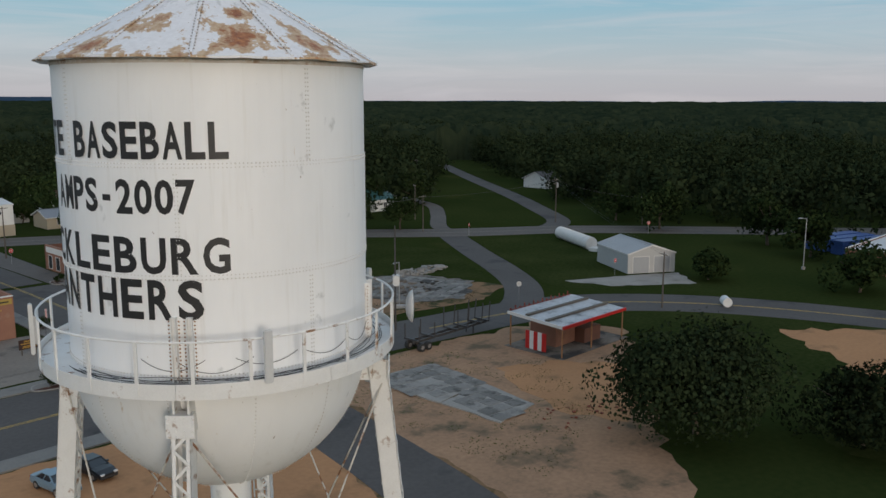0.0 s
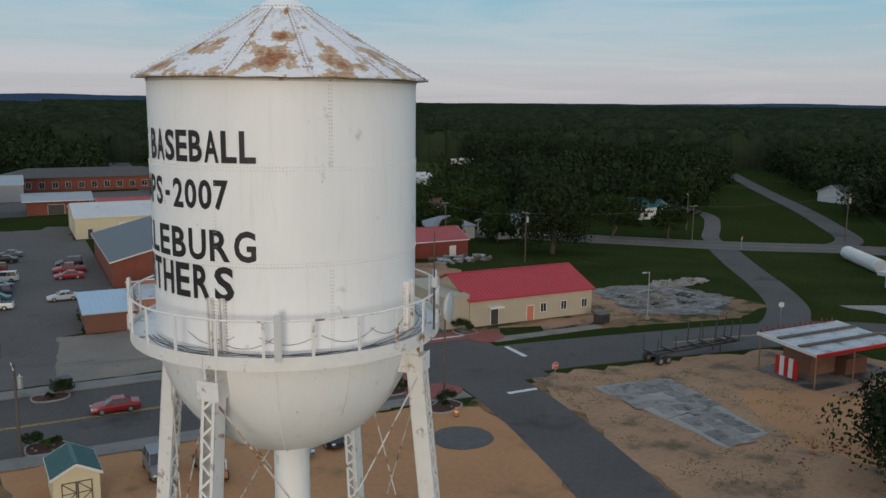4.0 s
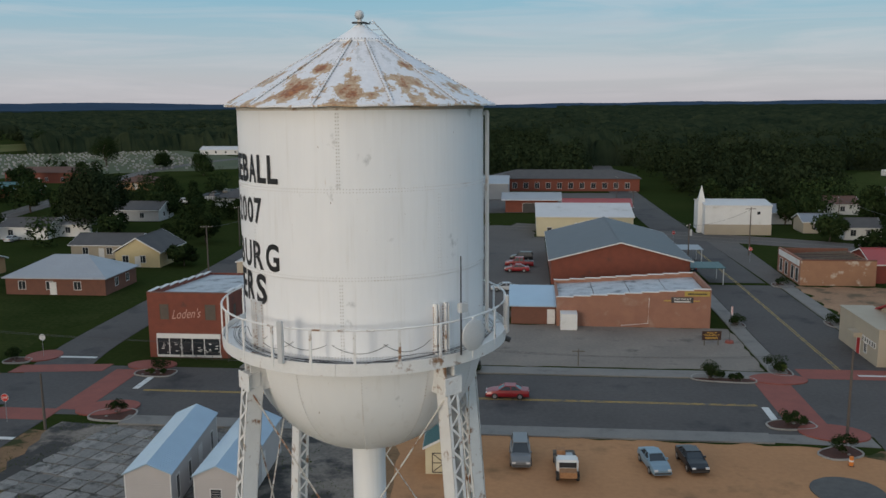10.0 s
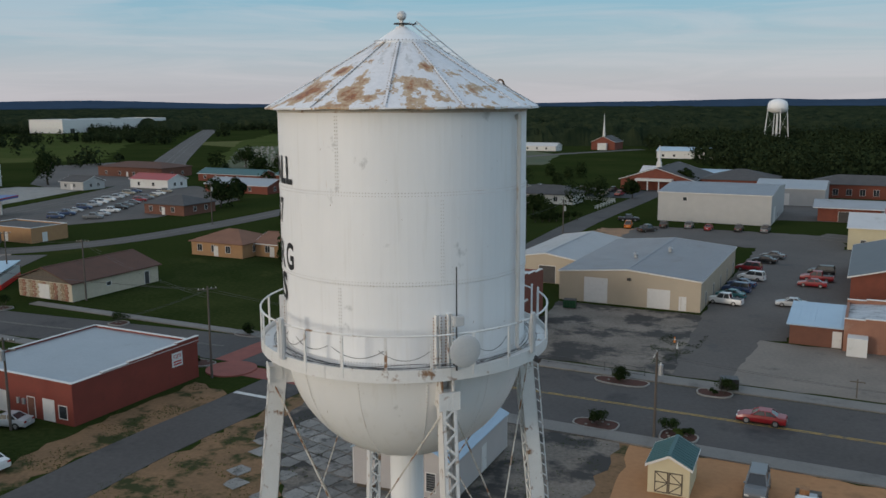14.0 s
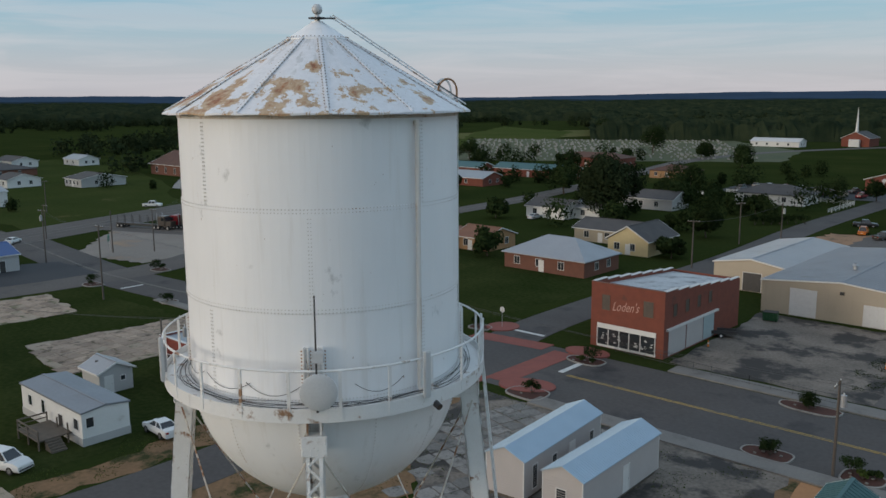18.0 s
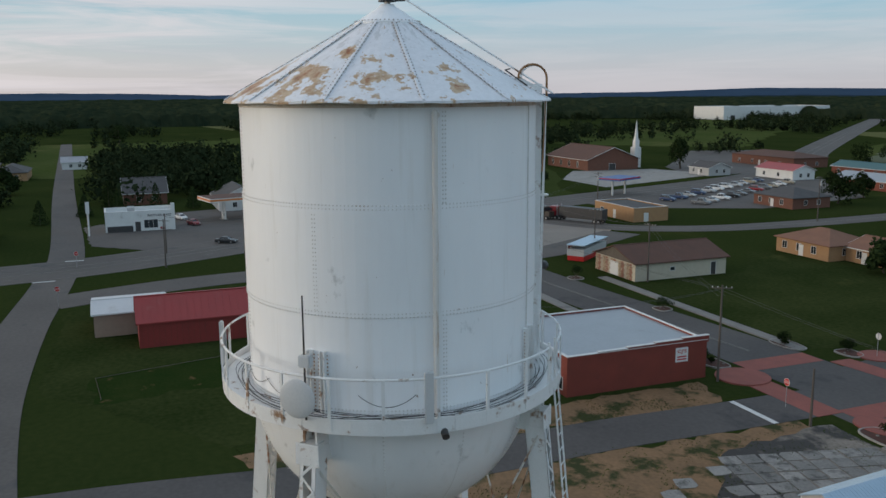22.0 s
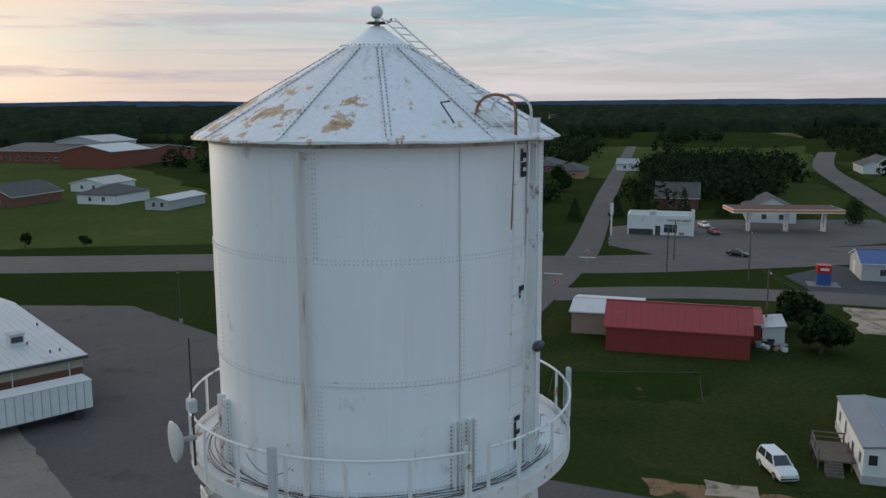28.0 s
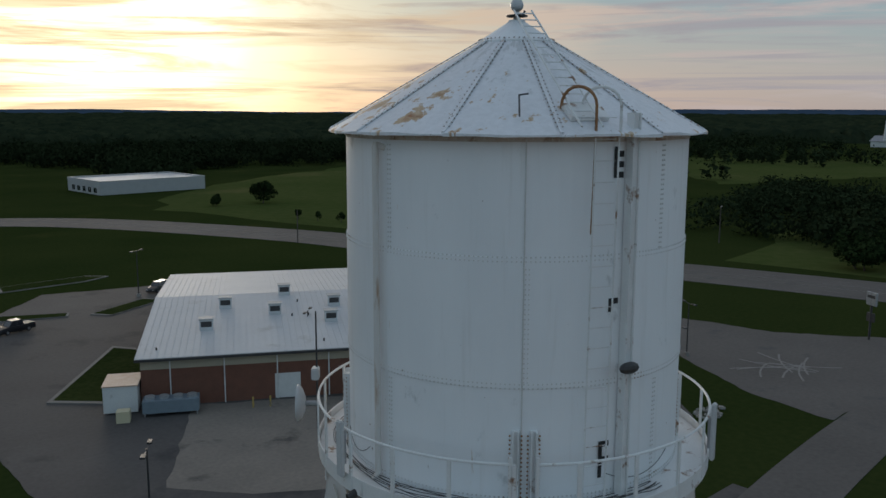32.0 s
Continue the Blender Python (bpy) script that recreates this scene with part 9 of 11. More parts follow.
PAINT = {"silver": (0.42, 0.44, 0.46), "white": (0.74, 0.74, 0.73), "black": (0.012, 0.013, 0.016), "red": (0.26, 0.012, 0.018), "blue": (0.03, 0.06, 0.14), "ice": (0.17, 0.26, 0.33), "grey": (0.15, 0.16, 0.17),
         "green": (0.02, 0.06, 0.05), "teal": (0.03, 0.16, 0.17), "tan": (0.35, 0.30, 0.22), "orange": (0.55, 0.16, 0.02), "brown": (0.06, 0.045, 0.035)}
SHAPES = {  # length, half width, belt line points (x, z), cabin foot x0 x1, roof x0 x1, roof z
    "sedan": (4.6, 0.88, [(-2.3, 0.62), (-2.25, 0.92), (-1.45, 0.98), (0.85, 0.95), (2.05, 0.80), (2.3, 0.60)], (-1.55, 0.95), (-0.85, 0.25), 1.42),
    "suv": (4.6, 0.92, [(-2.3, 0.62), (-2.27, 1.05), (-1.6, 1.08), (0.95, 1.05), (2.1, 0.98), (2.3, 0.66)], (-2.22, 1.05), (-1.95, 0.30), 1.76),
    "pickup": (5.5, 0.97, [(-2.75, 0.62), (-2.72, 1.02), (-1.2, 1.04), (1.2, 1.06), (2.6, 1.0), (2.75, 0.68)], (-0.95, 1.25), (-0.75, 0.65), 1.80),
}
CARMESH = {}


def car_meshes(kind, paint):
    if (kind, paint) in CARMESH:
        return CARMESH[kind, paint]
    L, W, line, foot, top, zr = SHAPES[kind]
    pm = enamel(paint, PAINT[paint])
    wx = L * 0.29
    # body: cross-sections from tail to nose, tucked in at the sill and shoulder
    xs = [-L / 2, -L / 2 + 0.06, -wx - 0.36, -wx, -wx + 0.36, -0.3, 0.5, wx - 0.36, wx, wx + 0.36, L / 2 - 0.08, L / 2]
    def top_z(x):
        for (a, za), (b, zb) in zip(line, line[1:]):
            if x <= b:
                return za + (zb - za) * (x - a) / (b - a + 1e-9)
        return line[-1][1]
    v, f = [], []
    for x in xs:
        e = 1 - 0.10 * (abs(x) / (L / 2)) ** 4
        lo = 0.26 if abs(abs(x) - wx) > 0.2 else 0.46
        zt = top_z(x)
        half = [(0.90 * W * e, lo), (W * e, lo + 0.16), (W * e, zt * 0.72), (0.93 * W * e, zt), (0.55 * W * e, zt + 0.03)]
        v += [(x, y, z) for y, z in half] + [(x, -y, z) for y, z in reversed(half)]
    k = 10
    for i in range(len(xs) - 1):
        for j in range(k):
            a, b = i * k + j, i * k + (j + 1) % k
            f.append((a, b, b + k, a + k))
    f += [tuple(range(k))[::-1], tuple(range((len(xs) - 1) * k, len(xs) * k))]
    body = pydata("car_body", v, f)
    body.materials.append(pm)
    # cabin: sloped glass all round and a painted roof on pillars
    zb = top_z(0) + 0.0
    gv = [(foot[0], W * 0.86, zb), (foot[1], W * 0.86, zb), (foot[1], -W * 0.86, zb), (foot[0], -W * 0.86, zb),
          (top[0], W * 0.68, zr - 0.05), (top[1], W * 0.68, zr - 0.05), (top[1], -W * 0.68, zr - 0.05), (top[0], -W * 0.68, zr - 0.05)]
    glass = pydata("car_glass", gv, [(0, 1, 5, 4), (1, 2, 6, 5), (2, 3, 7, 6), (3, 0, 4, 7), (4, 5, 6, 7)])
    glass.materials.append(M_GLASS)
    bm = bmesh.new()
    box(bm, top[0] - 0.06, top[1] + 0.08, -W * 0.70, W * 0.70, zr - 0.07, zr)
    bmesh.ops.bevel(bm, geom=bm.edges[:], offset=0.03, segments=1, affect="EDGES")
    for a, b in ((0, 4), (1, 5), (2, 6), (3, 7)):
        beam(bm, gv[a], gv[b], 0.09, 0.07)
    mid = (foot[0] + foot[1]) / 2 - 0.1
    for y in (-1, 1):
        beam(bm, (mid, y * W * 0.865, zb), ((top[0] + top[1]) / 2, y * W * 0.685, zr - 0.05), 0.09, 0.04)
    roof = bpy.data.meshes.new("car_roof")
    bm.to_mesh(roof)
    bm.free()
    roof.materials.append(pm)
    def wheel(r, w, n):
        bm = bmesh.new()
        tube(bm, (0, -w, 0), (0, w, 0), r, n=n)
        me = bpy.data.meshes.new("wheel")
        bm.to_mesh(me)
        bm.free()
        return me
    tyre, rim = wheel(0.34, 0.10, 16), wheel(0.21, 0.108, 10)
    tyre.materials.append(M_TYRE)
    rim.materials.append(M_RIM)
    CARMESH[kind, paint] = (body, glass, roof, tyre, rim)
    return CARMESH[kind, paint]


def car(label, kind, paint, x, y, deg, group="parked cars", z=0.05):
    L, W, line, foot, top, zr = SHAPES[kind]
    body, glass, roof, tyre, rim = car_meshes(kind, paint)
    c = thing("pickup_truck" if kind == "pickup" else "car", label, "pickup truck" if kind == "pickup" else "car", pose(x, y, z, 0, 0, deg), group)
    part("body", body, None, c)
    cab = part("cabin_glass", glass, None, c, "dark tinted window glass")
    part("roof", roof, None, c)
    for sx in (-1, 1):
        for sy in (-1, 1):
            w = part("wheel", tyre, None, c)
            w.location = (sx * L * 0.29, sy * (W - 0.08), 0.34)
            part("rim", rim, None, w)
    for sy in (-1, 1):
        part("headlight", bx(L / 2 - 0.12, L / 2 + 0.012, sy * W * 0.66 - 0.16, sy * W * 0.66 + 0.16, 0.58, 0.72), M_LAMPW, c)
        part("tail_light", bx(-L / 2 - 0.012, -L / 2 + 0.1, sy * W * 0.70 - 0.15, sy * W * 0.70 + 0.15, 0.68, 0.84), M_LAMPR, c)
        part("mirror", bx(foot[1] - 0.25, foot[1] - 0.12, sy * (W * 0.96) - 0.09, sy * (W * 0.96) + 0.09, 1.0, 1.14), enamel(paint, PAINT[paint]), c)
    part("bumper", bx(L / 2 - 0.1, L / 2 + 0.03, -W * 0.8, W * 0.8, 0.34, 0.48), M_DARK, c)
    part("number_plate", bx(-L / 2 - 0.02, -L / 2, -0.16, 0.16, 0.55, 0.66), M_TRIM, c)
    if kind == "pickup":
        part("load_bed", bx(-2.62, -1.0, -W * 0.78, W * 0.78, 1.03, 1.075), M_DARK, c, "dark open load bed")
    return c


car("pale ice-blue sedan parked on the sandy lot", "sedan", "ice", 15.2, 50.5, -80)
car("black sedan parked on the sandy lot", "sedan", "black", 18.5, 51.2, -82)
car("grey estate car parked on the sandy lot", "suv", "grey", 3.7, 51.2, -88)
car("red sedan standing on the main street", "sedan", "red", 2.2, 67.6, 180)
car("white sedan parked on the grass", "sedan", "white", -57.1, 27.2, 178)
car("silver sedan parked behind the red shop", "sedan", "silver", -64.0, 34.6, 197)
car("white off-road car parked beside the mobile home", "suv", "white", -60.0, 14.2, 20)
for i, (x, y, d, k, c) in enumerate(((-9.0, 118.6, 172, "pickup", "white"), (-8.8, 123.5, 170, "sedan", "teal"), (-8.6, 128.2, 172, "suv", "blue"), (-8.4, 133, 170, "sedan", "blue"), (-7.6, 139.5, 168, "suv", "white"),
                                     (-9.2, 148.5, 172, "suv", "red"), (-7.4, 158, 168, "sedan", "black"), (-6.5, 164, 168, "sedan", "grey"), (2.4, 138, 178, "sedan", "red"), (2.8, 143.6, 178, "pickup", "red"), (0.5, 121, 182, "sedan", "silver"),
                                     (3.2, 150, 178, "suv", "black"))):
    car("%s parked in the alley lot" % {"pickup": "%s pickup truck" % c, "suv": "%s tall estate car" % c, "sedan": "%s sedan" % c}[k], k, c, x, y, d, "cars in the alley lot")
for i, (x, y, d, k, c) in enumerate(((-44, 195, 100, "pickup", "orange"), (-36, 199, 95, "suv", "brown"), (-30, 200.5, 92, "suv", "grey"), (-25, 199, 90, "sedan", "red"), (-18, 200, 90, "suv", "black"), (-12, 201, 88, "pickup", "grey"),
                                     (-47, 207, 20, "pickup", "black"), (-38, 190, 60, "pickup", "brown"))):
    car("%s %s parked behind the metal building" % (c, {"pickup": "pickup truck", "suv": "estate car", "sedan": "sedan"}[k]), k, c, x, y, d, "cars in the rear yard")
rnd = random.Random(11)
LOTC = ("white", "silver", "black", "grey", "red", "white", "tan", "blue")
for i in range(22):
    k = ("sedan", "suv", "pickup")[rnd.randrange(3)]
    c = LOTC[rnd.randrange(8)]
    row_ = i % 2
    t = (i // 2) / 10
    car("%s %s in a dealer's sales row" % (c, {"pickup": "pickup truck", "suv": "estate car", "sedan": "sedan"}[k]), k, c, -192 - 34 * t + row_ * 10, 146 + 62 * t + row_ * 4, 30 + rnd.uniform(-4, 4), "cars on the dealer lot")
for i in range(16):
    k = ("sedan", "suv", "pickup")[rnd.randrange(3)]
    c = LOTC[rnd.randrange(8)]
    car("%s %s in the church car park" % (c, {"pickup": "pickup truck", "suv": "estate car", "sedan": "sedan"}[k]), k, c, -104 + (i % 8) * 5.4, 268 + 12 * (i // 8) + rnd.uniform(-1, 1), 90 + rnd.uniform(-6, 6), "cars in the church car park")
for lab, k, c, x, y, d in (("dark pickup truck on the store car park", "pickup", "black", -28, -117, 15), ("black off-road car beside the store", "suv", "black", -55.5, -129, 30), ("black sedan at the store wall", "sedan", "black", -86, -88, 118),
                           ("red sedan at the food store", "sedan", "red", -199, 13, 20), ("white sedan at the food store", "sedan", "white", -210, 11, 20), ("dark sedan by the fuel canopy", "sedan", "black", -169, 17, 60),
                           ("red sedan by the food store kerb", "sedan", "red", -196, 5, 25), ("white pickup truck at the road junction", "pickup", "white", -217, 117, 40), ("white car crossing the highway", "sedan", "white", -181, 63, 130),
                           ("white pickup truck in a house drive", "pickup", "white", -106, 246, 10), ("silver sedan in a house drive", "sedan", "silver", -116, 168, 90), ("white bucket truck by the truck lot", "pickup", "white", -168, 118, 25),
                           ("grey sedan in the farm drive", "sedan", "grey", -236, -170, 20), ("white pickup truck beside the school", "pickup", "white", 12, 222, 5), ("dark sedan on the school road", "sedan", "black", 34.6, 141, 92)):
    car(lab, k, c, x, y, d)


def old_truck(x, y, deg):
    """A rusty flatbed truck body with a pale cab, stripped for parts."""
    t = thing("old_truck", "rusty old flatbed truck with a pale cab on the sand", "truck", pose(x, y, 0.02, 0, 0, deg))
    part("chassis", bx(-2.6, 2.4, -0.45, 0.45, 0.45, 0.62), M_DARK, t)
    bm = bx(0.7, 2.0, -0.9, 0.9, 0.6, 1.75)
    bmesh.ops.bevel(bm, geom=bm.edges[:], offset=0.12, segments=2, affect="EDGES")
    part("cab", bm, M_WSIDE, t)
    part("windscreen", bx(1.96, 2.02, -0.72, 0.72, 1.15, 1.6), M_GLASS, t)
    part("bonnet", bx(2.0, 2.9, -0.7, 0.7, 0.6, 1.1), M_RUST, t)
    part("flatbed", bx(-2.7, 0.65, -0.95, 0.95, 0.62, 0.74), M_WOOD, t)
    for i in range(5):
        part("bed_plank", bx(-2.68, 0.6, -0.93 + 0.38 * i, -0.60 + 0.38 * i, 0.745, 0.775), M_WOOD, t)
    for px, py, s in ((-1.8, -0.3, 0.45), (-0.9, 0.35, 0.35), (-0.2, -0.35, 0.3)):
        part("crate", bx(px - s, px + s, py - s * 0.8, py + s * 0.8, 0.78, 0.78 + s), M_RUST if s > 0.4 else M_GALV, t)
    for sx in (-1.7, 1.9):
        for sy in (-0.85, 0.85):
            w = part("wheel", bar((sx, sy - 0.12, 0.4), (sx, sy + 0.12, 0.4), 0.4, n=16), M_TYRE, t)
            part("rim", bar((sx, sy - 0.125, 0.4), (sx, sy + 0.125, 0.4), 0.2, n=10), M_RUST, w)


old_truck(7.6, 49.2, -88)


def semi(label, x, y, deg, paint, load):
    t = thing("semi_truck", label, "truck", pose(x, y, 0.05, 0, 0, deg), "trucks on the truck lot")
    pm = enamel(paint, PAINT[paint])
    bm = bx(4.2, 6.4, -1.15, 1.15, 1.0, 3.3)
    bmesh.ops.bevel(bm, geom=bm.edges[:], offset=0.15, segments=2, affect="EDGES")
    part("cab", bm, pm, t)
    part("bonnet", bx(6.4, 8.0, -0.95, 0.95, 0.9, 2.1), pm, t)
    part("windscreen", bx(6.36, 6.43, -0.95, 0.95, 2.2, 3.0), M_GLASS, t)
    part("side_window", bx(5.3, 6.1, -1.17, 1.17, 2.2, 2.9), M_GLASS, t)
    part("chassis", bx(-9, 8, -0.5, 0.5, 0.7, 1.0), M_DARK, t)
    for s in (-1, 1):
        part("exhaust_stack", bar((4.0, s * 1.0, 1.0), (4.0, s * 1.0, 3.9), 0.09), M_GALV, t)
    if load == "box":
        b = part("trailer_box", bx(-9.0, 3.4, -1.25, 1.25, 1.1, 3.5), M_DARK, t, "black box trailer")
        for i in range(12):
            part("side_rib", bx(-8.9 + i * 1.1, -8.82 + i * 1.1, -1.29, 1.29, 1.12, 3.48), M_DARK, b)
    else:
        for i in range(5):
            for s in (-1, 1):
                part("stake", bar((-8 + i * 2.4, s * 1.1, 1.0), (-8 + i * 2.4, s * 1.15, 3.1), 0.07), M_DARK, t)
        part("bunk_frame", bx(-9, 3, -0.6, 0.6, 1.0, 1.15), M_DARK, t)
    for wx in (-8, -6.8, 3.2, 4.4, 7.2):
        for s in (-1, 1):
            w = part("wheel", bar((wx, s * 1.1 - 0.2, 0.5), (wx, s * 1.1 + 0.2, 0.5), 0.5, n=14), M_TYRE, t)
            part("rim", bar((wx, s * 1.1 - 0.21, 0.5), (wx, s * 1.1 + 0.21, 0.5), 0.26, n=10), M_RIM, w)


semi("red tractor truck with a black box trailer", -168.5, 101, -152, "red", "box")
semi("dark log truck with empty stakes", -179, 94, 20, "brown", "logs")

# ---- street furniture ----
def island(x, y, lx, ly, plants, seed, deg=0.0, soil=None, grp="planting beds along the street"):
    """A kerbed planting bed with mulch, and its shrubs."""
    rnd = random.Random(seed)
    ring = []
    for i in range(24):
        t = math.tau * i / 24
        e = 1.0 + 0.05 * math.sin(3 * t + seed)
        ring.append((math.copysign(abs(math.cos(t)) ** 0.72, math.cos(t)) * lx / 2 * e, math.copysign(abs(math.sin(t)) ** 0.72, math.sin(t)) * ly / 2 * e))
    t = thing("planting_bed", "red mulch planting bed with a pale concrete kerb", "planting bed", pose(x, y, 0.03, 0, 0, deg), grp)
    k = 0.16
    v, f, n = [], [], len(ring)
    for s, z in ((1.0, -0.05), (1.0, 0.14), (None, 0.14), (None, 0.0)):
        for px, py in ring:
            q = 1.0 if s else 1 - k / max(0.4, math.hypot(px, py))
            v.append((px * q, py * q, z))
    for j in range(3):
        for i in range(n):
            f.append((j * n + i, j * n + (i + 1) % n, (j + 1) * n + (i + 1) % n, (j + 1) * n + i))
    part("kerb", pydata("kerb", v, f), M_CONC, t)
    inner = [(px * 0.96, py * 0.96) for px, py in ring]
    part("mulch", slab(inner, -0.02, 0.09), soil or M_MULCH, t, "dark red bark mulch")
    c, s_ = math.cos(radians(deg)), math.sin(radians(deg))
    for i in range(plants):
        u, w = rnd.uniform(-0.28, 0.28) * lx, rnd.uniform(-0.22, 0.22) * ly
        h = rnd.uniform(0.7, 1.3) if i else rnd.uniform(1.7, 2.4)
        shrub(("dense dark evergreen shrub in a mulched bed", "low leafy shrub in a mulched bed", "small yellow-green shrub in a mulched bed")[min(i, 2)], x + u * c - w * s_, y + u * s_ + w * c, h, h * (0.62 if i else 0.7), seed * 31 + i, 0.11,
              int(260 + 420 * h), 0.15, M_LEAFL if i == 2 else M_LEAF)
    for i in range(rnd.randrange(2, 5)):
        part("stone", bx(-0.12, 0.12, -0.09, 0.09, 0.06, 0.2, Matrix.Translation((rnd.uniform(-0.3, 0.3) * lx, rnd.uniform(-0.3, 0.3) * ly, 0))), M_WALK, t)


for i, (x, y, lx, ly, n, d) in enumerate(((-12.2, 60.1, 4.6, 2.8, 2, 0), (-13.4, 74.0, 6.2, 2.6, 3, 0), (-3.4, 74.4, 3.8, 2.6, 2, 0), (-4.4, 60.3, 3.6, 3.2, 4, 0), (26.4, 75.6, 7.2, 2.8, 6, -8), (33.6, 79.0, 2.6, 4.4, 4, 0), (29.9, 61.5, 4.8, 2.8, 3, 10),
                                          (32.2, 54.8, 4.2, 2.8, 2, 30), (47.8, 79.4, 3.2, 3.4, 3, 0), (47.4, 101.7, 2.4, 3.6, 3, 0), (33.6, 100.4, 2.4, 3.6, 3, 0), (47.2, 128.2, 2.4, 3.6, 2, 0), (-37.6, 59.0, 4.8, 3.6, 1, 0), (-39.2, 72.8, 5.0, 2.8, 3, 0),
                                          (-62.0, 58.8, 5.0, 2.8, 3, 0), (-64.4, 72.2, 5.2, 2.8, 3, 0), (-58.6, 76.4, 3.4, 2.6, 2, 0), (-85.4, 68.6, 2.8, 2.6, 1, 0), (-105, 56.2, 2.8, 2.6, 1, 0), (-109, 67.6, 2.8, 2.6, 1, 0), (-126.4, 54.4, 4.2, 3.0, 2, 0),
                                          (-129.2, 68.8, 4.2, 3.0, 2, 0))):
    island(x, y, lx, ly, n, 300 + i, d)
for i, (x, y, rx, ry, d) in enumerate(((-39.2, 61.0, 3.2, 2.2, 20), (-56.4, 58.6, 3.0, 3.0, 0), (-41.0, 75.9, 3.0, 1.9, 0), (-56.4, 78.6, 2.2, 2.4, 0), (32.6, 75.8, 3.2, 1.9, 0), (33.2, 59.6, 3.2, 2.2, -10), (49.0, 76.2, 2.6, 2.6, 0))):
    pts = [(x + rx * math.cos(t) * math.cos(radians(d)) - ry * math.sin(t) * math.sin(radians(d)), y + rx * math.cos(t) * math.sin(radians(d)) + ry * math.sin(t) * math.cos(radians(d))) for t in (math.tau * k / 28 for k in range(28))]
    patch("brick_corner_%d" % (i + 1), pts, M_BRICKP, 0.165, "raised red brick paved street corner", "pavement")


def pole(label, x, y, h, arms=1, can=False, deg=0.0, r=0.15):
    t = thing("utility_pole", label, "utility pole", pose(x, y, 0, 0, 0, deg), "utility poles")
    part("pole", bar((0, 0, -0.2), (0, 0, h), r, r * 0.62, 10), M_POLE, t)
    for k in range(arms):
        z = h - 0.35 - 0.9 * k
        arm = part("crossarm", bx(-1.1, 1.1, 0.09, 0.2, z - 0.06, z + 0.06), M_WOOD, t)
        for px in (-1.0, -0.45, 0.45, 1.0):
            part("insulator", bar((px, 0.145, z + 0.06), (px, 0.145, z + 0.2), 0.05, 0.03, 8), M_TRIM, arm)
    if can:
        c = part("transformer", bar((0, -0.38, h - 2.2), (0, -0.38, h - 1.2), 0.24, n=14), M_GALV, t, "grey transformer can")
        part("bushing", bar((0, -0.38, h - 1.2), (0, -0.38, h - 1.0), 0.05, n=8), M_TRIM, c)
    return t


POLES = ((34.0, 58.5, 8.5, 0, False), (-6.4, 59.2, 8.4, 1, True), (-56.3, 55.1, 10.8, 1, False), (-114.4, 50.3, 12, 1, False), (-62.9, 34.0, 9.3, 2, True), (-42.5, 54.8, 5.7, 0, False), (102.4, 47.3, 8.4, 1, False),
         (164, 112.6, 11, 2, True), (176.5, 95.4, 7, 1, False), (197, 196, 10, 1, False), (142.6, 141, 9, 1, False), (120, 141, 9, 1, False), (76.8, 142.7, 9.5, 1, False), (82.4, 119.6, 10, 1, True), (76.1, 185, 9.5, 1, False), (129.8, 125.2, 8.5, 1, False),
         (-55.7, 133.9, 9, 1, False), (-49.8, 161, 10, 1, True), (-59.9, 164.5, 9, 1, False), (-148.4, 78.5, 9, 1, False), (-152.8, 58, 10.5, 1, True), (-153.4, 72, 8.7, 0, False), (-186.4, 118.9, 10, 2, True), (-106.8, 17.1, 9, 1, False),
         (-101.9, 77.3, 10, 1, False), (-144, 155, 11, 1, True), (-146.5, 3.2, 9, 1, False), (-181.6, 70.6, 8, 1, False), (-187, 60, 9, 1, False), (-229, 91.3, 9, 1, False), (-105, -158, 8, 0, False), (-161.4, 4.3, 8, 1, False), (-178, -89, 9, 1, False),
         (-72.9, 36.7, 6.6, 0, False), (34.0, 140.0, 9, 1, True), (49.5, 158, 10, 1, False), (30.5, 196, 9.5, 1, False), (31, 240, 9.5, 1, False), (-127.4, 82.4, 9, 1, False), (-143.7, 17.3, 9, 1, False))
for i, (x, y, h, a, c) in enumerate(POLES):
    pole("weathered timber utility pole with crossarm and transformer" if c else "weathered timber utility pole with a crossarm" if a else "bare weathered timber pole", x, y, h, a, c, (20, 95, 60, 5)[i % 4])


def wire(a, b, sag=0.9, off=0.0, n=10):
    """A thin sagging tube, one closed strand."""
    v, f = [], []
    d = Vector((b[0] - a[0], b[1] - a[1], 0)).normalized()
    side = Vector((-d.y, d.x, 0)) * 0.013
    for i in range(n + 1):
        t = i / n
        p = Vector((a[0] + (b[0] - a[0]) * t, a[1] + (b[1] - a[1]) * t + off, a[2] + (b[2] - a[2]) * t - sag * 4 * t * (1 - t)))
        v += [p + side, p + Vector((0, 0, 0.013)), p - side, p - Vector((0, 0, 0.013))]
    for i in range(n):
        f += [(i * 4 + k, i * 4 + (k + 1) % 4, i * 4 + 4 + (k + 1) % 4, i * 4 + 4 + k) for k in range(4)]
    me = pydata("overhead_wire", v, f)
    me.materials.append(M_CABLE)
    tagged(new("overhead_wire", me), "thin black overhead wire between poles", "wire", "overhead wires")


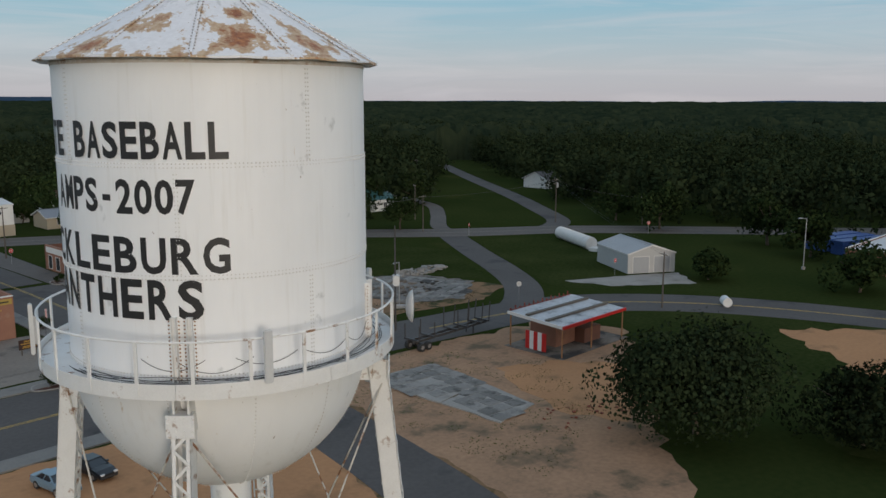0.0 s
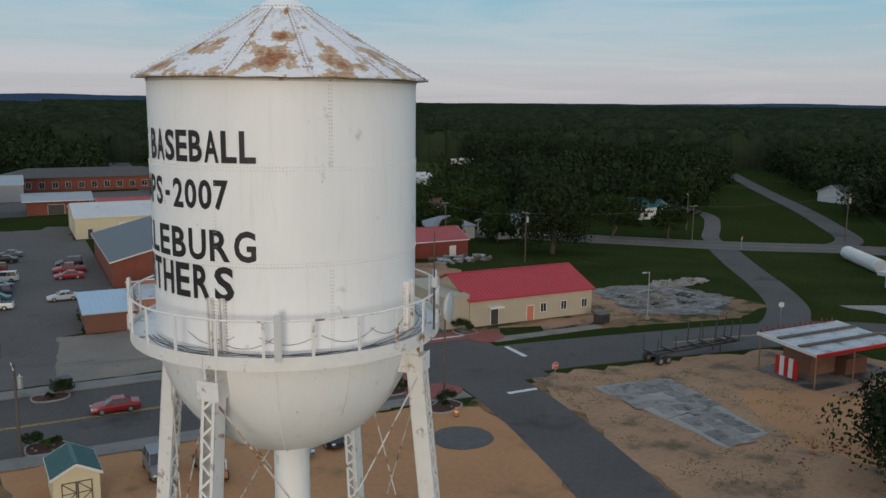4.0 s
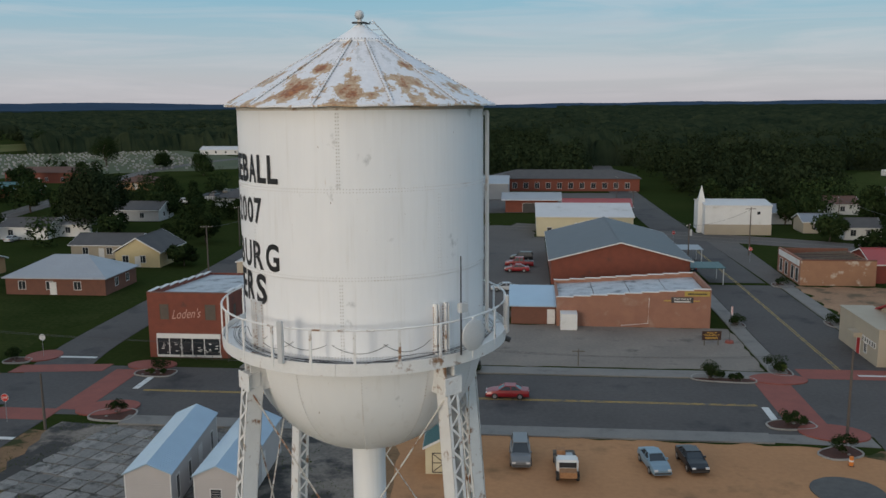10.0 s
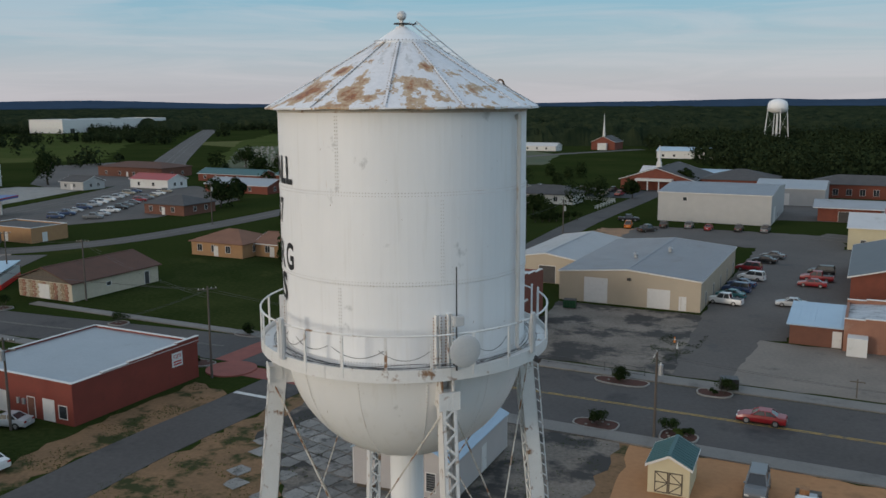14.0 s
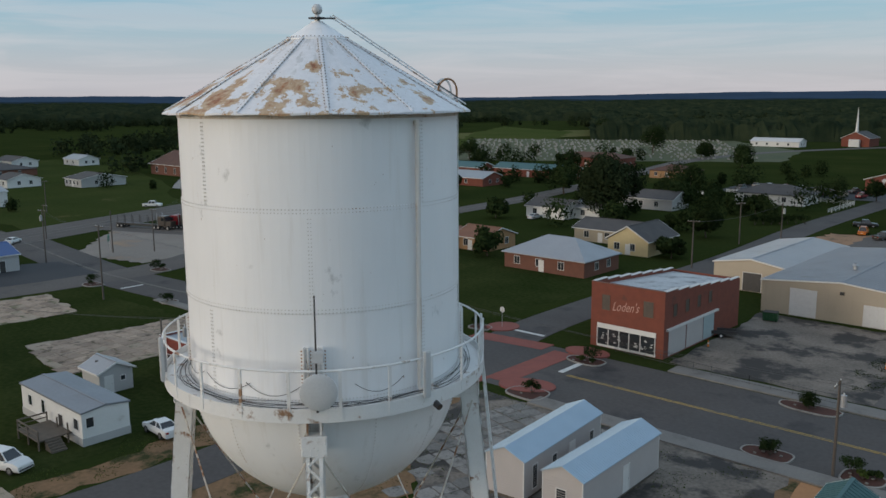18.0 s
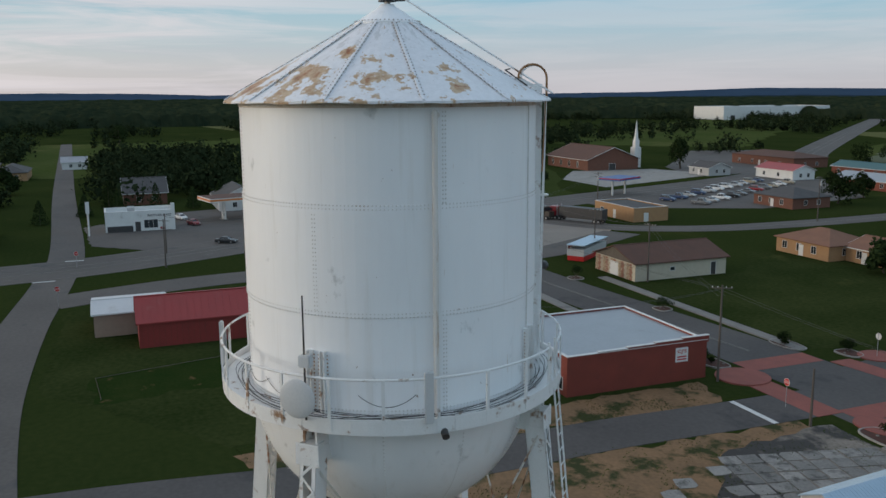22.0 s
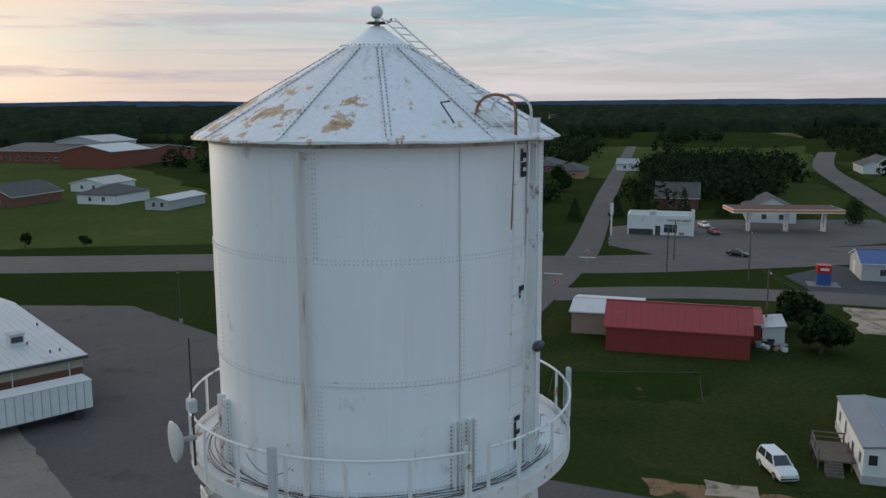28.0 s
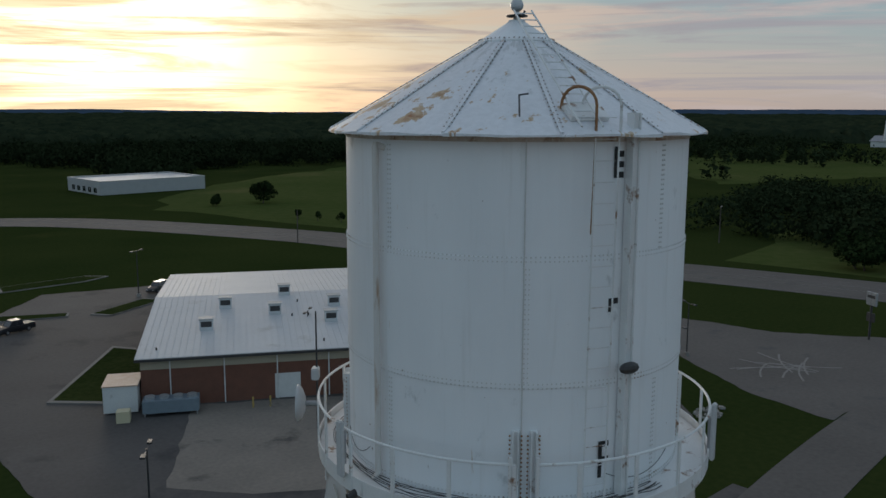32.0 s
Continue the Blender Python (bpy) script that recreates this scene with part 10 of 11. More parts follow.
for a, b in (((-6.4, 59.2, 8.1), (34, 58.5, 8.2)), ((-6.4, 59.2, 8.1), (-56.3, 55.1, 10.4)), ((-56.3, 55.1, 10.4), (-114.4, 50.3, 11.6)), ((-56.3, 55.1, 10.4), (-62.9, 34, 9)), ((-56.3, 55.1, 9.6), (-101.9, 77.3, 9.6)), ((-114.4, 50.3, 11.6), (-152.8, 58, 10.1)),
             ((102.4, 47.3, 8), (164, 112.6, 10.6)), ((164, 112.6, 10.6), (176.5, 95.4, 6.6)), ((82.4, 119.6, 9.6), (129.8, 125.2, 8.1)), ((129.8, 125.2, 8.1), (164, 112.6, 10.6)), ((76.8, 142.7, 9), (82.4, 119.6, 9.6)), ((76.8, 142.7, 9), (76.1, 185, 9)),
             ((-55.7, 133.9, 8.6), (-49.8, 161, 9.6)), ((-62.9, 34, 8.9), (-106.8, 17.1, 8.6)), ((-106.8, 17.1, 8.6), (-143.7, 17.3, 8.6)), ((-101.9, 77.3, 9.6), (-148.4, 78.5, 8.6)), ((-148.4, 78.5, 8.6), (-186.4, 118.9, 9.6)), ((34, 140, 8.6), (49.5, 158, 9.6)),
             ((30.5, 196, 9.1), (34, 140, 8.6)), ((30.5, 196, 9.1), (31, 240, 9.1)), ((-143.7, 17.3, 8.6), (-161.4, 4.3, 7.6))):
    for o in (-0.4, 0.4):
        wire(a, b, 0.8 + 0.2 * o, o)


def stop_sign(x, y, deg, h=2.2, back=False):
    """An octagon on a post; deg turns its face from -y."""
    t = thing("stop_sign", "red octagonal stop sign on a steel post", "road sign", pose(x, y, 0, 0, 0, deg), "stop signs")
    part("post", bar((0, 0.04, -0.1), (0, 0.04, h + 0.75), 0.03, n=6), M_GALV, t)
    def octa(r, y0, y1):
        pts = [(r * math.cos(math.pi / 8 + math.pi / 4 * i), h + 0.4 + r * math.sin(math.pi / 8 + math.pi / 4 * i)) for i in range(8)]
        bm = bmesh.new()
        a = [bm.verts.new((px, y0, pz)) for px, pz in pts]
        b = [bm.verts.new((px, y1, pz)) for px, pz in pts]
        bm.faces.new(a)
        bm.faces.new(b[::-1])
        for i in range(8):
            bm.faces.new((a[i], b[i], b[(i + 1) % 8], a[(i + 1) % 8]))
        bmesh.ops.recalc_face_normals(bm, faces=bm.faces)
        return bm
    part("rim", octa(0.42, -0.002, 0.01), M_TRIM, t, "white sign border")
    pl = part("plate", octa(0.385, -0.008, 0.0), M_REDS, t)
    word_on("sign_lettering", "STOP", Matrix(((1, 0, 0, -0.28), (0, 0, -1, -0.012), (0, 1, 0, h + 0.28), (0, 0, 0, 1))), 0.24, M_TRIM, pl, 0.56)


for x, y, d in ((-47.4, 56.3, 0), (45.6, 54.9, 0), (132.4, 113.1, 20), (163.4, 85.9, -40), (47.9, 150.6, 0), (-152.9, -12.1, 75), (-121.9, -13.9, 75), (-56.2, 78.2, 180), (91.2, 65.4, 150), (118.3, 65.7, 0), (36.6, 172, 10)):
    stop_sign(x, y, d)


def lamp(label, x, y, h, deg, arms=1, grp="street lamps"):
    t = thing("street_lamp", label, "street lamp", pose(x, y, 0, 0, 0, deg), grp)
    part("post", bar((0, 0, -0.1), (0, 0, h), 0.10, 0.06, 8), M_DARK if arms > 1 else M_GALV, t)
    part("base", bx(-0.25, 0.25, -0.25, 0.25, 0, 0.5), M_CONC, t)
    for s in ((1,) if arms == 1 else (-1, 1)):
        part("arm", bar((0, 0, h - 0.1), (s * 1.1, 0, h), 0.04, n=6), M_DARK if arms > 1 else M_GALV, t)
        bm = bx(s * 1.35 - 0.35, s * 1.35 + 0.35, -0.18, 0.18, h - 0.05, h + 0.1)
        bmesh.ops.bevel(bm, geom=bm.edges[:], offset=0.03, segments=1, affect="EDGES")
        part("lamp_head", bm, M_DARK if arms > 1 else M_GALV, t)


lamp("grey steel street lamp with one arm", 74.8, 74.6, 7, 200)
lamp("grey steel street lamp with one arm", 146.6, 44, 9.4, 150)
for x, y, h, d in ((-12.9, -43.7, 8.5, 55), (-74.9, -39.6, 7, 60), (-51.3, -127.5, 7.8, 30), (-92, -64, 7.5, 30), (-48.5, -74.9, 7.0, 40), (-86.2, -44.7, 7.0, 60)):
    lamp("black twin-headed car park lamp", x, y, h, d, 2, "car park lamps")

# boards, fences, bins and clutter
wb = thing("welcome_board", "brown welcome board with yellow writing on two posts", "sign board", pose(28.0, 89.6, 0, 0, 0, 6))
for s in (-0.9, 0.9):
    part("post", bx(s - 0.06, s + 0.06, 0.0, 0.1, -0.1, 1.9), M_WOOD, wb)
bd = part("board", bx(-1.25, 1.25, -0.05, 0.0, 0.75, 1.95), mat("brown_board", (0.055, 0.022, 0.014), (0.035, 0.016, 0.011), rough=0.6), wb)
yl = mat("yellow_lettering", (0.62, 0.36, 0.06), (0.55, 0.32, 0.05), rough=0.6)
for txt, zz, hh, ww in (("Welcome To", 1.62, 0.22, 1.3), ("Hackleburg", 1.27, 0.28, 2.0)):
    word_on("board_lettering", txt, Matrix(((1, 0, 0, -ww / 2), (0, 0, -1, -0.056), (0, 1, 0, zz), (0, 0, 0, 1))), hh, yl, bd, ww)
for zz in (0.92, 1.08):
    part("writing_bar", bx(-0.8, 0.8, -0.058, -0.05, zz, zz + 0.07), yl, bd)
fp = thing("flagpole", "white flagpole with a limp striped flag", "flagpole", pose(30.6, 91.0, 0))
part("pole", bar((0, 0, -0.1), (0, 0, 5.2), 0.04, 0.025), M_DARK, fp)
part("base", bar((0, 0, 0), (0, 0, 0.35), 0.6, 0.5, 12), M_BRICKP, fp)
for i in range(5):
    part("flag_stripe", bx(0.04 + 0.05 * i, 0.09 + 0.05 * i, -0.02 + 0.02 * (i % 2), 0.02 + 0.02 * (i % 2), 3.9 - 0.05 * i, 4.9), M_REDS if i % 2 else M_TRIM, fp)
xp = thing("timber_cross_post", "bare timber post with a crossbar by the kerb", "post", pose(10.4, 79.6, 0))
part("post", bx(-0.06, 0.06, -0.06, 0.06, -0.1, 2.1), M_WOOD, xp)
part("crossbar", bx(-0.75, 0.75, -0.1, -0.06, 1.75, 1.87), M_WOOD, xp)
fence = thing("iron_fence", "low black iron fence along the empty lot", "fence")
fpts = [(-38.5, 78.4), (-30, 77.6), (-21, 77.0), (-11.5, 76.8)]
for (ax, ay), (bx_, by) in zip(fpts, fpts[1:]):
    k = 4
    for i in range(k + 1):
        px, py = ax + (bx_ - ax) * i / k, ay + (by - ay) * i / k
        part("fence_post", bar((px, py, 0.1), (px, py, 1.25), 0.035, n=6), M_DARK, fence)
    for z in (0.3, 1.15):
        part("rail", bar((ax, ay, z), (bx_, by, z), 0.022, n=6), M_DARK, fence)
    for i in range(48):
        px, py = ax + (bx_ - ax) * i / 48, ay + (by - ay) * i / 48
        part("picket", bar((px, py, 0.3), (px, py, 1.15), 0.009, n=4), M_DARK, fence)


def dumpster(x, y, deg, material, label):
    t = thing("dumpster", label, "dumpster", pose(x, y, 0.03, 0, 0, deg), "dumpsters")
    bm = bx(-0.95, 0.95, -0.7, 0.7, 0.12, 1.3)
    for v in bm.verts:
        if v.co.z < 0.5:
            v.co.y *= 0.8
    part("bin", bm, material, t)
    for i in range(5):
        part("side_rib", bx(-0.85 + 0.42 * i, -0.79 + 0.42 * i, -0.73, -0.62, 0.35, 1.25), material, t)
    for s in (-0.48, 0.48):
        part("lid", bx(s - 0.46, s + 0.46, -0.74, 0.72, 1.3, 1.36), M_DARK, t)
    for sx in (-0.8, 0.8):
        for sy in (-0.5, 0.5):
            part("caster", bar((sx - 0.05, sy, 0.1), (sx + 0.05, sy, 0.1), 0.1, n=8), M_TYRE, t)


dumpster(-30, 105.8, 10, mat("green_bin", (0.02, 0.09, 0.035), (0.015, 0.07, 0.03), rough=0.5), "dark green steel dumpster on the stained lot")
dumpster(-2.2, 76.6, 15, M_DARK, "black steel dumpster beside the street bed")
dumpster(67.6, 75.8, 5, M_DARK, "dark blue-grey dumpster beside the slab")
dumpster(-62, -62, 30, M_GSIDE, "grey dumpster in the loading yard")
eq = thing("utility_trailer", "black flat utility trailer by the brick store", "trailer", pose(-31.6, 93.8, 0.03, 0, 0, 25))
part("deck", bx(-1.7, 1.7, -0.85, 0.85, 0.5, 0.62), M_DARK, eq)
for s in (-1, 1):
    part("side_rail", bx(-1.7, 1.7, s * 0.85 - 0.03, s * 0.85 + 0.03, 0.62, 0.95), M_DARK, eq)
    w = part("wheel", bar((-0.2, s * 0.98 - 0.1, 0.33), (-0.2, s * 0.98 + 0.1, 0.33), 0.33, n=14), M_TYRE, eq)
    part("rim", bar((-0.2, s * 0.98 - 0.105, 0.33), (-0.2, s * 0.98 + 0.105, 0.33), 0.17, n=10), M_TRIM, w)
part("drawbar", bar((1.7, 0, 0.5), (2.9, 0, 0.45), 0.05), M_DARK, eq)
bt = thing("boat_trailer", "white boat on a tangled white trailer frame", "boat", pose(-16.3, 112.2, 0.05, 0, 0, 5))
v, f = [], []
for x, w, z in ((-2.0, 0.75, 0.95), (-0.6, 0.85, 0.95), (0.8, 0.75, 1.0), (2.1, 0.08, 1.15)):
    v += [(x, -w, z + 0.35), (x, -w * 0.55, z - 0.25), (x, w * 0.55, z - 0.25), (x, w, z + 0.35)]
for i in range(3):
    f += [(i * 4 + j, i * 4 + j + 4, i * 4 + j + 5, i * 4 + j + 1) for j in range(3)]
f += [(0, 1, 2, 3), (0, 3, 7, 4), (4, 7, 11, 8), (8, 11, 15, 12)]
part("hull", pydata("hull", v, f), M_WSIDE, bt)
for s in (-0.6, 0.6):
    part("trailer_rail", bar((-2.0, s, 0.45), (1.6, s, 0.45), 0.05), M_TRIM, bt)
    part("wheel", bar((-0.6, s * 1.5 - 0.1, 0.3), (-0.6, s * 1.5 + 0.1, 0.3), 0.3, n=12), M_TYRE, bt)
for x, y, c, nm in ((-10.5, 90.0, M_TRIM, "white"), (-11.4, 92.8, M_ORNG, "orange"), (-30.9, 88.0, M_ORNG, "orange"), (32.1, 52.1, M_ORNG, "orange and white")):
    t = thing("traffic_cone" if nm != "orange and white" else "traffic_barrel", "%s plastic traffic marker standing on the ground" % nm, "traffic cone", pose(x, y, 0.05))
    part("base", bx(-0.2, 0.2, -0.2, 0.2, 0, 0.05), M_DARK, t)
    part("cone", bar((0, 0, 0.05), (0, 0, 0.85), 0.2 if nm == "orange and white" else 0.16, 0.17 if nm == "orange and white" else 0.03, 12), c, t)
    part("band", bar((0, 0, 0.4), (0, 0, 0.55), 0.2 if nm == "orange and white" else 0.115, 0.195 if nm == "orange and white" else 0.09, 12), M_TRIM, t, "white reflective band")
ft = thing("food_trailer", "red and white food trailer by the stone hall", "trailer", pose(-126, 80, 0.1, 0, 0, -52))
part("body", bx(-6, 6, -1.6, 1.6, 0.9, 2.2), M_GSIDE, ft)
part("skirt", bx(-6.02, 6.02, -1.62, 1.62, 0.0, 0.9), M_REDS, ft, "red painted lower skirt")
part("roof", bx(-6.2, 6.2, -1.8, 1.8, 2.9, 3.05), M_RBLUE, ft)
for i in range(9):
    part("porch_post", bx(-6 + 1.5 * i - 0.05, -6 + 1.5 * i + 0.05, -1.7, -1.6, 0.9, 2.9), M_TRIM, ft)
for i in range(4):
    part("window_flap", bx(-5 + 2.8 * i, -3 + 2.8 * i, -1.64, -1.60, 1.3, 2.1), M_GLASS, ft)
part("sign_band", bx(-6.03, 6.03, -1.66, -1.61, 2.3, 2.7), M_REDS, ft)
gf = thing("pole_sign", "tall black pole sign with a pale panel", "sign", pose(-111.5, -31.2, 0, 0, 0, 60))
part("post", bar((0, 0, -0.1), (0, 0, 6.7), 0.16, n=8), M_DARK, gf)
part("panel", bx(-0.9, 0.9, -0.15, 0.15, 4.9, 6.7), M_GALV, gf)
part("writing_bar", bx(-0.7, 0.7, -0.165, -0.15, 5.9, 6.3), M_DARK, gf)
part("lower_panel", bx(-0.7, 0.7, -0.1, 0.1, 2.6, 3.8), M_DARK, gf)
gs = thing("road_sign", "green direction sign on two posts", "road sign", pose(-156, 72.5, 0, 0, 0, -35))
for s in (-0.9, 0.9):
    part("post", bar((s, 0.05, -0.1), (s, 0.05, 3.4), 0.05, n=6), M_GALV, gs)
part("plate", bx(-1.3, 1.3, -0.02, 0.02, 2.1, 3.4), M_GREENS, gs)
for z in (2.4, 2.9):
    part("writing_bar", bx(-0.9, 0.9, -0.03, -0.02, z, z + 0.2), M_TRIM, gs)
goal = thing("goal_frame", "thin white goal frame lying on the lawn", "goal", pose(-75.5, -7.8, 0.03))
part("frame_bar", polybar([(0, 0, 0.06), (-7.6, -0.6, 0.06), (-11.4, 16, 0.06), (-2, 16.2, 0.06)], 0.03), M_WOOD, goal)
# piles
def pile(name, label, x, y, rx, ry, n, s0, s1, material, seed):
    rnd = random.Random(seed)
    t = thing(name, label, "rubble", pose(x, y, 0.02))
    for i in range(n):
        a, q = rnd.uniform(0, math.tau), math.sqrt(rnd.random())
        s = rnd.uniform(s0, s1)
        m = Matrix.Translation((rx * q * math.cos(a), ry * q * math.sin(a), s * 0.3 + (1 - q) * s0)) @ Matrix.Rotation(rnd.uniform(0, 6), 4, "Z") @ Matrix.Rotation(rnd.uniform(-0.5, 0.5), 4, "X")
        part("chunk", bx(-s, s, -s * 0.7, s * 0.7, -s * 0.4, s * 0.4, m), material, t)


pile("rubble_pile", "heap of broken concrete chunks in the weeds", 96, 92, 7, 2.2, 60, 0.2, 0.6, M_CONC, 1)
pile("rubble_pile", "small heap of grey stones on the lawn", -69, -32, 2.2, 1.4, 30, 0.15, 0.35, M_CONC, 2)
pile("timber_stack", "stack of weathered timber bundles by the lot", -61.5, -33.5, 3.4, 1.8, 46, 0.3, 0.7, M_WOOD, 3)
pile("brick_heap", "scatter of broken brick on the orange dirt", 58, 30, 5, 4, 40, 0.06, 0.16, M_BRICK, 4)
pile("rubble_pile", "scatter of broken slab pieces on the dirt yard", 84, 84, 8, 5, 46, 0.15, 0.5, M_CONCD, 5)
wt = thing("white_tank", "white plastic tank lying beside the road", "tank", pose(110, 41, 0, 0, 0, 40))
part("shell", bar((-1.0, 0, 0.75), (1.0, 0, 0.75), 0.7, n=16), M_WSIDE, wt)
part("cradle", bx(-0.9, 0.9, -0.5, 0.5, 0.0, 0.3), M_WOOD, wt)
# cemetery: rows of headstones
rnd = random.Random(77)
v, f = [], []
CEM = [(-272, 322), (-150, 402), (-250, 570), (-400, 486)]
for i in range(46):
    for j in range(44):
        a, b = (i + 0.5) / 46, (j + rnd.uniform(0.2, 0.8)) / 44
        px = (CEM[0][0] * (1 - b) + CEM[1][0] * b) * (1 - a) + (CEM[3][0] * (1 - b) + CEM[2][0] * b) * a
        py = (CEM[0][1] * (1 - b) + CEM[1][1] * b) * (1 - a) + (CEM[3][1] * (1 - b) + CEM[2][1] * b) * a
        if rnd.random() < 0.60:
            continue
        w, h, d = rnd.uniform(0.3, 0.7), rnd.uniform(0.5, 1.05), 0.14
        k = len(v)
        v += [(px - w, py - d, 0), (px + w, py - d, 0), (px + w, py + d, 0), (px - w, py + d, 0), (px - w, py - d, h), (px + w, py - d, h), (px + w, py + d, h), (px - w, py + d, h)]
        f += [tuple(k + q for q in t) for t in ((4, 5, 6, 7), (0, 1, 5, 4), (1, 2, 6, 5), (2, 3, 7, 6), (3, 0, 4, 7))]
me = pydata("headstones", v, f)
me.materials.append(M_TOMB)
tagged(new("headstones", me), "rows of grey granite headstones in a cemetery", "headstones", kind="stuff")
patch("cemetery_lawn", [(-276, 312), (-140, 398), (-160, 484), (-248, 580), (-410, 490)], mat("dry_lawn", (0.045, 0.062, 0.020), (0.085, 0.090, 0.034), rough=0.95, scale=0.03, fine=0.4, amount=0.8), 0.016, "dry pale green cemetery lawn", rag=2, step=8)
wf = thing("rail_fence", "white rail fence round a garden", "fence")
fp_ = [(-104, 257), (-90, 254), (-76, 251), (-62, 248), (-62, 226)]
for (ax, ay), (cx, cy) in zip(fp_, fp_[1:]):
    for i in range(7):
        px, py = ax + (cx - ax) * i / 7, ay + (cy - ay) * i / 7
        part("fence_post", bx(px - 0.08, px + 0.08, py - 0.08, py + 0.08, 0, 1.4), M_TRIM, wf)
    for z in (0.5, 0.85, 1.2):
        bm = bmesh.new()
        beam(bm, (ax, ay, z), (cx, cy, z), 0.04, 0.14)
        part("rail", bm, M_TRIM, wf)
# grass islands with kerbs on the store car park
for i, pts in enumerate(([(-20, -83), (-30.4, -72), (-33, -75), (-36.5, -97), (-34.7, -100)], [(-29, -128), (-38, -123), (-37, -121), (-27, -125)], [(-35, -146), (-50, -146), (-55, -148), (-52, -151), (-36, -151)], [(-42, -117), (-53, -122), (-51, -125), (-40, -120)])):
    patch("kerb_%d" % (i + 20), pts, M_WALK, 0.16, "pale concrete kerb of a grass island", "kerb")
    cx, cy = sum(p[0] for p in pts) / len(pts), sum(p[1] for p in pts) / len(pts)
    patch("lawn_%d" % (i + 20), [(cx + (x - cx) * 0.93, cy + (y - cy) * 0.93) for x, y in pts], M_LAWN, 0.175, "dark green grass island in the car park", "lawn")
# worn concrete floor broken into slabs, weeds in the joints
rnd = random.Random(5)
lot = bpy.data.objects.get("concrete_lot_1")
ca, sa = math.cos(radians(-14)), math.sin(radians(-14))
SLABS = [slab([(-0.86, -0.8), (0.7, -0.86), (0.88, 0.2), (0.8, 0.84), (-0.5, 0.88), (-0.88, 0.5)], 0.0, 0.035), slab([(-0.88, -0.86), (0.86, -0.8), (0.84, 0.86), (-0.2, 0.8), (-0.84, 0.88)], 0.0, 0.045), slab([(-0.8, -0.84), (0.1, -0.88), (0.87, -0.5), (0.86, 0.85), (-0.87, 0.82)], 0.0, 0.04)]
SM_ = []
for bm in SLABS:
    me = bpy.data.meshes.new("slab")
    bm.to_mesh(me)
    bm.free()
    me.materials.append(mat("old_slab", (0.26, 0.245, 0.225), (0.15, 0.145, 0.135), rough=0.92, scale=0.5, fine=5, amount=0.8, vary=0.28, stain=(0.07, 0.066, 0.06), stain_at=(0.52, 0.66), stain_scale=0.7))
    SM_.append(me)
for i in range(15):
    for j in range(14):
        px, py = -38.5 + 1.85 * i + rnd.uniform(-0.06, 0.06), 30 + 1.85 * j + rnd.uniform(-0.06, 0.06)
        x, y = -25 + (px + 25) * ca - (py - 43) * sa, 43 + (px + 25) * sa + (py - 43) * ca
        if not (-39 < x < -20 and 33 < y < 55.5) or (x < -30 and y < 40 and rnd.random() < 0.7) or rnd.random() < 0.05:
            continue
        o = part("slab", SM_[rnd.randrange(3)], None, lot)
        o.matrix_basis = pose(x, y, 0.026, 0, 0, -14 + rnd.choice((0, 90, 180, 270)) + rnd.uniform(-2, 2))
# the other old floors, broken into slabs
SLABBED = (("concrete_slab_1", [(49.8, 53.2), (58.6, 52.2), (58.0, 43.6), (50.3, 42.6)], 0.15, -6), ("concrete_slab_2", [(50.4, 42.2), (57.7, 43.1), (56.5, 35.6), (50.5, 34.7)], 0.13, -6), ("concrete_slab_3", [(79, 94), (92, 92), (96, 80), (86, 73), (77, 78)], 0.07, 20),
           ("concrete_slab_4", [(-125.5, 30.5), (-124.5, 45.5), (-110.5, 43.5), (-111, 30.5)], 0.08, 3), ("concrete_slab_5", [(-96.5, 31.5), (-94, 51.5), (-80.5, 49.5), (-81.5, 29)], 0.08, 4))
TAN_ = []
for me in SM_:
    me = me.copy()
    me.materials[0] = mat("old_tan_slab", (0.40, 0.31, 0.235), (0.27, 0.20, 0.15), rough=0.92, scale=0.5, fine=5, amount=0.8, vary=0.22, stain=(0.10, 0.08, 0.055), stain_at=(0.54, 0.66), stain_scale=0.6)
    TAN_.append(me)
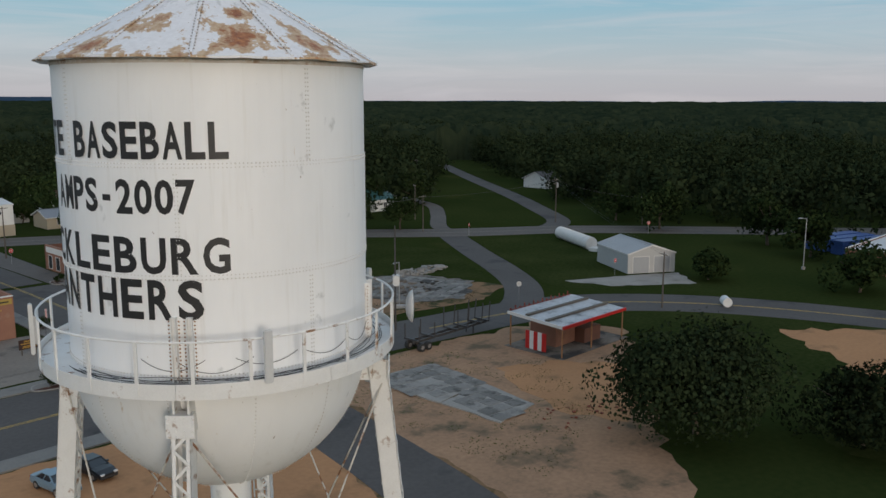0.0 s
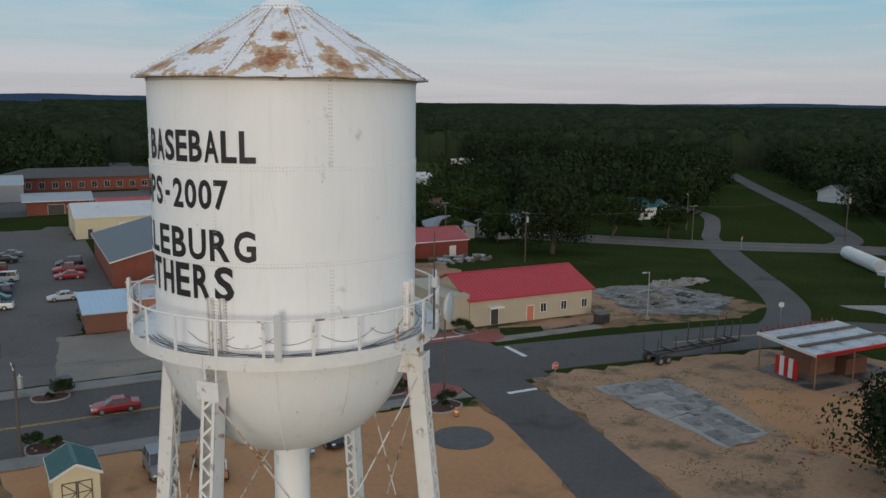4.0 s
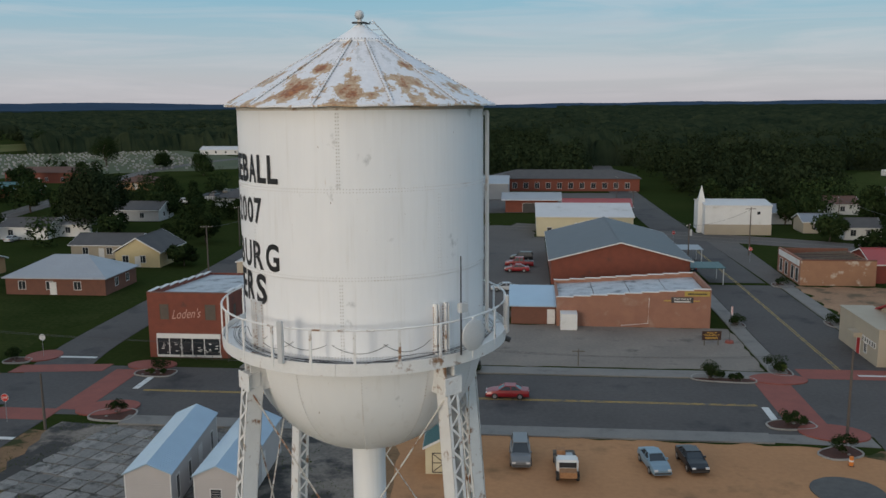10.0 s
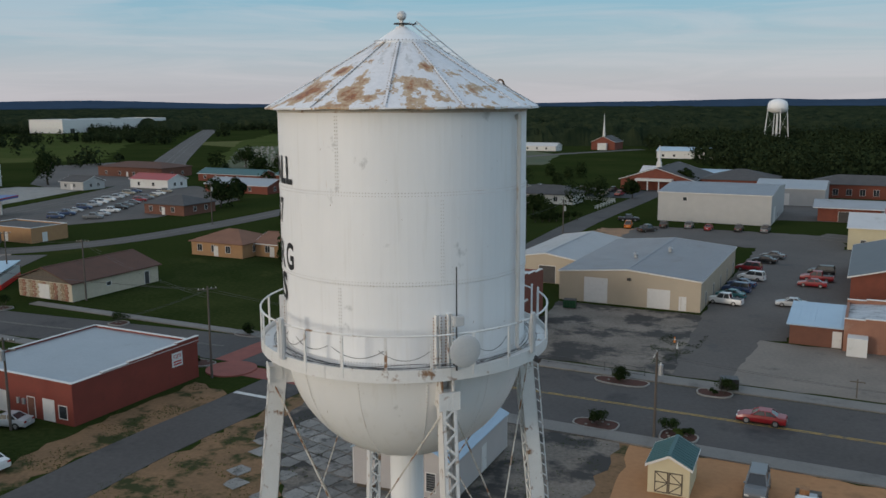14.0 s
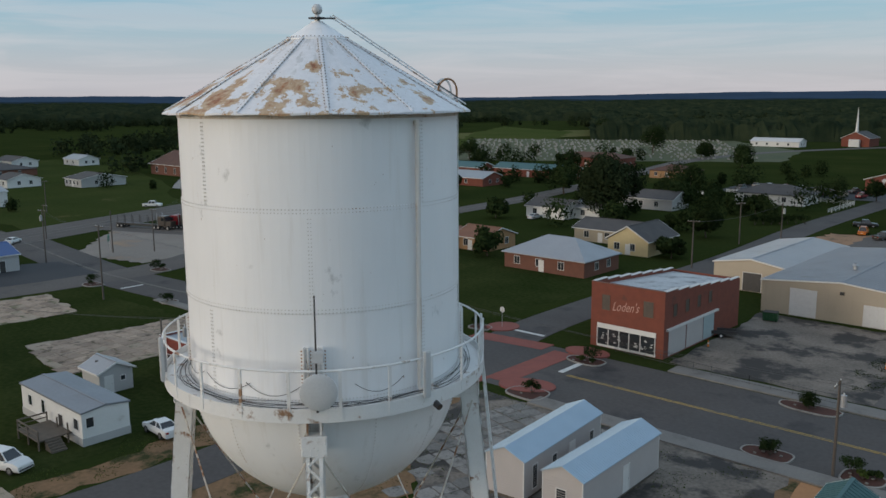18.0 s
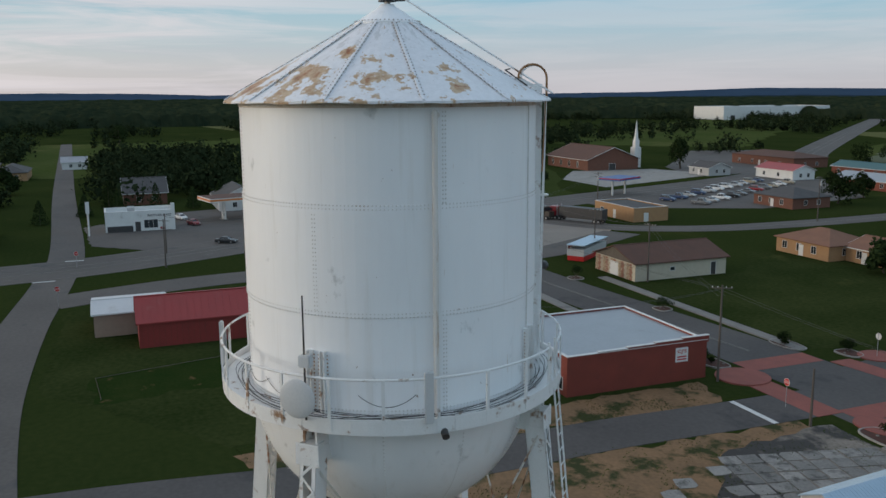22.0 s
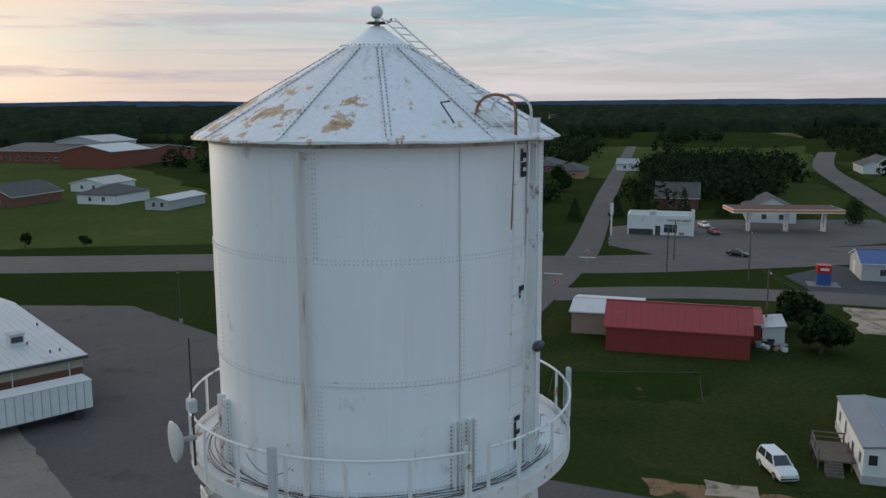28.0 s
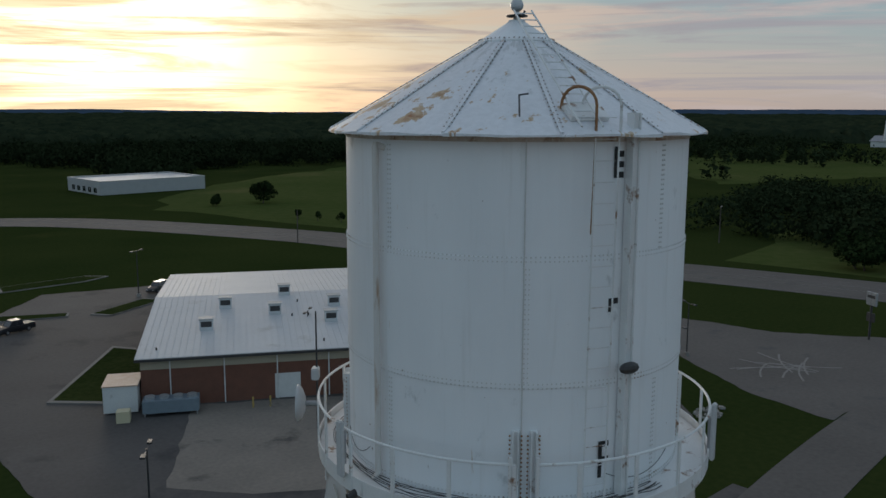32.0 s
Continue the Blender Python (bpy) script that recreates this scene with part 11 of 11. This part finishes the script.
for nm, poly, zz, dg in SLABBED:
    par = bpy.data.objects.get(nm)
    mx, my = sum(p[0] for p in poly) / len(poly), sum(p[1] for p in poly) / len(poly)
    c, s_ = math.cos(radians(dg)), math.sin(radians(dg))
    for i in range(-8, 9):
        for j in range(-8, 9):
            u, w = 1.82 * i + rnd.uniform(-0.05, 0.05), 1.82 * j + rnd.uniform(-0.05, 0.05)
            x, y = mx + u * c - w * s_, my + u * s_ + w * c
            if not inside(poly, np.array([x]), np.array([y]))[0] or rnd.random() < 0.06:
                continue
            o = part("slab", (TAN_ if mx < -60 else SM_)[rnd.randrange(3)], None, par)
            o.matrix_basis = pose(x, y, zz, rnd.uniform(-0.8, 0.8), rnd.uniform(-0.8, 0.8), dg + rnd.choice((0, 90, 180, 270)) + rnd.uniform(-3, 3))
# weeds and tufts on verges and dirt
rng = np.random.default_rng(9)
def tufts(label, poly, n, size, leaf):
    xs, ys = [p[0] for p in poly], [p[1] for p in poly]
    x, y = rng.uniform(min(xs), max(xs), n * 4), rng.uniform(min(ys), max(ys), n * 4)
    ok = inside(poly, x, y)
    nz = np.array([noise.noise((a * 0.35, b * 0.35, 3)) for a, b in zip(x, y)])
    ok &= nz > 0.02
    x, y = x[ok][:n], y[ok][:n]
    p = np.stack([x, y, rng.uniform(0.03, size * 0.6, len(x))], 1)
    q = np.stack([rng.normal(0, 0.5, len(x)), rng.normal(0, 0.5, len(x)), np.full(len(x), 0.8)], 1)
    tagged(new("weeds", quad_mesh("weeds", clumps(rng, p, q, size), leaf)), label, "weeds", kind="stuff")


tufts("low green weeds between old slabs", [(-42, 57), (-9, 56), (-9, 40), (-12, 30), (-28, 22), (-42, 10), (-46, 24), (-44, 52)], 5000, 0.13, M_LEAFL)
tufts("low weeds on the dirt yard", [(46, 59), (62, 57), (70, 44), (60, 30), (44, 24), (42, 40)], 2600, 0.13, M_LEAFL)
tufts("rough grass along the sandy shoulder", [(-57, 53), (-51, 51), (-51.4, 20), (-54, 4), (-60, 3), (-58, 38)], 2400, 0.13, M_LEAFL)
tufts("weeds between the broken slabs", [(72, 94), (95, 95), (98, 80), (86, 70), (72, 77)], 2400, 0.14, M_LEAF)
tufts("weeds on the stained concrete lot", [(-13, 99), (-8, 99), (-8, 88), (-12, 82), (-14, 90)], 1200, 0.14, M_LEAF)
tufts("weeds round the yard by the tower", [(-44, 20), (-20, 30), (-8, 12), (-14, -20), (-40, -8)], 4000, 0.13, M_LEAFL)
